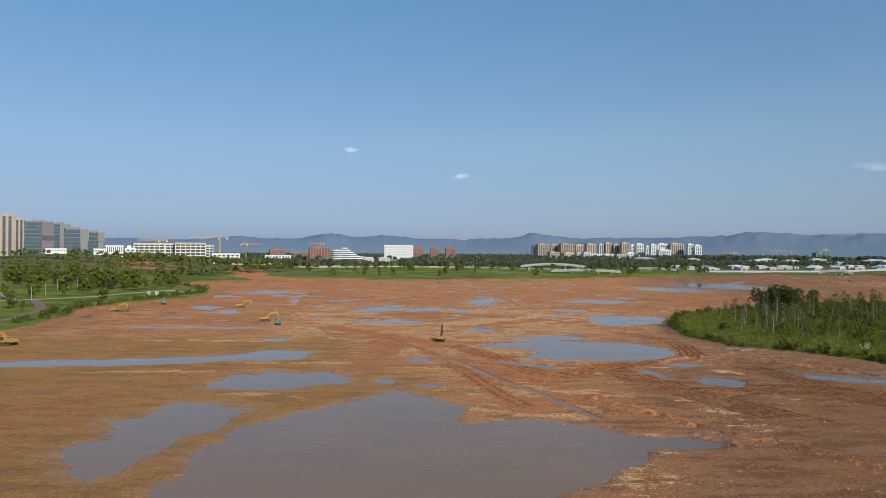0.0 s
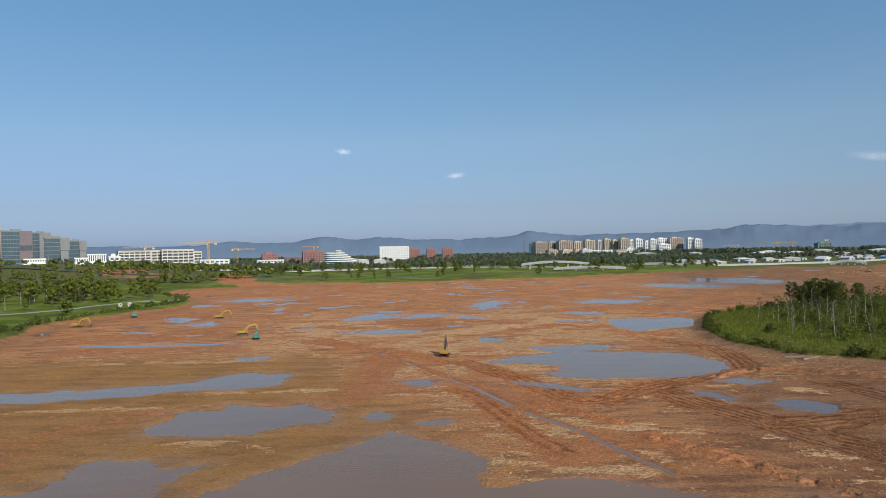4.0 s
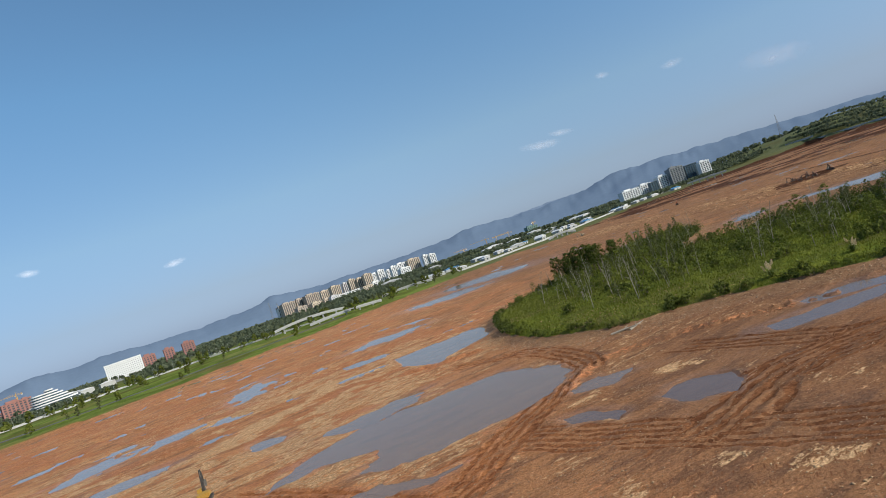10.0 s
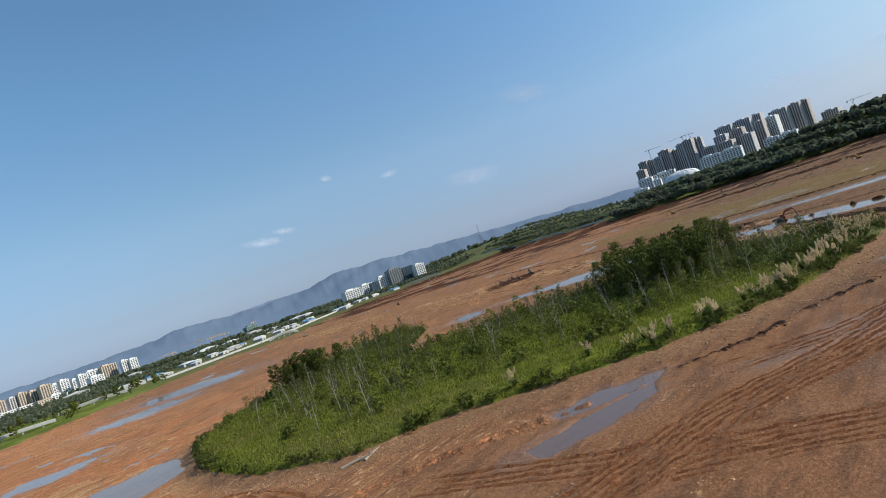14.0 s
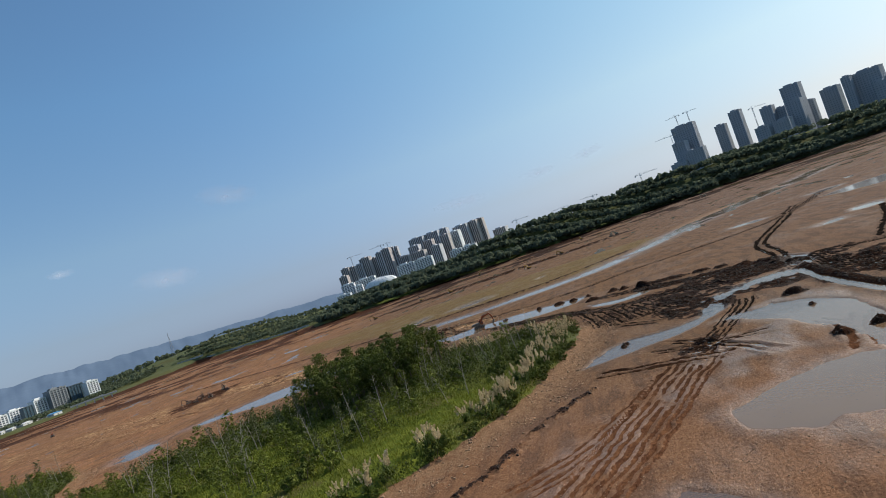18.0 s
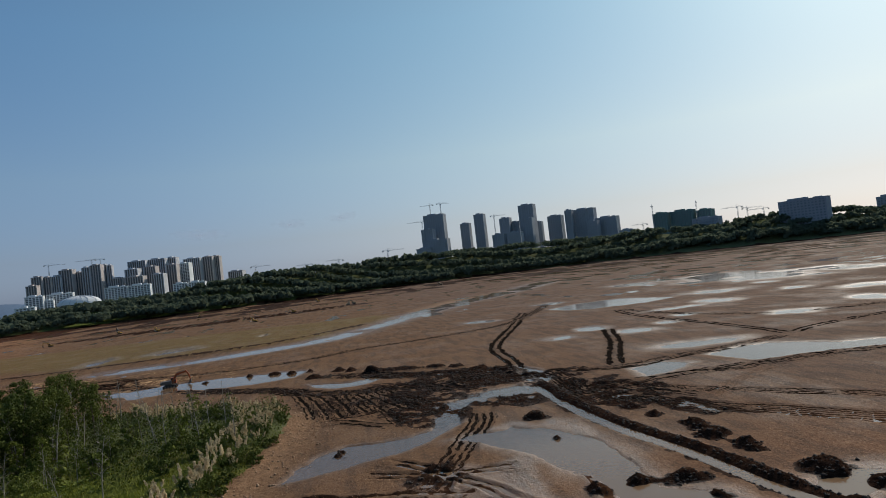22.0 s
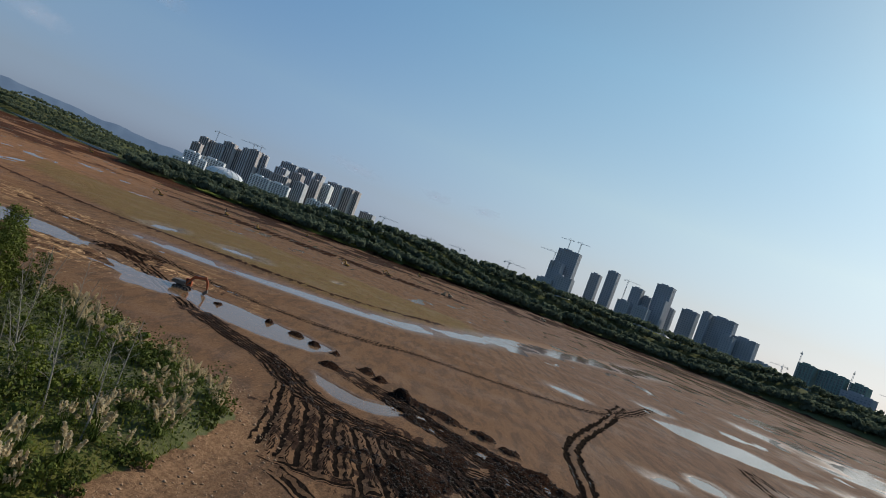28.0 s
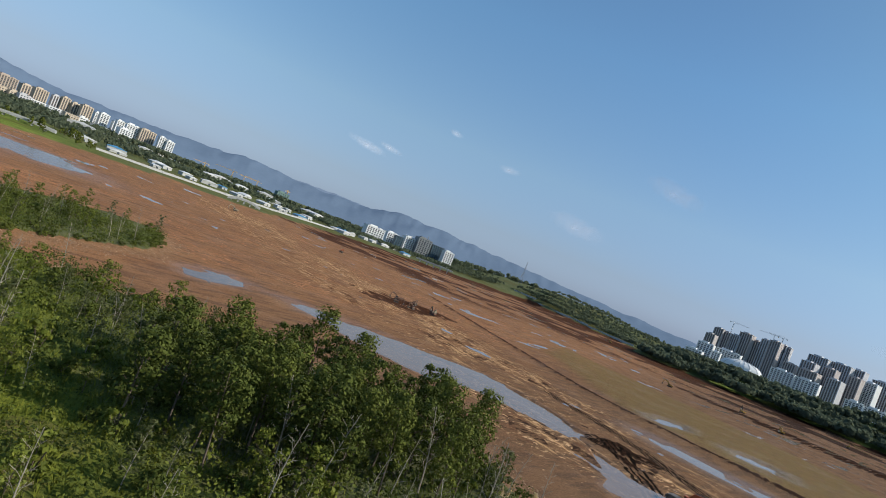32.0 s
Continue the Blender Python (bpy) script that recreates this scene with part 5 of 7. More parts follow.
office(-28.66, 930, 13.0, 8.0, 49, 37, "ash", "grey glass office block with a grey cube wing")


def finned_hall(az, d, w, top, fins, label):
    """A low white hall behind upright fins."""
    x, y, rz = facing(az, d, (0, 0))
    z0 = height(x, y) - 2
    ob = thing("low_building", label, "building", pose(x, y, z0, 0, 0, rz), "office district by the park")
    part("core", box(bmesh.new(), -w / 2, w / 2, 0, 14, 0, top - z0 - 1), PAINT["dark"], ob, "dark window glass")
    part("roof_edge", box(bmesh.new(), -w / 2 - 0.4, w / 2 + 0.4, -0.9, 14.4, top - z0 - 1.6, top - z0, 0.1), PAINT["white"], ob)
    part("plinth", box(bmesh.new(), -w / 2 - 0.2, w / 2 + 0.2, -0.8, 14, 0, 3 + (top - z0) * 0.3), PAINT["white"], ob)
    me = bpy.data.meshes.new("fin")
    bm = box(bmesh.new(), -w / fins * 0.28, w / fins * 0.28, -0.7, 0, 0, top - z0 - 1.7)
    bm.to_mesh(me)
    bm.free()
    me.materials.append(PAINT["white"])
    for k in range(fins):
        o = new("fin", me)
        o.parent, o.location = ob, (-w / 2 + (k + 0.5) * w / fins, 0, 0)


finned_hall(-31.3, 870, 21, 28, 9, "long white podium building with upright fins")
finned_hall(-28.35, 880, 13, 28, 5, "low white hall with upright fins")
finned_hall(-27.30, 880, 20, 32, 9, "white hall with tall upright fins")
town(MID, (0, 0), "campus blocks across the basin", 3.8, 6)
town(RES_A, (0, 0), "residential towers across the basin", 4.0, 24)
town(RES_B, (0, 0), "residential towers across the basin", 4.0, 24)
town(TECH, EYE_MID, "office blocks by the bridge", 3.8, 28)
town(EAST_A, EYE_EAST, "residential towers behind the wood", 4.2, -24)
town(EAST_B, EYE_EAST, "residential towers behind the wood", 4.2, -24)
town(EAST_LOW, EYE_EAST, "white cultural buildings by the wood", 4.5, -10)
town(SOUTH_A, EYE_EAST, "high-rise towers behind the wood", 5.0, -20)
town(SOUTH_B, EYE_EAST, "high-rise towers behind the wood", 5.0, -20)


def white_block():
    """A long white hall whose front is pierced by slots."""
    x, y, rz = facing(-3.98, 1400, (0, 0))
    ob = thing("exhibition_hall", "white box-shaped hall with a finely perforated front", "building", pose(x, y, height(x, y) - 1, 0, 0, rz))
    bm = box(bmesh.new(), -31, 31, 0, 30, 0, 34)
    part("core", bm, PAINT["slate"], ob)
    bm = box(bmesh.new(), -31.6, 31.6, -0.8, 30.6, 33, 35.5)
    part("roof_edge", bm, PAINT["white"], ob)
    me = bpy.data.meshes.new("fin")
    bm = box(bmesh.new(), -1.05, 1.05, -0.8, -0.1, 5, 33)
    bm.to_mesh(me)
    bm.free()
    me.materials.append(PAINT["white"])
    for k in range(19):
        o = new("fin", me)
        o.parent, o.location = ob, (-30.2 + k * 3.35, 0, 0)
    for k in range(8):
        part("rail", box(bmesh.new(), -31, 31, -0.6, -0.05, 5 + k * 3.6, 7.1 + k * 3.6), PAINT["white"], ob)
    bm = box(bmesh.new(), 31.2, 31.7, 0, 30, 3, 33)
    part("side_panel", bm, PAINT["white"], ob)


def tiered_hall():
    """Curved white terraces stepping down to one side."""
    x, y, rz = facing(-8.5, 1150, (0, 0))
    ob = thing("terraced_hall", "white terraced hall with curved balconies and glass bands", "building", pose(x, y, height(x, y) - 1, 0, 0, rz))
    for k in range(8):
        z, right = k * 3.6, 31 - max(0, k - 1) * 5.5
        left = -30 if k < 7 else -12
        for name, z0, z1, grow, mat in (("glass_band", z, z + 1.7, 0, "glass"), ("balcony_edge", z + 1.7, z + 3.6, 1.2, "white")):
            bm = bmesh.new()
            outline = []
            for i in range(24):
                a = i * math.tau / 24
                outline.append(((left + right) / 2 + ((right - left) / 2 + grow) * abs(math.cos(a)) ** 0.6 * math.copysign(1, math.cos(a)), 13 + (13 + grow) * abs(math.sin(a)) ** 0.8 * math.copysign(1, math.sin(a))))
            lo, hi = [bm.verts.new((px, py, z0)) for px, py in outline], [bm.verts.new((px, py, z1)) for px, py in outline]
            bm.faces.new(hi)
            bm.faces.new(lo[::-1])
            for i in range(24):
                bm.faces.new((lo[i], lo[(i + 1) % 24], hi[(i + 1) % 24], hi[i]))
            part(name, bm, PAINT[mat], ob)


def dome():
    x, y, rz = facing(70.75, 1490, EYE_EAST)
    ob = thing("domed_hall", "low white ribbed dome of a hall", "building", pose(x, y, 26, 0, 0, rz))
    for name, lift, mat, step_ in (("shell", 0.0, "white", 1), ("glass_base", -0.6, "dark", 1)):
        bm = bmesh.new()
        rings = []
        for i in range(9):
            e = i / 8 * math.pi / 2
            rings.append([bm.verts.new((math.cos(a) * math.cos(e) * 40 * (1 if name == "shell" else 0.98), math.sin(a) * math.cos(e) * 24, (8 if name == "shell" else 0) + math.sin(e) * (17 if name == "shell" else 15))) for a in [j * math.tau / 36 for j in range(36)]])
        for r, q in zip(rings, rings[1:]):
            for j in range(36):
                bm.faces.new((r[j], r[(j + 1) % 36], q[(j + 1) % 36], q[j])).smooth = True
        if name == "glass_base":
            for v in bm.verts:
                v.co.z = min(v.co.z, 9)
        part(name, bm, PAINT[mat], ob)
    me = bpy.data.meshes.new("rib")
    bm = bmesh.new()
    tube(bm, [(math.cos(i / 8 * math.pi / 2) * 40.3, 0, 8.3 + math.sin(i / 8 * math.pi / 2) * 17) for i in range(9)], [0.5] * 9, 5)
    bm.to_mesh(me)
    bm.free()
    me.materials.append(PAINT["steel"])
    for k in range(14):
        o = new("rib", me)
        o.parent, o.rotation_euler = ob, (0, 0, k * math.tau / 14)
        o.scale = (1, 1, 1)
        a = k * math.tau / 14
        o.scale[0] = 1 / math.hypot(math.cos(a), math.sin(a) * 40 / 24)


white_block()
tiered_hall()
dome()


def crane(az, d, eye, top, jib=34.0, turn=20.0, base=None, paint="craneyellow", group="tower cranes"):
    """A tower crane: lattice mast, cab, jib with its counterweight and tie bars."""
    x, y = polar(az, d, eye)
    z0 = height(x, y) - 1 if base is None else base
    h = top - z0 - 4
    ob = thing("tower_crane", "slender lattice tower crane with a long level jib", "crane", pose(x, y, z0, 0, 0, -az + turn), group)
    bm = bmesh.new()
    for sx in (-0.9, 0.9):
        for sy in (-0.9, 0.9):
            tube(bm, [(sx, sy, 0), (sx, sy, h)], [0.22, 0.22], 4)
    n = int(h / 3)
    for k in range(n):
        s = 0.9 if k % 2 else -0.9
        for q in (-0.9, 0.9):
            tube(bm, [(-s, q, k * h / n), (s, q, (k + 1) * h / n)], [0.12, 0.12], 3)
            tube(bm, [(q, -s, k * h / n), (q, s, (k + 1) * h / n)], [0.12, 0.12], 3)
    part("mast", bm, PAINT[paint], ob)
    bm = bmesh.new()
    for p in ((0, -0.7, 0), (0, 0.7, 0), (0, 0, 1.5)):
        tube(bm, [(-11, p[1], h + 1 + p[2]), (jib, p[1] * 0.6, h + 1 + p[2] * 0.7)], [0.24, 0.2], 4)
    for k in range(int((jib + 11) / 2.5)):
        u = -11 + 2.5 * k
        tube(bm, [(u, -0.7, h + 1), (u + 1.25, 0, h + 2.4), (u + 2.5, 0.7, h + 1)], [0.1] * 3, 3)
    part("jib", bm, PAINT[paint], ob)
    part("counterweight", box(bmesh.new(), -11, -8, -1, 1, h - 1.2, h + 0.8, 0.2), PAINT["concrete"], ob)
    part("cab", box(bmesh.new(), 0.8, 2.6, -1.6, 0.2, h - 1.4, h + 0.8, 0.15), PAINT["white"], ob)
    bm = bmesh.new()
    tube(bm, [(0, 0, h), (0, 0, h + 6)], [0.6, 0.2], 4)
    tube(bm, [(0, 0, h + 6), (jib * 0.7, 0, h + 2)], [0.1, 0.1], 3)
    tube(bm, [(0, 0, h + 6), (-10, 0, h + 1)], [0.1, 0.1], 3)
    part("tie_bar", bm, PAINT[paint], ob)


for az, d, top, jib, turn in ((-23.99, 1040, 43, 30, 180), (-19.3, 950, 47, 40, 170), (-17.2, 1300, 40, 34, 20), (-10.9, 1500, 44, 30, 160), (24.6, 2000, 28, 36, 200), (26.7, 2000, 36, 50, 170), (28.7, 1980, 33, 50, 185), (27.6, 2020, 34, 40, 10), (31.0, 2050, 38, 20, 60)):
    crane(az, d, (0, 0), top, jib, turn)
for az, d, top, jib, turn in ((68.96, 1960, 148, 40, 10), (71.9, 1960, 152, 40, 170), (72.5, 1960, 153, 36, 190), (100.15, 1720, 197, 30, 150), (101.1, 1720, 198, 26, 20), (99.3, 1660, 150, 40, 175), (105.8, 1780, 152, 34, 20), (84.3, 1500, 76, 34, 5), (88.8, 1500, 68, 28, 170), (91.5, 1500, 71, 30, 190), (95.9, 1300, 74, 34, 8), (119.5, 1500, 110, 10, 80), (123.0, 1500, 106, 10, 95), (126.1, 1500, 84, 34, 170), (126.8, 1520, 80, 30, 15), (128.0, 1500, 74, 30, 175), (118.6, 1500, 72, 26, 160)):
    crane(az, d, EYE_EAST, top, jib, turn, paint="steel")


# ---- along the far shore ----
ROADWHITE = material("white_painted_concrete", (0.40, 0.40, 0.39), 0.8, 0.1, 0.3)
ASPHALT = material("grey_asphalt", (0.09, 0.09, 0.09), 0.9, 0.2, 0.5)


def footbridge(a, b, z, arch, label):
    """A white bridge: deck, arched beam, parapets and piers."""
    ax, ay = a
    L = math.hypot(b[0] - ax, b[1] - ay)
    ob = thing("footbridge", label, "bridge", pose(ax, ay, 0, 0, 0, math.degrees(math.atan2(b[1] - ay, b[0] - ax))), "bridges on the far shore")
    n = 16
    pts = [(L * i / n, z + arch * (1 - (2 * i / n - 1) ** 2)) for i in range(n + 1)]
    part("deck", extrude_outline(bmesh.new(), pts + [(x, q - 1.3) for x, q in pts[::-1]], -3, 3), ROADWHITE, ob)
    for side in (-3.2, 3.0):
        part("parapet", extrude_outline(bmesh.new(), [(x, q + 1.4) for x, q in pts] + [(x, q - 0.2) for x, q in pts[::-1]], side, side + 0.3), ROADWHITE, ob)
    for i in range(2, n, 3):
        x, q = pts[i]
        if q > 3:
            part("pier", box(bmesh.new(), x - 0.8, x + 0.8, -2, 2, -1, q - 1.2, 0.2), ROADWHITE, ob)


footbridge((128, 752), (206, 738), 5.0, 1.5, "long white concrete viaduct with low arches")
footbridge((466, 790), (500, 776), 3.2, 3.5, "white arched footbridge on the shore")
footbridge((940, 1002), (990, 950), 7.0, 0.5, "white flat road bridge at the shore")
footbridge((98, 800), (178, 792), 9.0, 3.0, "white road viaduct behind the lawn")
footbridge((235, 824), (294, 800), 5.5, 1.6, "white road ramp rising to the viaduct")


def shore_wall(points, h, label):
    ob = tagged(new("site_fence"), label, "fence")
    for (x0, y0), (x1, y1) in zip(points, points[1:]):
        L = math.hypot(x1 - x0, y1 - y0)
        z = height((x0 + x1) / 2, (y0 + y1) / 2) - 0.5
        bm = box(bmesh.new(), 0, L - 0.4, -0.15, 0.15, 0, h + 0.5)
        for k in range(int(L / 12)):
            box(bm, k * 12, k * 12 + 0.5, -0.3, 0.3, 0, h + 0.9)
        o = part("panel", bm, ROADWHITE, ob)
        o.matrix_basis = pose(x0, y0, z, 0, 0, math.degrees(math.atan2(y1 - y0, x1 - x0)))


shore_wall([(330, 800), (400, 812), (480, 830), (560, 870), (640, 930), (720, 980), (800, 1010)], 2.2, "long white hoarding along the far bank")
shore_wall([(-300, 735), (-198, 784), (-140, 855), (-67, 901), (13, 904), (90, 869), (150, 832)], 1.8, "low white wall along the park road")
shore_wall([(1284, 1040), (1280, 970), (1212, 782), (1162, 652)], 3.0, "white parapet along the embankment road")


def shed(x, y, w, d, h, turn, roof, label):
    ob = thing("site_shed", label, "shed", pose(x, y, height(x, y) - 0.3, 0, 0, turn), "site sheds on the far bank")
    part("wall", box(bmesh.new(), -w / 2, w / 2, -d / 2, d / 2, 0, h), ROADWHITE, ob)
    bm = extrude_outline(bmesh.new(), [(-w / 2 - 0.5, h), (w / 2 + 0.5, h), (w / 2 + 0.5, h + 0.3), (0, h + w * 0.06 + 0.8), (-w / 2 - 0.5, h + 0.3)], -d / 2 - 0.5, d / 2 + 0.5)
    part("roof", bm, roof, ob)
    part("door", box(bmesh.new(), -1.2, 1.2, -d / 2 - 0.1, -d / 2 + 0.05, 0, 2.4), PAINT["dark"], ob)


BLUE_ROOF = material("blue_sheet_roof", (0.06, 0.22, 0.42), 0.5, 0.15, 0.4)
GREY_ROOF = material("pale_sheet_roof", (0.55, 0.56, 0.57), 0.5, 0.12, 0.4)
rs = random.Random(5)
for k in range(34):
    f = k / 33
    x, y = 330 + 640 * f + rs.uniform(-15, 15), 850 + 190 * f + rs.uniform(-8, 70)
    shed(x, y, rs.uniform(9, 26), rs.uniform(8, 14), rs.uniform(2.5, 4.5), rs.uniform(-10, 40), BLUE_ROOF if k % 7 == 3 else GREY_ROOF, "low white site shed with a blue roof" if k % 7 == 3 else "low white site shed with a pale roof")
for k in range(14):
    x, y = rs.uniform(-420, 60), rs.uniform(915, 990)
    shed(x, y, rs.uniform(9, 20), rs.uniform(8, 12), rs.uniform(3, 5), rs.uniform(0, 60), GREY_ROOF, "low white site shed with a pale roof")
for k in range(15):
    x, y = (rs.uniform(-330, -90), rs.uniform(1080, 1400)) if k < 5 else (rs.uniform(420, 900), rs.uniform(1150, 1450))
    shed(x, y, rs.uniform(22, 44), rs.uniform(12, 20), rs.uniform(6, 11), rs.uniform(-20, 40), GREY_ROOF, "low white hall with a pale roof")


def lamp_post(x, y, h=11):
    ob = thing("street_lamp", "thin grey street lamp with one arm", "lamp", pose(x, y, height(x, y) - 0.2), "street lamps")
    bm = bmesh.new()
    tube(bm, [(0, 0, 0), (0, 0, h * 0.6), (0, 0, h)], [0.16, 0.12, 0.08], 6)
    part("pole", bm, PAINT["steel"], ob)
    bm = bmesh.new()
    tube(bm, [(0, 0, h), (1.0, 0, h + 0.5), (2.2, 0, h + 0.6)], [0.07, 0.06, 0.05], 5)
    part("arm", bm, PAINT["steel"], ob)
    part("lamp_head", box(bmesh.new(), 1.9, 2.9, -0.2, 0.2, h + 0.5, h + 0.68, 0.05), PAINT["steel"], ob)


for k in range(26):
    x = -410 + k * 21
    lamp_post(x, max(892 - 0.004 * (x + 20) ** 2, 700) + (k % 2) * 12, 10)
for k in range(10):
    lamp_post(-185 - k * 9, 250 + k * 26, 7)


def pylon(x, y, h):
    """A lattice power pylon with three cross arms."""
    ob = thing("power_pylon", "tall grey lattice power pylon on a wooded rise", "pylon", pose(x, y, height(x, y) - 1, 0, 0, 30), "power pylons")
    bm = bmesh.new()
    for sx, sy in ((-1, -1), (-1, 1), (1, -1), (1, 1)):
        tube(bm, [(sx * 4, sy * 4, 0), (sx * 1.2, sy * 1.2, h * 0.6), (sx * 0.4, sy * 0.4, h)], [0.2, 0.15, 0.1], 4)
    for k in range(9):
        a, b = 4 - 3.6 * k / 9, 4 - 3.6 * (k + 1) / 9
        for s in (-1, 1):
            tube(bm, [(-a, s * a, h * k / 9), (b, s * b, h * (k + 1) / 9)], [0.12, 0.12], 3)
            tube(bm, [(s * a, a, h * k / 9), (s * b, -b, h * (k + 1) / 9)], [0.12, 0.12], 3)
    part("lattice", bm, PAINT["ash"], ob)
    for z, w in ((h * 0.66, 8), (h * 0.78, 6.5), (h * 0.9, 5)):
        bm = bmesh.new()
        tube(bm, [(-w, 0, z), (0, 0, z + 0.9), (w, 0, z)], [0.15, 0.3, 0.15], 4)
        part("cross_arm", bm, PAINT["ash"], ob)


for x, y, h in ((1390, 1120, 60), (1240, 1330, 55), (250, 1900, 60), (300, 2100, 55)):
    pylon(x, y, h)


# ---- plants ----
def leaf_material(name, dark, light, sheen=0.08):
    m = material(name, dark, 0.55, 0.25, 0.5, spec=sheen, second=light, island=0.75)
    t = m.node_tree
    b = t.nodes["Principled BSDF"]
    tr = t.nodes.new("ShaderNodeBsdfTranslucent")
    tr.inputs["Color"].default_value = (*[min(1, c * 1.3) for c in light], 1)
    mx = t.nodes.new("ShaderNodeMixShader")
    mx.inputs["Fac"].default_value = {"cream_plumes": 0.5, "dark_green_leaves": 0.09, "green_leaves": 0.09, "bright_green_leaves": 0.10, "long_reed_leaves": 0.15}.get(name, 0.22)
    link(t, b.outputs[0], mx.inputs[1])
    link(t, tr.outputs[0], mx.inputs[2])
    link(t, mx.outputs[0], t.nodes["Material Output"].inputs["Surface"])
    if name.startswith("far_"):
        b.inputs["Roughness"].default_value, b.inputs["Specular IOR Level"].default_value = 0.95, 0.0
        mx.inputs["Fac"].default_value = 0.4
    return m


LEAF = {
    "dark": leaf_material("dark_green_leaves", (0.032, 0.046, 0.011), (0.105, 0.126, 0.028), 0.04),
    "mid": leaf_material("green_leaves", (0.050, 0.070, 0.014), (0.150, 0.168, 0.036), 0.04),
    "bright": leaf_material("bright_green_leaves", (0.066, 0.092, 0.013), (0.17, 0.190, 0.031)),
    "olive": leaf_material("olive_leaves", (0.06, 0.07, 0.025), (0.12, 0.13, 0.05)),
    "grass": leaf_material("lush_grass", (0.080, 0.102, 0.014), (0.19, 0.205, 0.03)),
    "reed": leaf_material("long_reed_leaves", (0.05, 0.075, 0.014), (0.105, 0.135, 0.028)),
    # woods beyond the basin: leaf colours paled and greyed to carry haze
    "wood": leaf_material("far_hazed_wood_leaves", (0.088, 0.108, 0.078), (0.124, 0.148, 0.098), 0.02),
    "copse": leaf_material("far_hazed_copse_leaves", (0.085, 0.105, 0.072), (0.155, 0.178, 0.110), 0.02),
    "plume": leaf_material("cream_plumes", (0.44, 0.35, 0.21), (0.64, 0.53, 0.35)),
}
BARK = material("grey_brown_bark", (0.13, 0.10, 0.075), 0.95, 0.3, 3.0, 0.02)
PALE_BARK = material("pale_dead_wood", (0.29, 0.255, 0.205), 0.9, 0.25, 3.0, 0.02)
rng = np.random.default_rng(7)


def leaf_quads(centres, size, spread=0.5, flat=0.4):
    """Small leaf sprays at the centres, turned every way or, where the centres carry a direction, mostly facing it."""
    n = len(centres)
    a = rng.normal(size=(n, 3))
    if centres.shape[1] == 6:
        centres, face = centres[:, :3], centres[:, 3:] + rng.normal(size=(n, 3)) * 0.38
        a = np.cross(face, a)
        b = np.cross(face, a)
        flat = 1.0
    a /= np.linalg.norm(a, axis=1)[:, None]
    if flat != 1.0:
        b = rng.normal(size=(n, 3))
        b[:, 2] *= flat
    b -= (b * a).sum(1)[:, None] * a
    b /= np.linalg.norm(b, axis=1)[:, None] + 1e-9
    s = size * rng.uniform(1 - spread, 1 + spread, (n, 1))
    co = np.stack([centres - a * s * 0.5, centres + b * s * 0.33, centres + a * s * 0.55, centres - b * s * 0.33], 1).reshape(-1, 3)
    return co, np.arange(4 * n).reshape(n, 4)


def crown_points(n, lobes, h0, h1, reach, top=0.5):
    """Places for leaves: lobes of a crown, thickest towards their outsides."""
    out = []
    for k in range(lobes):
        a, f = k * 2.4 + rng.uniform(-0.4, 0.4), (k + 0.5) / lobes
        z = h0 + (h1 - h0) * f
        r = reach * (0.95 - 0.75 * abs(f - 0.38) ** 1.1) * rng.uniform(0.35, 0.95)
        c = np.array([r * math.cos(a), r * math.sin(a), z])
        m = int(n / lobes * rng.uniform(0.6, 1.4))
        d = rng.normal(size=(m, 3))
        d /= np.linalg.norm(d, axis=1)[:, None]
        rad = reach * rng.uniform(0.18, 0.48) * rng.uniform(0.2, 1.1, (m, 1)) ** 0.5
        # a leaf faces away from its lobe and from the stem
        away = d + 0.6 * (c - np.array([0, 0, (h0 + h1) / 2])) / max(reach, 0.5 * (h1 - h0))
        out.append(np.concatenate([c + d * rad * np.array([1, 1, 0.72]), away / np.linalg.norm(away, axis=1)[:, None]], 1))
    return np.concatenate(out)


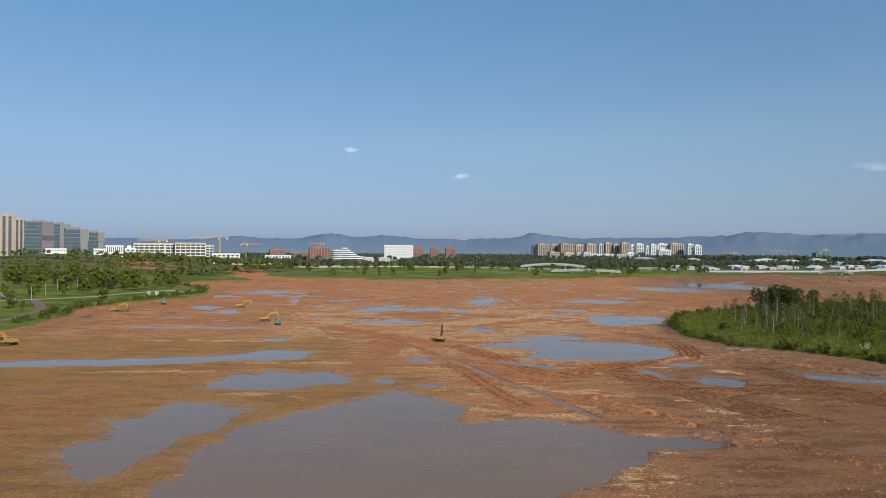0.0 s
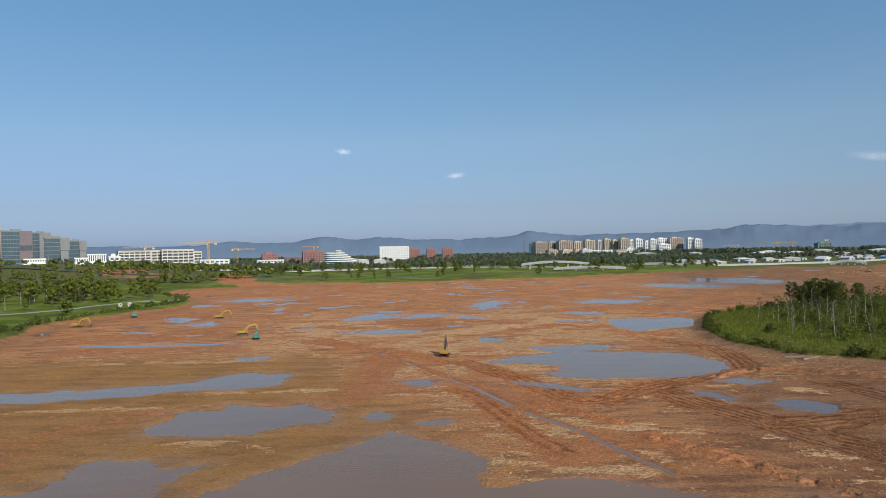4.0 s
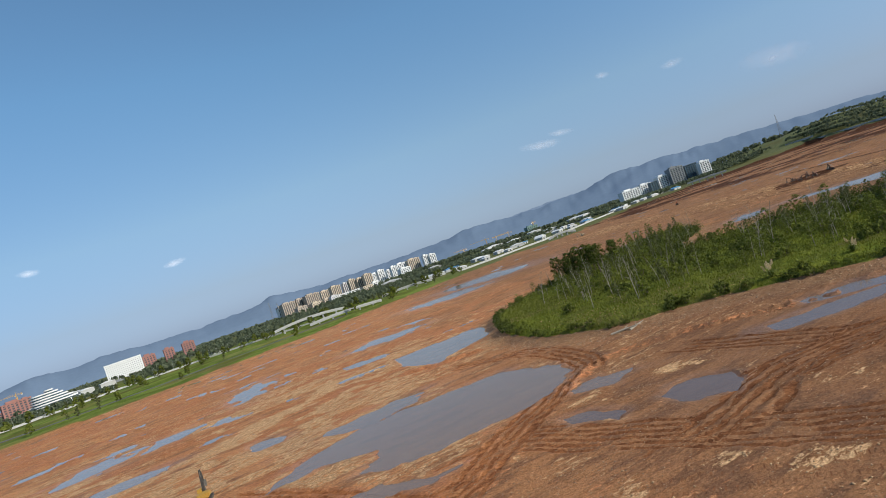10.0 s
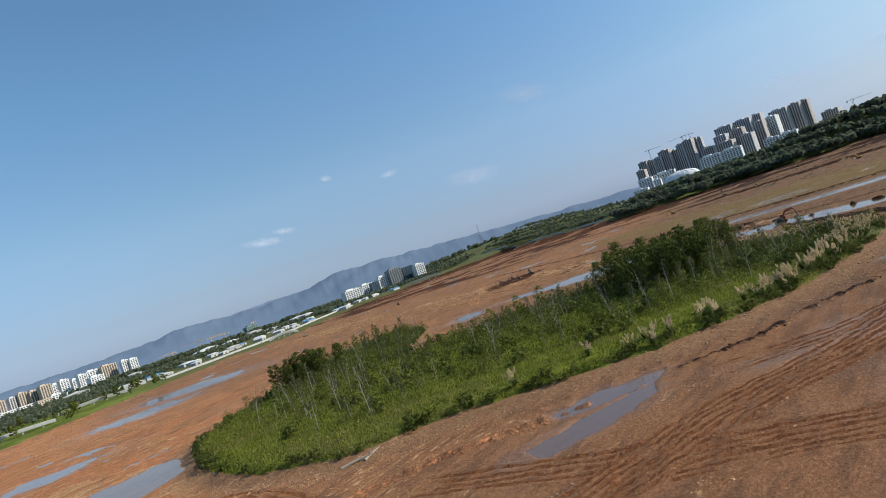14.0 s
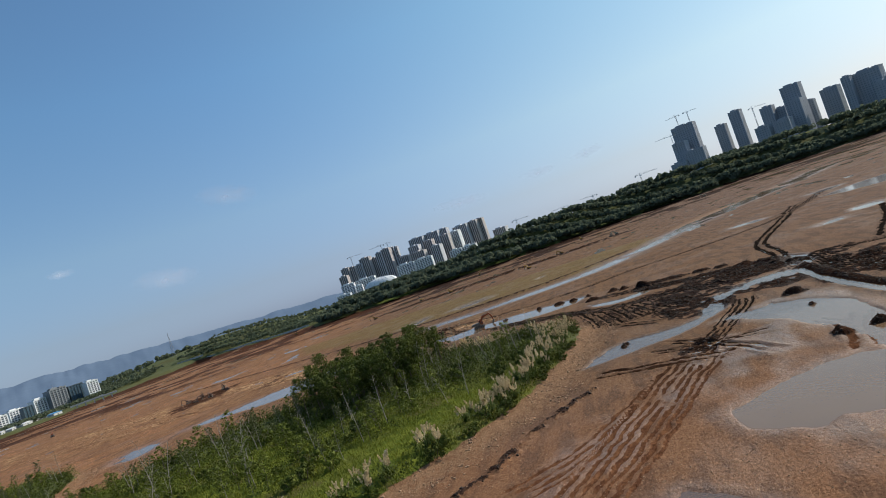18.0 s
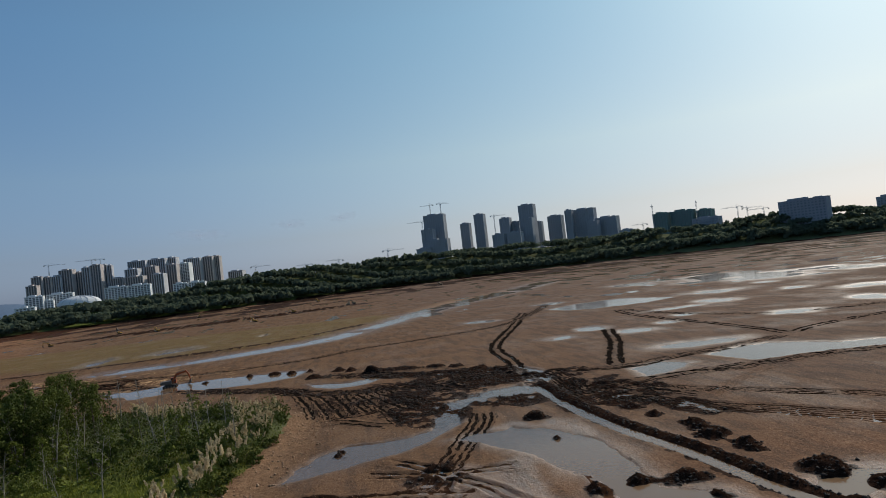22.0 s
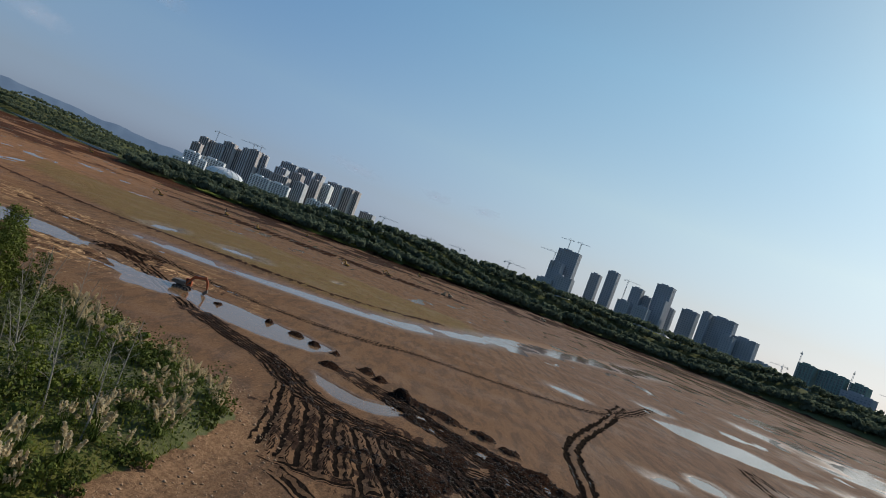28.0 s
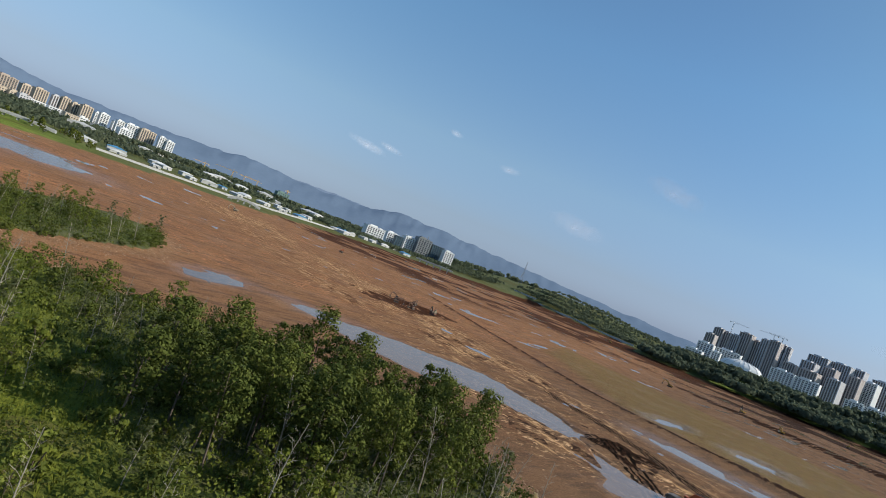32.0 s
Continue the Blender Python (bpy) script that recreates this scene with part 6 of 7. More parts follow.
def tree_kind(name, h, trunk_h, reach, leaves, leaf_size, lobes, leaf, bark, limbs=7, lean=0.25, r0=0.16):
    """One tree of a kind: trunk with limbs, and a crown of leaf sprays."""
    ob = thing(name, "", "tree")
    bm = bmesh.new()
    bend = [rng.uniform(-lean, lean) for _ in range(4)]
    pts = [(bend[0] * t * t * h * 0.3, bend[1] * t * t * h * 0.3, t * h * 0.93) for t in (0, 0.25, 0.5, 0.75, 1)]
    tube(bm, pts, [r0, r0 * 0.8, r0 * 0.6, r0 * 0.35, 0.03], 6)
    for k in range(limbs):
        f = trunk_h / h + (0.95 - trunk_h / h) * (k + 0.3) / limbs
        base = Vector((bend[0] * f * f * h * 0.3, bend[1] * f * f * h * 0.3, f * h * 0.93))
        a, L = k * 2.4 + rng.uniform(-0.5, 0.5), reach * (1.1 - 0.6 * f) * rng.uniform(0.7, 1.1)
        d = Vector((math.cos(a), math.sin(a), rng.uniform(0.5, 1.1)))
        tip = base + d * L * 0.8
        tube(bm, [base, base + d * L * 0.4 + Vector((0, 0, 0.1)), tip], [r0 * 0.42 * (1.1 - f), r0 * 0.28 * (1.1 - f), 0.012], 4)
        for j in range(2):
            e = Vector((math.cos(a + 0.9 - 1.8 * j), math.sin(a + 0.9 - 1.8 * j), 0.7)) * L * 0.4
            q = base + d * L * (0.4 + 0.15 * j)
            tube(bm, [q, q + e], [r0 * 0.16, 0.01], 3, False)
    part("trunk", bm, bark, ob)
    if leaves:
        co, quads = leaf_quads(crown_points(leaves, lobes, trunk_h, h, reach), leaf_size)
        part_of("crown", quad_mesh("crown", co, quads), leaf, ob)
    return ob


def shrub_kind(name, h, reach, leaves, leaf_size, leaf, lobes=7):
    ob = thing(name, "", "shrub")
    bm = bmesh.new()
    for k in range(6):
        a = k * 1.05
        tube(bm, [(0.1 * math.cos(a), 0.1 * math.sin(a), -0.2), (reach * 0.5 * math.cos(a), reach * 0.5 * math.sin(a), h * 0.7)], [0.04, 0.012], 4, False)
    part("stem", bm, BARK, ob)
    co, quads = leaf_quads(crown_points(leaves, lobes, 0.15 * h, h * 0.85, reach), leaf_size)
    co[:, 2] = np.maximum(co[:, 2], -0.1)
    part_of("leaves", quad_mesh("leaves", co, quads), leaf, ob)
    return ob


def pampas_kind(plumes):
    """A tussock of arching blades with upright cream plumes."""
    ob = thing("pampas_grass", "", "grass clump")
    co, faces = [], []
    for k in range(110):
        a, L, up = rng.uniform(0, math.tau), rng.uniform(0.9, 1.7), rng.uniform(0.8, 1.9)
        w = 0.05
        d, s = np.array([math.cos(a), math.sin(a)]), np.array([-math.sin(a), math.cos(a)]) * w
        for (r0, z0, r1, z1, w0, w1) in ((0.1, 0, 0.4 * L, up * 0.85, 1, 0.8), (0.4 * L, up * 0.85, L, up * 0.7, 0.8, 0.2)):
            i = len(co)
            co += [(*(d * r0 - s * w0), z0), (*(d * r0 + s * w0), z0), (*(d * r1 + s * w1), z1), (*(d * r1 - s * w1), z1)]
            faces.append((i, i + 1, i + 2, i + 3))
    part_of("tussock", quad_mesh("tussock", co, faces), LEAF["reed"], ob)
    for k in range(plumes):
        a, r, h = rng.uniform(0, math.tau), rng.uniform(0.1, 1.1), rng.uniform(1.4, 2.5)
        base = np.array([r * math.cos(a), r * math.sin(a), h])
        lean_ = np.array([0.45 * math.cos(a), 0.45 * math.sin(a), 0.9])
        t = rng.uniform(0, 1, 64)
        c = base + lean_ * t[:, None] * 1.05 + rng.normal(size=(64, 3)) * (0.11 * (1.1 - t))[:, None]
        c2, q = leaf_quads(c, 0.29, 0.4, 2.0)
        stalk = np.array([[-0.02, 0, 0.2], [0.02, 0, 0.2], [*(base[:2] + 0.02), h + 0.1], [*(base[:2] - 0.02), h + 0.1]])
        part_of("plume", quad_mesh("plume", np.concatenate([c2, stalk]), np.concatenate([q, [np.arange(4) + len(c2)]])), LEAF["plume"], ob, "cream feathery plume")
    return ob


def spread(kinds, spots, group, labels, sizes=(0.75, 1.2), sink=0.15, tilt=3):
    """Copies of the kinds over the spots, each turned and sized a little otherwise; the first models move away to the first spots."""
    r = random.Random(len(spots))
    for k, (x, y) in enumerate(spots):
        kind = r.randrange(len(kinds))
        s = r.uniform(*sizes)
        m = pose(x, y, height(x, y) - sink, r.uniform(-tilt, tilt), r.uniform(-tilt, tilt), r.uniform(0, 360))
        ob = copy_thing(kinds[kind], m)
        ob.scale = (s * r.uniform(0.9, 1.1), s * r.uniform(0.9, 1.1), s)
        tagged(ob, labels[kind], group=group)


def remove(models):
    for ob in models:
        for o in (*ob.children_recursive, ob):
            bpy.data.objects.remove(o)


def scatter(n, lo, hi, test, seed, gap):
    """Spots in a rectangle that pass a test and keep a gap."""
    r, out, cells = random.Random(seed), [], {}
    for _ in range(n * 30):
        if len(out) >= n:
            break
        x, y = r.uniform(lo[0], hi[0]), r.uniform(lo[1], hi[1])
        c = (int(x // gap), int(y // gap))
        if any(math.hypot(x - p, y - q) < gap for i in (-1, 0, 1) for j in (-1, 0, 1) for p, q in cells.get((c[0] + i, c[1] + j), ())):
            continue
        if test(x, y, r):
            out.append((x, y))
            cells.setdefault(c, []).append((x, y))
    return out


def isle_at(x, y):
    return sample(ISLE, x, y)


def near_edge(x, y):
    """Distance from the island's south-western edge."""
    line = [(96, 272), (85, 240), (84, 215), (90, 196), (104, 184), (117, 167), (130, 150), (146, 140), (160, 132), (182, 126), (205, 121), (222, 121), (230, 128), (236, 140), (244, 153)]
    return min(math.hypot(x - px, y - py) for (x0, y0), (x1, y1) in zip(line, line[1:]) for px, py in ((x0 + (x1 - x0) * t, y0 + (y1 - y0) * t) for t in (0, 0.25, 0.5, 0.75, 1)))


def grove(x, y):
    """How far a place belongs to the tall dark grove, or to the clump at the far tip."""
    a = math.exp(-(((x - 217) / 30) ** 2 + ((y - 181) / 23) ** 2))
    b = math.exp(-(((x - 158) / 16) ** 2 + ((y - 296) / 14) ** 2))
    return max(a, b)


def tip(x, y):
    """The overgrown eastern end of the island."""
    return smooth(176, 196, x) * smooth(192, 168, y)


dark_trees = [tree_kind("tree", 11.5, 4.5, 3.0, 2100, 0.36, 26, LEAF["dark"], BARK), tree_kind("tree", 10.5, 4.0, 2.7, 1900, 0.36, 24, LEAF["dark"], BARK), tree_kind("tree", 12.5, 5.0, 2.8, 2100, 0.36, 28, LEAF["mid"], BARK)]
lank_trees = [tree_kind("tree", 8.0, 2.6, 1.7, 620, 0.30, 18, LEAF["mid"], PALE_BARK, r0=0.09), tree_kind("tree", 7.0, 2.0, 1.5, 430, 0.30, 16, LEAF["olive"], PALE_BARK, r0=0.08), tree_kind("tree", 6.5, 1.4, 1.8, 800, 0.30, 18, LEAF["bright"], BARK, r0=0.08)]
bare_trees = [tree_kind("bare_tree", 9.0, 2.5, 1.6, 0, 0, 0, None, PALE_BARK, 14, 0.5, 0.09), tree_kind("bare_tree", 8.0, 2.0, 1.3, 0, 0, 0, None, PALE_BARK, 11, 0.8, 0.08)]
shrubs = [shrub_kind("shrub", 2.2, 1.5, 400, 0.34, LEAF["dark"]), shrub_kind("shrub", 1.8, 1.4, 380, 0.32, LEAF["mid"]), shrub_kind("shrub", 2.6, 1.5, 430, 0.36, LEAF["bright"])]
bushes = [shrub_kind("low_bush", 2.2, 1.6, 330, 0.36, LEAF["dark"]), shrub_kind("low_bush", 1.8, 1.5, 300, 0.34, LEAF["mid"])]
pampas = [pampas_kind(7), pampas_kind(9), pampas_kind(5)]

lo, hi = (82, 118), (256, 332)
spread(dark_trees, scatter(95, lo, hi, lambda x, y, r: isle_at(x, y) > 3 and grove(x, y) > 0.42 and r.random() < grove(x, y) * 1.3 - 0.2, 11, 2.9), "trees of the dark grove on the island", ["tall dark-green tree with an open ragged crown", "dark-green tree leaning in the grove", "tall green tree with a broken crown"], (0.8, 1.15))
spread(lank_trees, scatter(180, lo, hi, lambda x, y, r: isle_at(x, y) > 4 and near_edge(x, y) > 20 + 5 * smooth(195, 175, x) - 9 * tip(x, y) and r.random() < (0.75 - grove(x, y) * 0.4) * (1 + 0.5 * tip(x, y)) * (1 - 0.5 * smooth(185, 200, x) * smooth(142, 136, y)), 12, 2.7), "young lanky trees on the island", ["thin young tree with a pale trunk", "thin tree with sparse olive leaves", "bushy bright-green young tree"], (0.6, 1.2), tilt=6)
spread(bare_trees, scatter(104, lo, hi, lambda x, y, r: isle_at(x, y) > 4 and near_edge(x, y) > 5 + 12 * smooth(200, 170, x) and r.random() < 0.28 + 0.72 * tip(x, y), 13, 2.8), "bare trees on the island", ["leafless pale grey tree with thin limbs", "leaning dead pale tree with bare twigs"], (0.8, 1.4), tilt=9)
spread(shrubs, scatter(235, lo, hi, lambda x, y, r: isle_at(x, y) > 3.5 and near_edge(x, y) > 17 - 11 * tip(x, y) and r.random() < 0.10 + 0.9 * max(tip(x, y), min(1, grove(x, y) * 1.2), 0.35 * smooth(22, 34, near_edge(x, y))), 14, 2.3), "shrubs under the trees", ["dark-green round shrub in the undergrowth", "green leafy shrub in the undergrowth", "bright-green leafy shrub in the grass"], (0.7, 1.7))
spread(bushes, scatter(130, lo, hi, lambda x, y, r: 0.2 < isle_at(x, y) < 3.2, 15, 1.7), "low bushes along the island edge", ["dark-green low bush on the bank", "green low bush on the bank"], (0.7, 1.3))
spread(pampas, scatter(138, lo, hi, lambda x, y, r: 2.2 < isle_at(x, y) < 11 and near_edge(x, y) < 12 and x > 112 and r.random() < (0.55 + 2.2 * smooth(150, 208, x)) * smooth(13, 5, near_edge(x, y)) * (0.3 + smooth(0.4, 0.55, fbm(np.float64(x / 7), np.float64(y / 7), 89, 2))), 16, 1.2), "pampas grass along the bank", ["clump of pampas grass with cream plumes"] * 3, (0.7, 1.25))
remove(dark_trees + bare_trees)


def island_grass():
    n = 80000
    x, y = rng.uniform(80, 258, n * 3), rng.uniform(114, 336, n * 3)
    i, j = np.clip(np.searchsorted(XS, x), 0, len(XS) - 1), np.clip(np.searchsorted(YS, y), 0, len(YS) - 1)
    ok = (ISLE[j, i] > 0.8) & (rng.uniform(0, 1, len(x)) < smooth(215, 190, x) + 0.25)
    x, y, z = x[ok][:n], y[ok][:n], Z[j, i][ok][:n]
    k = len(x)
    a, h = rng.uniform(0, math.tau, k), rng.uniform(0.15, 0.7, k) * (0.5 + fbm(x / 3, y / 3, 83, 2))
    w, lean_ = rng.uniform(0.04, 0.11, k), rng.uniform(-0.4, 0.4, (k, 2))
    co = np.zeros((k, 4, 3))
    co[:, 0] = np.stack([x - w * np.cos(a), y - w * np.sin(a), z - 0.1], 1)
    co[:, 1] = np.stack([x + w * np.cos(a), y + w * np.sin(a), z - 0.1], 1)
    co[:, 2] = np.stack([x + lean_[:, 0] + 0.6 * w * np.cos(a), y + lean_[:, 1] + 0.6 * w * np.sin(a), z + h], 1)
    co[:, 3] = np.stack([x + lean_[:, 0] - 0.6 * w * np.cos(a), y + lean_[:, 1] - 0.6 * w * np.sin(a), z + h * 0.9], 1)
    ob = part_of("grass", quad_mesh("grass", co.reshape(-1, 3), np.arange(4 * k).reshape(k, 4)), LEAF["grass"])
    tagged(ob, "lush green grass and weeds covering the island", "grass", kind="stuff")


def undergrowth():
    """Weeds and brambles between the trees: leaf sprays heaped in low billows."""
    n = 400000
    x, y = rng.uniform(84, 256, n), rng.uniform(116, 336, n)
    i, j = np.clip(np.searchsorted(XS, x), 0, len(XS) - 1), np.clip(np.searchsorted(YS, y), 0, len(YS) - 1)
    edge = from_line(x, y, [(96, 272), (85, 240), (84, 215), (90, 196), (104, 184), (117, 167), (130, 150), (146, 140), (160, 132), (182, 126), (205, 121), (222, 121), (230, 128), (236, 140), (244, 153)])[0]
    thick = fbm(x / 4.2, y / 4.2, 85, 3)
    rim = smooth(0.2, 0.9, ISLE[j, i]) * smooth(4.2, 2.4, ISLE[j, i])
    much = np.maximum(smooth(17, 30, edge + 20 * smooth(170, 205, x)) * smooth(0.34 - 0.1 * smooth(180, 200, x), 0.52 - 0.1 * smooth(180, 200, x), thick), rim)
    ok = (ISLE[j, i] > 0.2) & (rng.uniform(0, 1, n) < much * (0.85 - 0.52 * smooth(180, 150, x) * (1 - rim)))
    x, y, z, thick, rim = x[ok], y[ok], Z[j, i][ok], thick[ok], rim[ok]
    top = 0.15 + 8.5 * np.clip(thick - 0.40, 0, 0.4) + 0.7 * rim + (0.6 + 0.9 * smooth(150, 136, y)) * smooth(185, 205, x)
    slope = [(fbm((x + u) / 4.2, (y + v) / 4.2, 85, 3) - fbm((x - u) / 4.2, (y - v) / 4.2, 85, 3)) * 8.5 for u, v in ((0.5, 0), (0, 0.5))]
    up = np.stack([-slope[0], -slope[1], np.full(len(x), 0.9)], 1)
    c = np.concatenate([np.stack([x, y, z + top * rng.uniform(0.1, 1.0, len(x)) ** 0.45], 1), up / np.linalg.norm(up, axis=1)[:, None]], 1)
    # leaf mix skewed darker towards the eastern tip, imitating its shaded side
    hue = fbm(x / 9, y / 9, 86, 2) - 0.12 * rim - 0.13 * smooth(180, 205, x) + rng.normal(size=len(x)) * 0.05
    for leaf, pick, say in (("bright", hue > 0.60, "bright green weeds between the shrubs"), ("mid", (hue > 0.46) & (hue <= 0.60), "green weeds and brambles under the trees"), ("dark", hue <= 0.46, "dark-green brambles under the trees")):
        co, q = leaf_quads(c[pick], 0.36, 0.5, 0.5)
        tagged(part_of("undergrowth", quad_mesh("undergrowth", co, q), LEAF[leaf]), say, "undergrowth", kind="stuff")


island_grass()
undergrowth()


# ---- woods beyond the basin ----
def wood(name, spots, label, leaf, size=(7, 13), quads=18):
    """Tree crowns too far off to tell apart, joined into one."""
    spots = [s for s in spots if sample(SHORE, *s) < -4]
    x, y = np.array([s[0] for s in spots]), np.array([s[1] for s in spots])
    i, j = np.clip(np.searchsorted(XS, x), 0, len(XS) - 1), np.clip(np.searchsorted(YS, y), 0, len(YS) - 1)
    z, h = Z[j, i], rng.uniform(*size, len(x))
    n = len(x) * quads
    d = rng.normal(size=(len(x), quads, 3))
    d[..., 2] = np.abs(d[..., 2]) - 0.35
    d /= np.linalg.norm(d, axis=2)[..., None]
    r = h * rng.uniform(0.26, 0.40, len(x))
    size_ = np.stack([r, r, h * 0.40], 1)[:, None]
    c = (np.stack([x, y, z + h * 0.58], 1)[:, None] + d * size_ * rng.uniform(0.75, 1.0, (len(x), quads, 1))).reshape(-1, 3)
    # each spray lies on its crown and faces outwards
    out = (d / size_).reshape(-1, 3) + rng.normal(size=(n, 3)) * 0.08 / np.repeat(r, quads)[:, None] * 4
    out /= np.linalg.norm(out, axis=1)[:, None]
    a = np.cross(out, rng.normal(size=(n, 3)))
    a /= np.linalg.norm(a, axis=1)[:, None]
    b = np.cross(out, a)
    half = (np.repeat(r, quads) * rng.uniform(0.36, 0.72, n))[:, None]
    co = np.stack([c - a * half - b * half * 0.5, c + a * half * 0.4 - b * half, c + a * half + b * half * 0.4, c - a * half * 0.5 + b * half], 1).reshape(-1, 3)
    q = np.arange(4 * n).reshape(n, 4)
    ob = part_of(name, quad_mesh(name, co, q), leaf)
    tagged(ob, label, "wood", kind="stuff")


def along(line, n, wide, seed, off=0.0):
    """Spots in a belt on the far side of a line."""
    r, out = random.Random(seed), []
    lens = [math.hypot(b[0] - a[0], b[1] - a[1]) for a, b in zip(line, line[1:])]
    for _ in range(n):
        u = r.uniform(0, sum(lens))
        k = 0
        while u > lens[k]:
            u -= lens[k]
            k += 1
        (x0, y0), (x1, y1) = line[k], line[k + 1]
        t, s = u / lens[k], off + r.random() ** 1.6 * wide
        out.append((x0 + (x1 - x0) * t - (y1 - y0) / lens[k] * s, y0 + (y1 - y0) * t + (x1 - x0) / lens[k] * s))
    return out


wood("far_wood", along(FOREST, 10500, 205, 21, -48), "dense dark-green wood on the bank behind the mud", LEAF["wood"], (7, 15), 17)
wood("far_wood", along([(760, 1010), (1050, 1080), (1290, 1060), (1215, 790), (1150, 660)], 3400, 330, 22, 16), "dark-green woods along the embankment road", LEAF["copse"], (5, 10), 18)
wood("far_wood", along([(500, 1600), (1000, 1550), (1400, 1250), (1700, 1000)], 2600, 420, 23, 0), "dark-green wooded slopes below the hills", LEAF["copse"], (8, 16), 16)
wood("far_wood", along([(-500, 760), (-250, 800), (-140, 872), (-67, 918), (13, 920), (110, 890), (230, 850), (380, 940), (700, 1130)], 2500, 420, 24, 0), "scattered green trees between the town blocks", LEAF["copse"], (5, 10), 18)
wood("far_wood", along([(-600, 560), (-420, 600), (-310, 630), (-235, 690)], 330, 190, 25, 0), "green trees and scrub on the park hill", LEAF["mid"], (3, 7), 22)
wood("far_wood", along([(-345, 700), (-240, 712), (-150, 770)], 120, 60, 26, 0), "clump of dark-green trees behind the park road", LEAF["mid"], (4, 9), 26)
wood("far_wood", along([(-235, 560), (-205, 610), (-165, 668)], 46, 40, 27, 4), "dark-green trees beside the red haul road", LEAF["mid"], (5, 8), 26)
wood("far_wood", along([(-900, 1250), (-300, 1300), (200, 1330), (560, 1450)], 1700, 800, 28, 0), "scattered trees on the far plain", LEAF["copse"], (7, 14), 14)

park_trees = [tree_kind("park_tree", 10, 2.4, 3.6, 620, 1.05, 11, LEAF["mid"], BARK, 5), tree_kind("park_tree", 9, 2.0, 3.2, 520, 1.0, 10, LEAF["bright"], BARK, 5), tree_kind("park_tree", 8, 2.0, 2.2, 340, 0.85, 8, LEAF["olive"], BARK, 5)]
PARK_SAY = ["dark-green park tree on the lawn", "green park tree on the lawn", "slim olive-green park tree"]
belt = [p for p in along([(-172, 420), (-186, 395), (-212, 378), (-255, 400), (-300, 442), (-350, 510)][::-1], 96, 75, 31, 0) if sample(SHORE, *p) < -9]
spread(park_trees, belt, "park trees by the lake", PARK_SAY, (0.8, 1.35))
spread(park_trees, scatter(16, (-300, 250), (-168, 372), lambda x, y, r: sample(SHORE, x, y) < -12, 33, 12), "park trees by the lake", PARK_SAY, (0.6, 0.9))
spread(park_trees, scatter(110, (-190, 615), (330, 880), lambda x, y, r: sample(SHORE, x, y) < -8 and r.random() < 0.25 + smooth(700, 830, y), 32, 7), "trees on the far lawn", PARK_SAY, (0.65, 1.25))
hedge = []
for (x0, y0), (x1, y1) in zip(BASIN[2:12], BASIN[3:13]):
    for k in range(5):
        hedge.append((x0 + (x1 - x0) * (k + rng.uniform(0, 0.8)) / 5 - rng.uniform(4, 9), y0 + (y1 - y0) * (k + 0.4) / 5))
spread(bushes, hedge, "bushes along the park shore", ["dark-green round bush at the water edge", "green bush at the water edge"], (0.8, 1.7))
remove(park_trees + lank_trees + shrubs + bushes + pampas)


# ---- machines on the mud ----
RUBBER = material("dark_track_steel", (0.045, 0.038, 0.033), 0.8, 0.3, 2.0)
CABGLASS = material("cab_window_glass", (0.04, 0.05, 0.06), 0.1, 0.2, 1.0, spec=0.7)
COLOURS = {
    "yellow": material("yellow_machine_paint", (0.40, 0.23, 0.045), 0.5, 0.15, 1.0),
    "orange": material("orange_machine_paint", (0.34, 0.085, 0.03), 0.45, 0.15, 1.0),
    "rust": material("rusty_brown_machine_paint", (0.16, 0.09, 0.06), 0.7, 0.25, 1.0),
    "teal": material("teal_machine_paint", (0.06, 0.23, 0.21), 0.45, 0.15, 1.0),
    "buff": material("buff_machine_paint", (0.34, 0.28, 0.18), 0.5, 0.15, 1.0),
}
STEEL = material("worn_bucket_steel", (0.16, 0.14, 0.12), 0.6, 0.25, 2.0, metal=0.5)


def beam(path, widths, half):
    """A bent plate girder along a path in x and z."""
    up, down = [], []
    for i, (x, z) in enumerate(path):
        x0, z0 = path[max(i - 1, 0)]
        x1, z1 = path[min(i + 1, len(path) - 1)]
        L = math.hypot(x1 - x0, z1 - z0)
        nx, nz = -(z1 - z0) / L, (x1 - x0) / L
        up.append((x + nx * widths[i], z + nz * widths[i]))
        down.append((x - nx * widths[i], z - nz * widths[i]))
    return extrude_outline(bmesh.new(), up + down[::-1], -half, half)


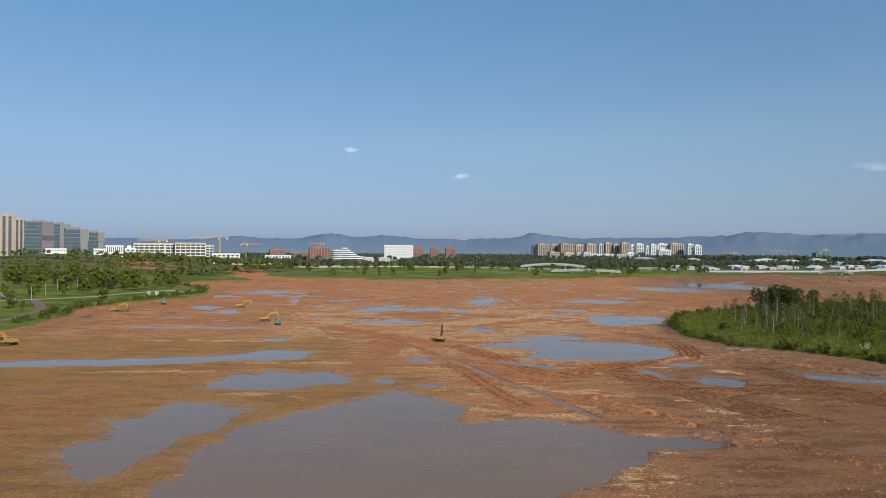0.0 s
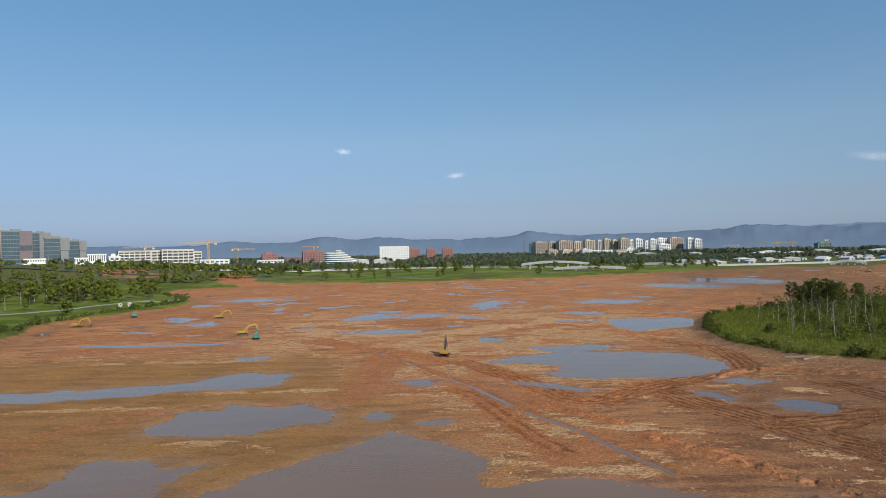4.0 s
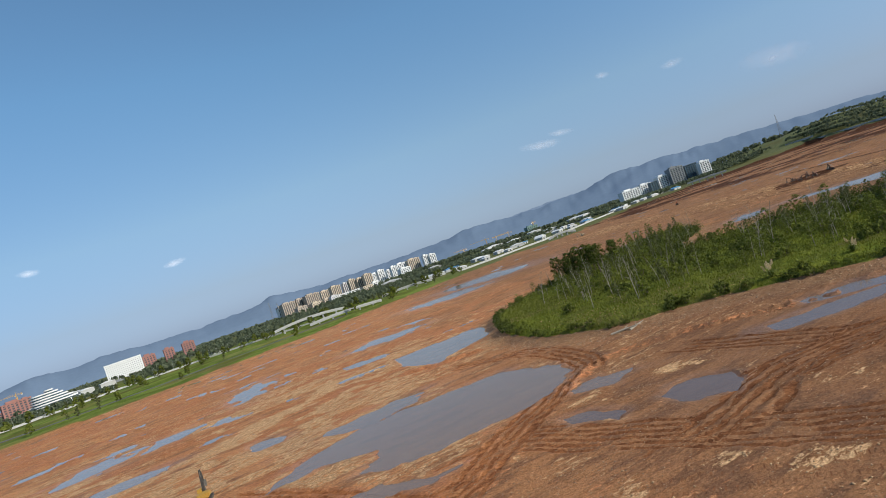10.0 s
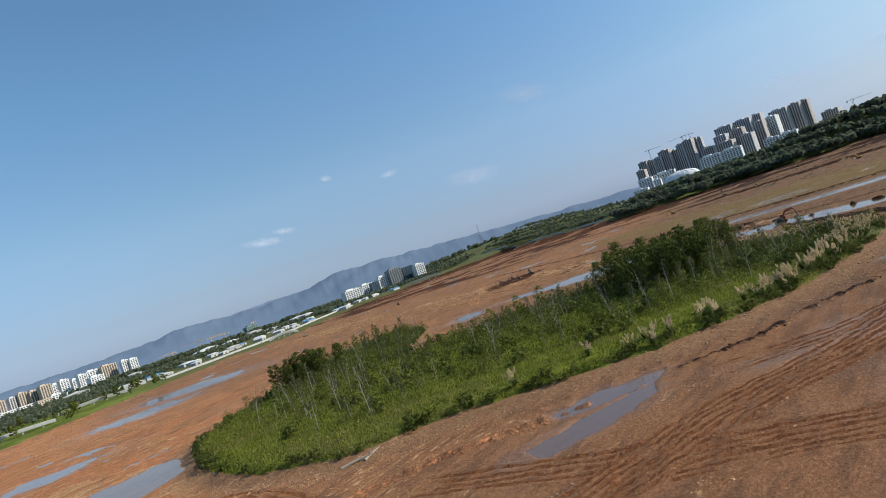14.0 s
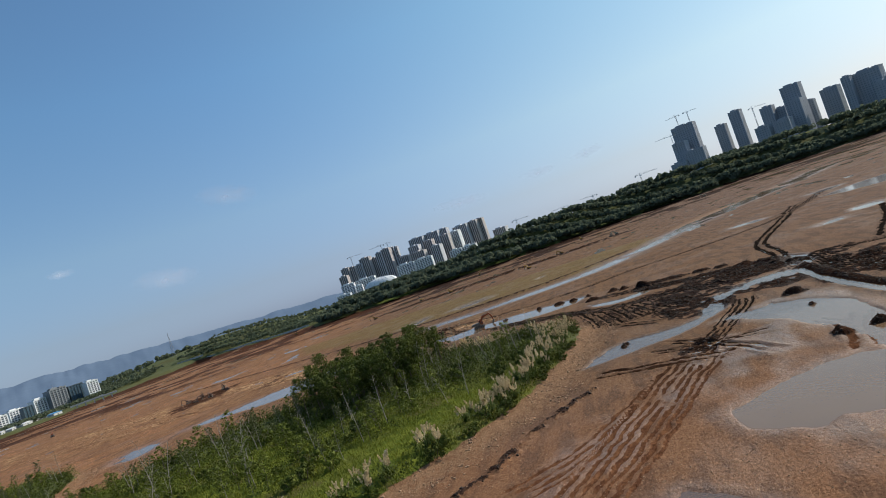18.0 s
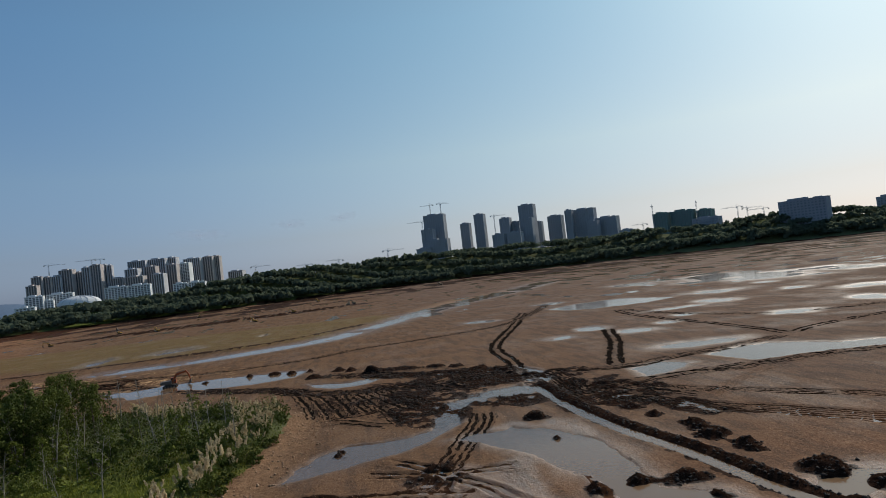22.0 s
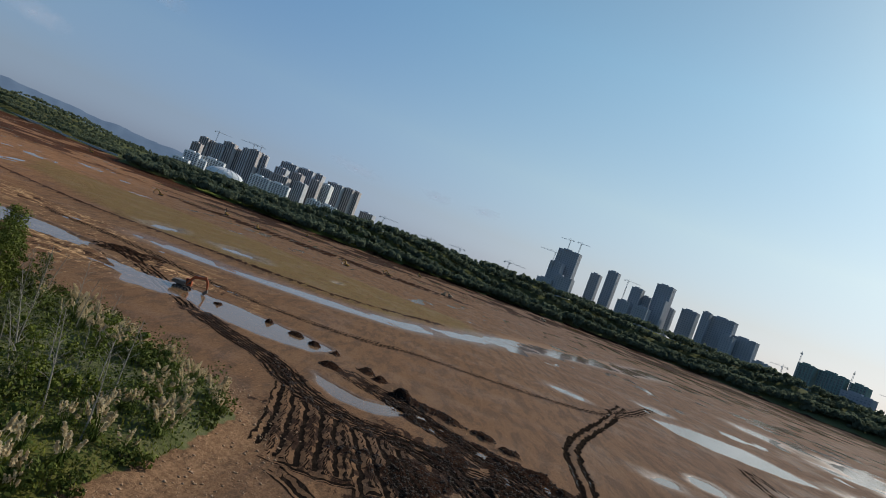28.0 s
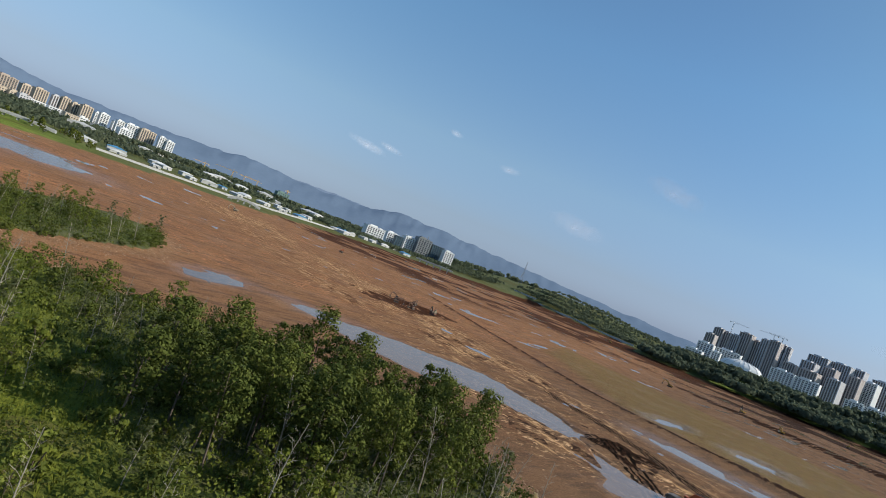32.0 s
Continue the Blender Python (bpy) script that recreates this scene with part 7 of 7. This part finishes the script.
def excavator(x, y, turn, colour, label, raised=False, size=1.0, sink=0.1):
    """A crawler excavator: two tracks, a turning house with cab, and a boom, stick and bucket."""
    ob = thing("excavator", label, "excavator", pose(x, y, height(x, y) - sink, 0, 0, turn), "excavators on the mud flats")
    size *= 0.82
    ob.scale = (size, size, size)
    paint = COLOURS[colour]
    for s in (-1.25, 1.25):
        outline = [(-2.1, 0.45), (-1.8, 0.12), (-1.4, 0.0), (1.4, 0.0), (1.8, 0.12), (2.1, 0.45), (1.8, 0.82), (1.4, 0.95), (-1.4, 0.95), (-1.8, 0.82)]
        tr = part("crawler_track", extrude_outline(bmesh.new(), outline, s - 0.3, s + 0.3), RUBBER, ob)
        for k in range(4):
            bm = bmesh.new()
            tube(bm, [(-1.3 + k * 0.87, s - 0.34, 0.45), (-1.3 + k * 0.87, s + 0.34, 0.45)], [0.3, 0.3], 10)
            part("road_wheel", bm, STEEL, tr)
    bm = bmesh.new()
    tube(bm, [(0, 0, 0.7), (0, 0, 1.15)], [0.85, 0.85], 14)
    box(bm, -1.2, 1.2, -1.1, 1.1, 0.45, 0.8)
    part("undercarriage", bm, RUBBER, ob)
    part("engine_house", box(bmesh.new(), -2.2, 0.6, -1.35, 1.35, 1.15, 2.15, 0.14), STEEL if colour == "orange" else paint, ob)
    bm = box(bmesh.new(), -2.75, -2.1, -1.35, 1.35, 1.1, 2.05, 0.22)
    part("counterweight", bm, STEEL if colour == "orange" else paint, ob)
    cab = part("cab", extrude_outline(bmesh.new(), [(0.2, 1.15), (1.75, 1.15), (1.85, 1.7), (1.55, 2.95), (0.2, 3.0)], 0.35, 1.35), paint, ob)
    part("window", extrude_outline(bmesh.new(), [(0.42, 1.75), (1.62, 1.75), (1.42, 2.78), (0.42, 2.8)], 1.345, 1.38), CABGLASS, cab)
    part("window", extrude_outline(bmesh.new(), [(0.42, 1.75), (1.62, 1.75), (1.42, 2.78), (0.42, 2.8)], 0.32, 0.355), CABGLASS, cab)
    if raised:
        a, b, c = [(0.6, 1.6), (1.4, 4.0), (2.6, 6.3)], [(2.4, 6.6), (3.0, 5.6), (3.2, 3.9)], (3.2, 3.9)
    else:
        a, b, c = [(0.6, 1.6), (2.2, 3.9), (5.0, 4.4)], [(4.7, 4.8), (5.6, 3.5), (6.0, 1.7)], (6.0, 1.7)
    part("boom", beam(a, [0.3, 0.42, 0.25], 0.25), RUBBER if raised else paint, ob)
    part("stick", beam(b, [0.22, 0.28, 0.16], 0.2), RUBBER if raised else paint, ob)
    bm = bmesh.new()
    tube(bm, [(1.0, -0.35, 1.5), (a[1][0] + 0.1, -0.35, a[1][1] - 0.3)], [0.1, 0.07], 6)
    tube(bm, [(a[1][0], 0, a[1][1] + 0.5), (b[0][0], 0, b[0][1] + 0.1)], [0.1, 0.07], 6)
    part("hydraulic_ram", bm, STEEL, ob)
    cx, cz = c
    part("bucket", extrude_outline(bmesh.new(), [(cx + 0.2, cz + 0.2), (cx + 0.35, cz - 0.6), (cx - 0.2, cz - 1.25), (cx - 0.95, cz - 1.2), (cx - 0.6, cz - 0.8), (cx - 0.35, cz - 0.2)], -0.55, 0.55), STEEL, ob)
    return ob


machines = []
for x, y, turn, colour, raised, size in (
    (-0.5, 207, 80, "yellow", True, 1.0), (-64, 248, 100, "teal", False, 0.8), (-72, 259, 20, "yellow", False, 1.05), (-101, 319, 10, "yellow", False, 1.05),
    (-152, 296, 5, "yellow", False, 1.1), (-146, 333, 120, "teal", False, 0.9), (-131, 192, 170, "yellow", False, 1.2), (303, 164, -85, "orange", False, 1.3),
    (710, 299, 60, "yellow", True, 1.1), (670, 256, 40, "yellow", False, 1.1), (631, 170, 50, "yellow", False, 1.1), (712, 142, 120, "yellow", False, 1.1),
):
    machines.append((x, y, turn, colour, raised, size))
for x, y, turn, colour, raised, size in (
    (728, 89, 200, "buff", False, 1.1), (742, 82, 80, "buff", False, 1.1), (384, 366, 150, "rust", False, 0.85), (393, 362, 30, "rust", False, 0.85),
    (378, 346, 200, "rust", False, 0.85), (389, 342, 100, "rust", True, 0.8), (372, 352, 320, "rust", False, 0.8), (395, 348, 250, "buff", False, 0.75), (481, 570, 40, "orange", False, 1.1), (985, 593, 120, "yellow", False, 1.3), (940, 120, 30, "yellow", False, 1.2), (1010, -60, 70, "buff", False, 1.2), (880, 260, 200, "yellow", False, 1.1), (640, 330, 120, "yellow", False, 1.1), (410, 640, 160, "buff", False, 1.2),
):
    machines.append((x, y, turn, colour, raised, size))
for x, y, turn, colour, raised, size in machines:
    excavator(x, y, turn, colour, {"rust": "mud-caked dark excavator standing on torn earth", "buff": "muddy buff excavator standing on the mud flats", "teal": "teal crawler excavator working on wet mud", "yellow": "yellow crawler excavator on the mud flats", "orange": "orange-red crawler excavator in shallow water"}[colour] + (" with its boom raised" if raised else ""), raised, size)


# ---- stones and clods ----
def pebbles(name, n, test, lo, hi, size, mat, label, seed):
    """Small angular lumps strewn over the ground, joined into one."""
    r = np.random.default_rng(seed)
    x, y = r.uniform(lo[0], hi[0], n * 8), r.uniform(lo[1], hi[1], n * 8)
    i, j = np.clip(np.searchsorted(XS, x), 1, len(XS) - 1), np.clip(np.searchsorted(YS, y), 1, len(YS) - 1)
    ok = test(i, j, r.uniform(0, 1, len(x)))
    x, y, i, j = x[ok][:n], y[ok][:n], i[ok][:n], j[ok][:n]
    u, v = (x - XS[i - 1]) / (XS[i] - XS[i - 1]), (y - YS[j - 1]) / (YS[j] - YS[j - 1])
    z = (Z[j - 1, i - 1] * (1 - u) + Z[j - 1, i] * u) * (1 - v) + (Z[j, i - 1] * (1 - u) + Z[j, i] * u) * v
    k = len(x)
    s = size[0] + (size[1] - size[0]) * r.uniform(0, 1, k) ** 4
    base = np.array([(1, 0, 0), (0.2, 1, 0.1), (-1, 0.1, 0), (-0.1, -1, 0), (0.1, 0, 0.75), (0, 0.1, -0.6)])
    co = base[None] * r.uniform(0.55, 1.2, (k, 6, 3)) * s[:, None, None]
    a = r.uniform(0, math.tau, k)
    c, sn = np.cos(a)[:, None], np.sin(a)[:, None]
    co = np.stack([co[..., 0] * c - co[..., 1] * sn, co[..., 0] * sn + co[..., 1] * c, co[..., 2]], -1)
    co += np.stack([x, y, z + 0.15 * s], 1)[:, None]
    tri = np.array([(0, 1, 4), (1, 2, 4), (2, 3, 4), (3, 0, 4), (1, 0, 5), (2, 1, 5), (3, 2, 5), (0, 3, 5)])
    faces = (tri[None] + 6 * np.arange(k)[:, None, None]).reshape(-1, 3)
    tagged(part_of(name, quad_mesh(name, co.reshape(-1, 3), faces), mat), label, "stones", kind="stuff")


STONE = material("pale_gravel_stone", (0.36, 0.235, 0.145), 0.9, 0.45, 0.8, island=0.6)
CLOD = material("dried_tan_clods", (0.42, 0.27, 0.15), 0.95, 0.35, 0.8, island=0.6)
RED_CLOD = material("red_clay_clods", (0.33, 0.135, 0.062), 0.95, 0.35, 0.8, island=0.6)
DARK_CLOD = material("dark_wet_clods", (0.045, 0.030, 0.022), 0.8, 0.35, 0.8, island=0.6)
pebbles("gravel", 9000, lambda i, j, r: (ISLE[j, i] < 0.3) & (ISLE[j, i] > -9) & (r < 0.7), (75, 108), (262, 340), (0.05, 0.34), STONE, "pale stones strewn along the island foot", 1)
pebbles("clods", 26000, lambda i, j, r: (KIND_A[1][j, i] * 0.9 > r + 0.1) & (Z[j, i] > -0.04), (-70, 70), (120, 260), (0.05, 0.24), CLOD, "broken tan crust lying on the mud", 2)
pebbles("clods", 13000, lambda i, j, r: (KIND_A[0][j, i] > 0.75) & (Z[j, i] > 0.05), (-40, 70), (110, 240), (0.05, 0.28), RED_CLOD, "red clay clods beside the ruts", 3)
pebbles("clods", 16000, lambda i, j, r: (KIND_A[2][j, i] > 0.5) & (Z[j, i] > 0.02), (120, 30), (310, 170), (0.08, 0.4), DARK_CLOD, "dark wet clods of churned mud", 4)
pebbles("gravel", 17000, lambda i, j, r: (Z[j, i] > -0.08) & (ISLE[j, i] < -2) & (r < 0.2 + 0.8 * smooth(0.45, 0.6, fbm(XS[i] / 14, YS[j] / 14, 99, 2))), (-20, 70), (200, 190), (0.035, 0.15), STONE, "small stones scattered over the mud", 5)


# ---- the park edge ----
WOODEN = material("weathered_boardwalk_timber", (0.17, 0.12, 0.085), 0.85, 0.25, 0.6)
PAVING = material("grey_park_paving", (0.28, 0.26, 0.23), 0.9, 0.15, 0.3)


def strip(name, line, half, mat, label, lift=0.06, thick=0.15):
    """A paved way laid over the ground."""
    line = soften(line, 3)
    bm = bmesh.new()
    rows = []
    for i, (x, y) in enumerate(line):
        x0, y0 = line[max(i - 1, 0)]
        x1, y1 = line[min(i + 1, len(line) - 1)]
        L = math.hypot(x1 - x0, y1 - y0)
        nx, ny = -(y1 - y0) / L * half, (x1 - x0) / L * half
        z = max(height(x + nx, y + ny), height(x - nx, y - ny), height(x, y)) + lift
        rows.append([bm.verts.new(p) for p in ((x - nx, y - ny, z - thick - 0.4), (x - nx, y - ny, z), (x + nx, y + ny, z), (x + nx, y + ny, z - thick - 0.4))])
    for a, b in zip(rows, rows[1:]):
        for k in range(3):
            bm.faces.new((a[k], a[k + 1], b[k + 1], b[k]))
    tagged(part(name, bm, mat), label, "path", kind="structure")


strip("boardwalk", [(-163, 228), (-169, 258), (-176, 280), (-190, 300), (-205, 320)], 2.2, WOODEN, "dark timber boardwalk at the water edge", 0.5)
strip("pavement", [(-260, 280), (-215, 318), (-196, 352), (-186, 388), (-172, 410)], 2.0, PAVING, "grey paved park path curving over the lawn")
strip("pavement", [(-176, 404), (-166, 400), (-158, 404), (-160, 414)], 3.0, PAVING, "grey paved lookout at the point")
strip("pavement", [(-215, 318), (-250, 360), (-300, 400)], 1.8, PAVING, "grey paved park path on the lawn")
strip("road", [(-520, 700), (-300, 660), (-120, 650), (60, 684), (160, 740)], 5.0, ASPHALT, "grey asphalt road behind the far lawn")


def white_disc(x, y):
    ob = thing("disc_sculpture", "white ring-shaped disc standing by the path", "sculpture", pose(x, y, height(x, y) - 0.1, 0, 0, 25), "white discs by the path")
    bm = bmesh.new()
    n = 24
    tube(bm, [(0, -0.2, 1.3), (0, 0.2, 1.3)], [1.05, 1.05], n)
    part("disc", bm, ROADWHITE, ob)
    bm = bmesh.new()
    tube(bm, [(0.1, -0.25, 1.35), (0.1, 0.25, 1.35)], [0.35, 0.35], 16)
    part("hub", bm, RUBBER, ob)
    part("foot", box(bmesh.new(), -0.8, 0.8, -0.4, 0.4, 0, 0.35, 0.08), PAINT["concrete"], ob)


white_disc(-172, 372)
white_disc(-168, 374)


def fallen_trunk(x, y, turn, L):
    ob = thing("fallen_trunk", "fallen bare trunk lying at the island foot", "driftwood", pose(x, y, height(x, y) + 0.1, 0, 0, turn), "driftwood")
    bm = bmesh.new()
    tube(bm, [(0, 0, 0), (L * 0.5, 0.2, 0.25), (L, 0, 0.5)], [0.28, 0.22, 0.08], 7)
    part("trunk", bm, PALE_BARK, ob)
    bm = bmesh.new()
    tube(bm, [(L * 0.45, 0.1, 0.2), (L * 0.7, 1.2, 0.8)], [0.12, 0.03], 5)
    part("limb", bm, PALE_BARK, ob)


fallen_trunk(86, 193, -35, 6)
fallen_trunk(89, 190, 10, 5)
fallen_trunk(-34, 262, 60, 7)


# ---- small clouds ----
def cloud_material():
    m = bpy.data.materials.new("thin_cloud")
    m.use_nodes = True
    t = m.node_tree
    b = t.nodes["Principled BSDF"]
    b.inputs["Base Color"].default_value, b.inputs["Roughness"].default_value = (0.85, 0.82, 0.84, 1), 1.0
    b.inputs["Specular IOR Level"].default_value = 0
    # a weak glow is added in place of light scattered inside the cloud
    b.inputs["Emission Color"].default_value, b.inputs["Emission Strength"].default_value = (0.60, 0.58, 0.64, 1), 0.35
    tc = t.nodes.new("ShaderNodeTexCoord")
    sep = t.nodes.new("ShaderNodeVectorMath")
    sep.operation = "LENGTH"
    sub = t.nodes.new("ShaderNodeVectorMath")
    sub.operation = "SUBTRACT"
    sub.inputs[1].default_value = (0.5, 0.5, 0.5)
    n = t.nodes.new("ShaderNodeTexNoise")
    n.inputs["Scale"].default_value, n.inputs["Detail"].default_value, n.inputs["Roughness"].default_value = 0.02, 6, 0.62
    link(t, tc.outputs["Object"], n.inputs["Vector"])
    link(t, tc.outputs["Generated"], sub.inputs[0])
    link(t, sub.outputs[0], sep.inputs[0])
    r = t.nodes.new("ShaderNodeMapRange")
    r.inputs["From Min"].default_value, r.inputs["From Max"].default_value = 0.46, 0.0
    link(t, sep.outputs["Value"], r.inputs["Value"])
    mul = t.nodes.new("ShaderNodeMath")
    mul.operation = "MULTIPLY"
    link(t, r.outputs["Result"], mul.inputs[0])
    link(t, n.outputs["Fac"], mul.inputs[1])
    e = t.nodes.new("ShaderNodeMapRange")
    e.inputs["From Min"].default_value, e.inputs["From Max"].default_value = 0.14, 0.60
    e.inputs["To Max"].default_value = 0.4
    link(t, mul.outputs[0], e.inputs["Value"])
    link(t, e.outputs["Result"], b.inputs["Alpha"])
    return m


CLOUD = cloud_material()
for az, z, w, h, tilt in ((-8.3, 692, 130, 50, 4), (1.6, 525, 150, 50, -6), (34.4, 505, 300, 70, 8), (36.3, 540, 180, 50, 10), (41.1, 787, 110, 50, 10), (53.5, 500, 420, 150, 6), (46.5, 690, 160, 60, 0), (79, 384, 420, 90, 4), (86.3, 403, 260, 80, 2), (90.7, 418, 260, 80, -3), (60.0, 900, 420, 160, 10)):
    x, y = polar(az, 4300)
    bm = bmesh.new()
    g = [[bm.verts.new((u * w * 2.4, 0.3 * h * math.sin(3 * u), v * h * 1.1)) for u in np.linspace(-0.6, 0.6, 9)] for v in np.linspace(-0.6, 0.6, 5)]
    for a, b in zip(g, g[1:]):
        for k in range(8):
            bm.faces.new((a[k], a[k + 1], b[k + 1], b[k]))
    o = part("backdrop", bm, CLOUD)
    o.matrix_basis = pose(x, y, z, 0, tilt, -az)
    tagged(o, "small thin pinkish cloud low in the sky", "cloud", kind="structure")
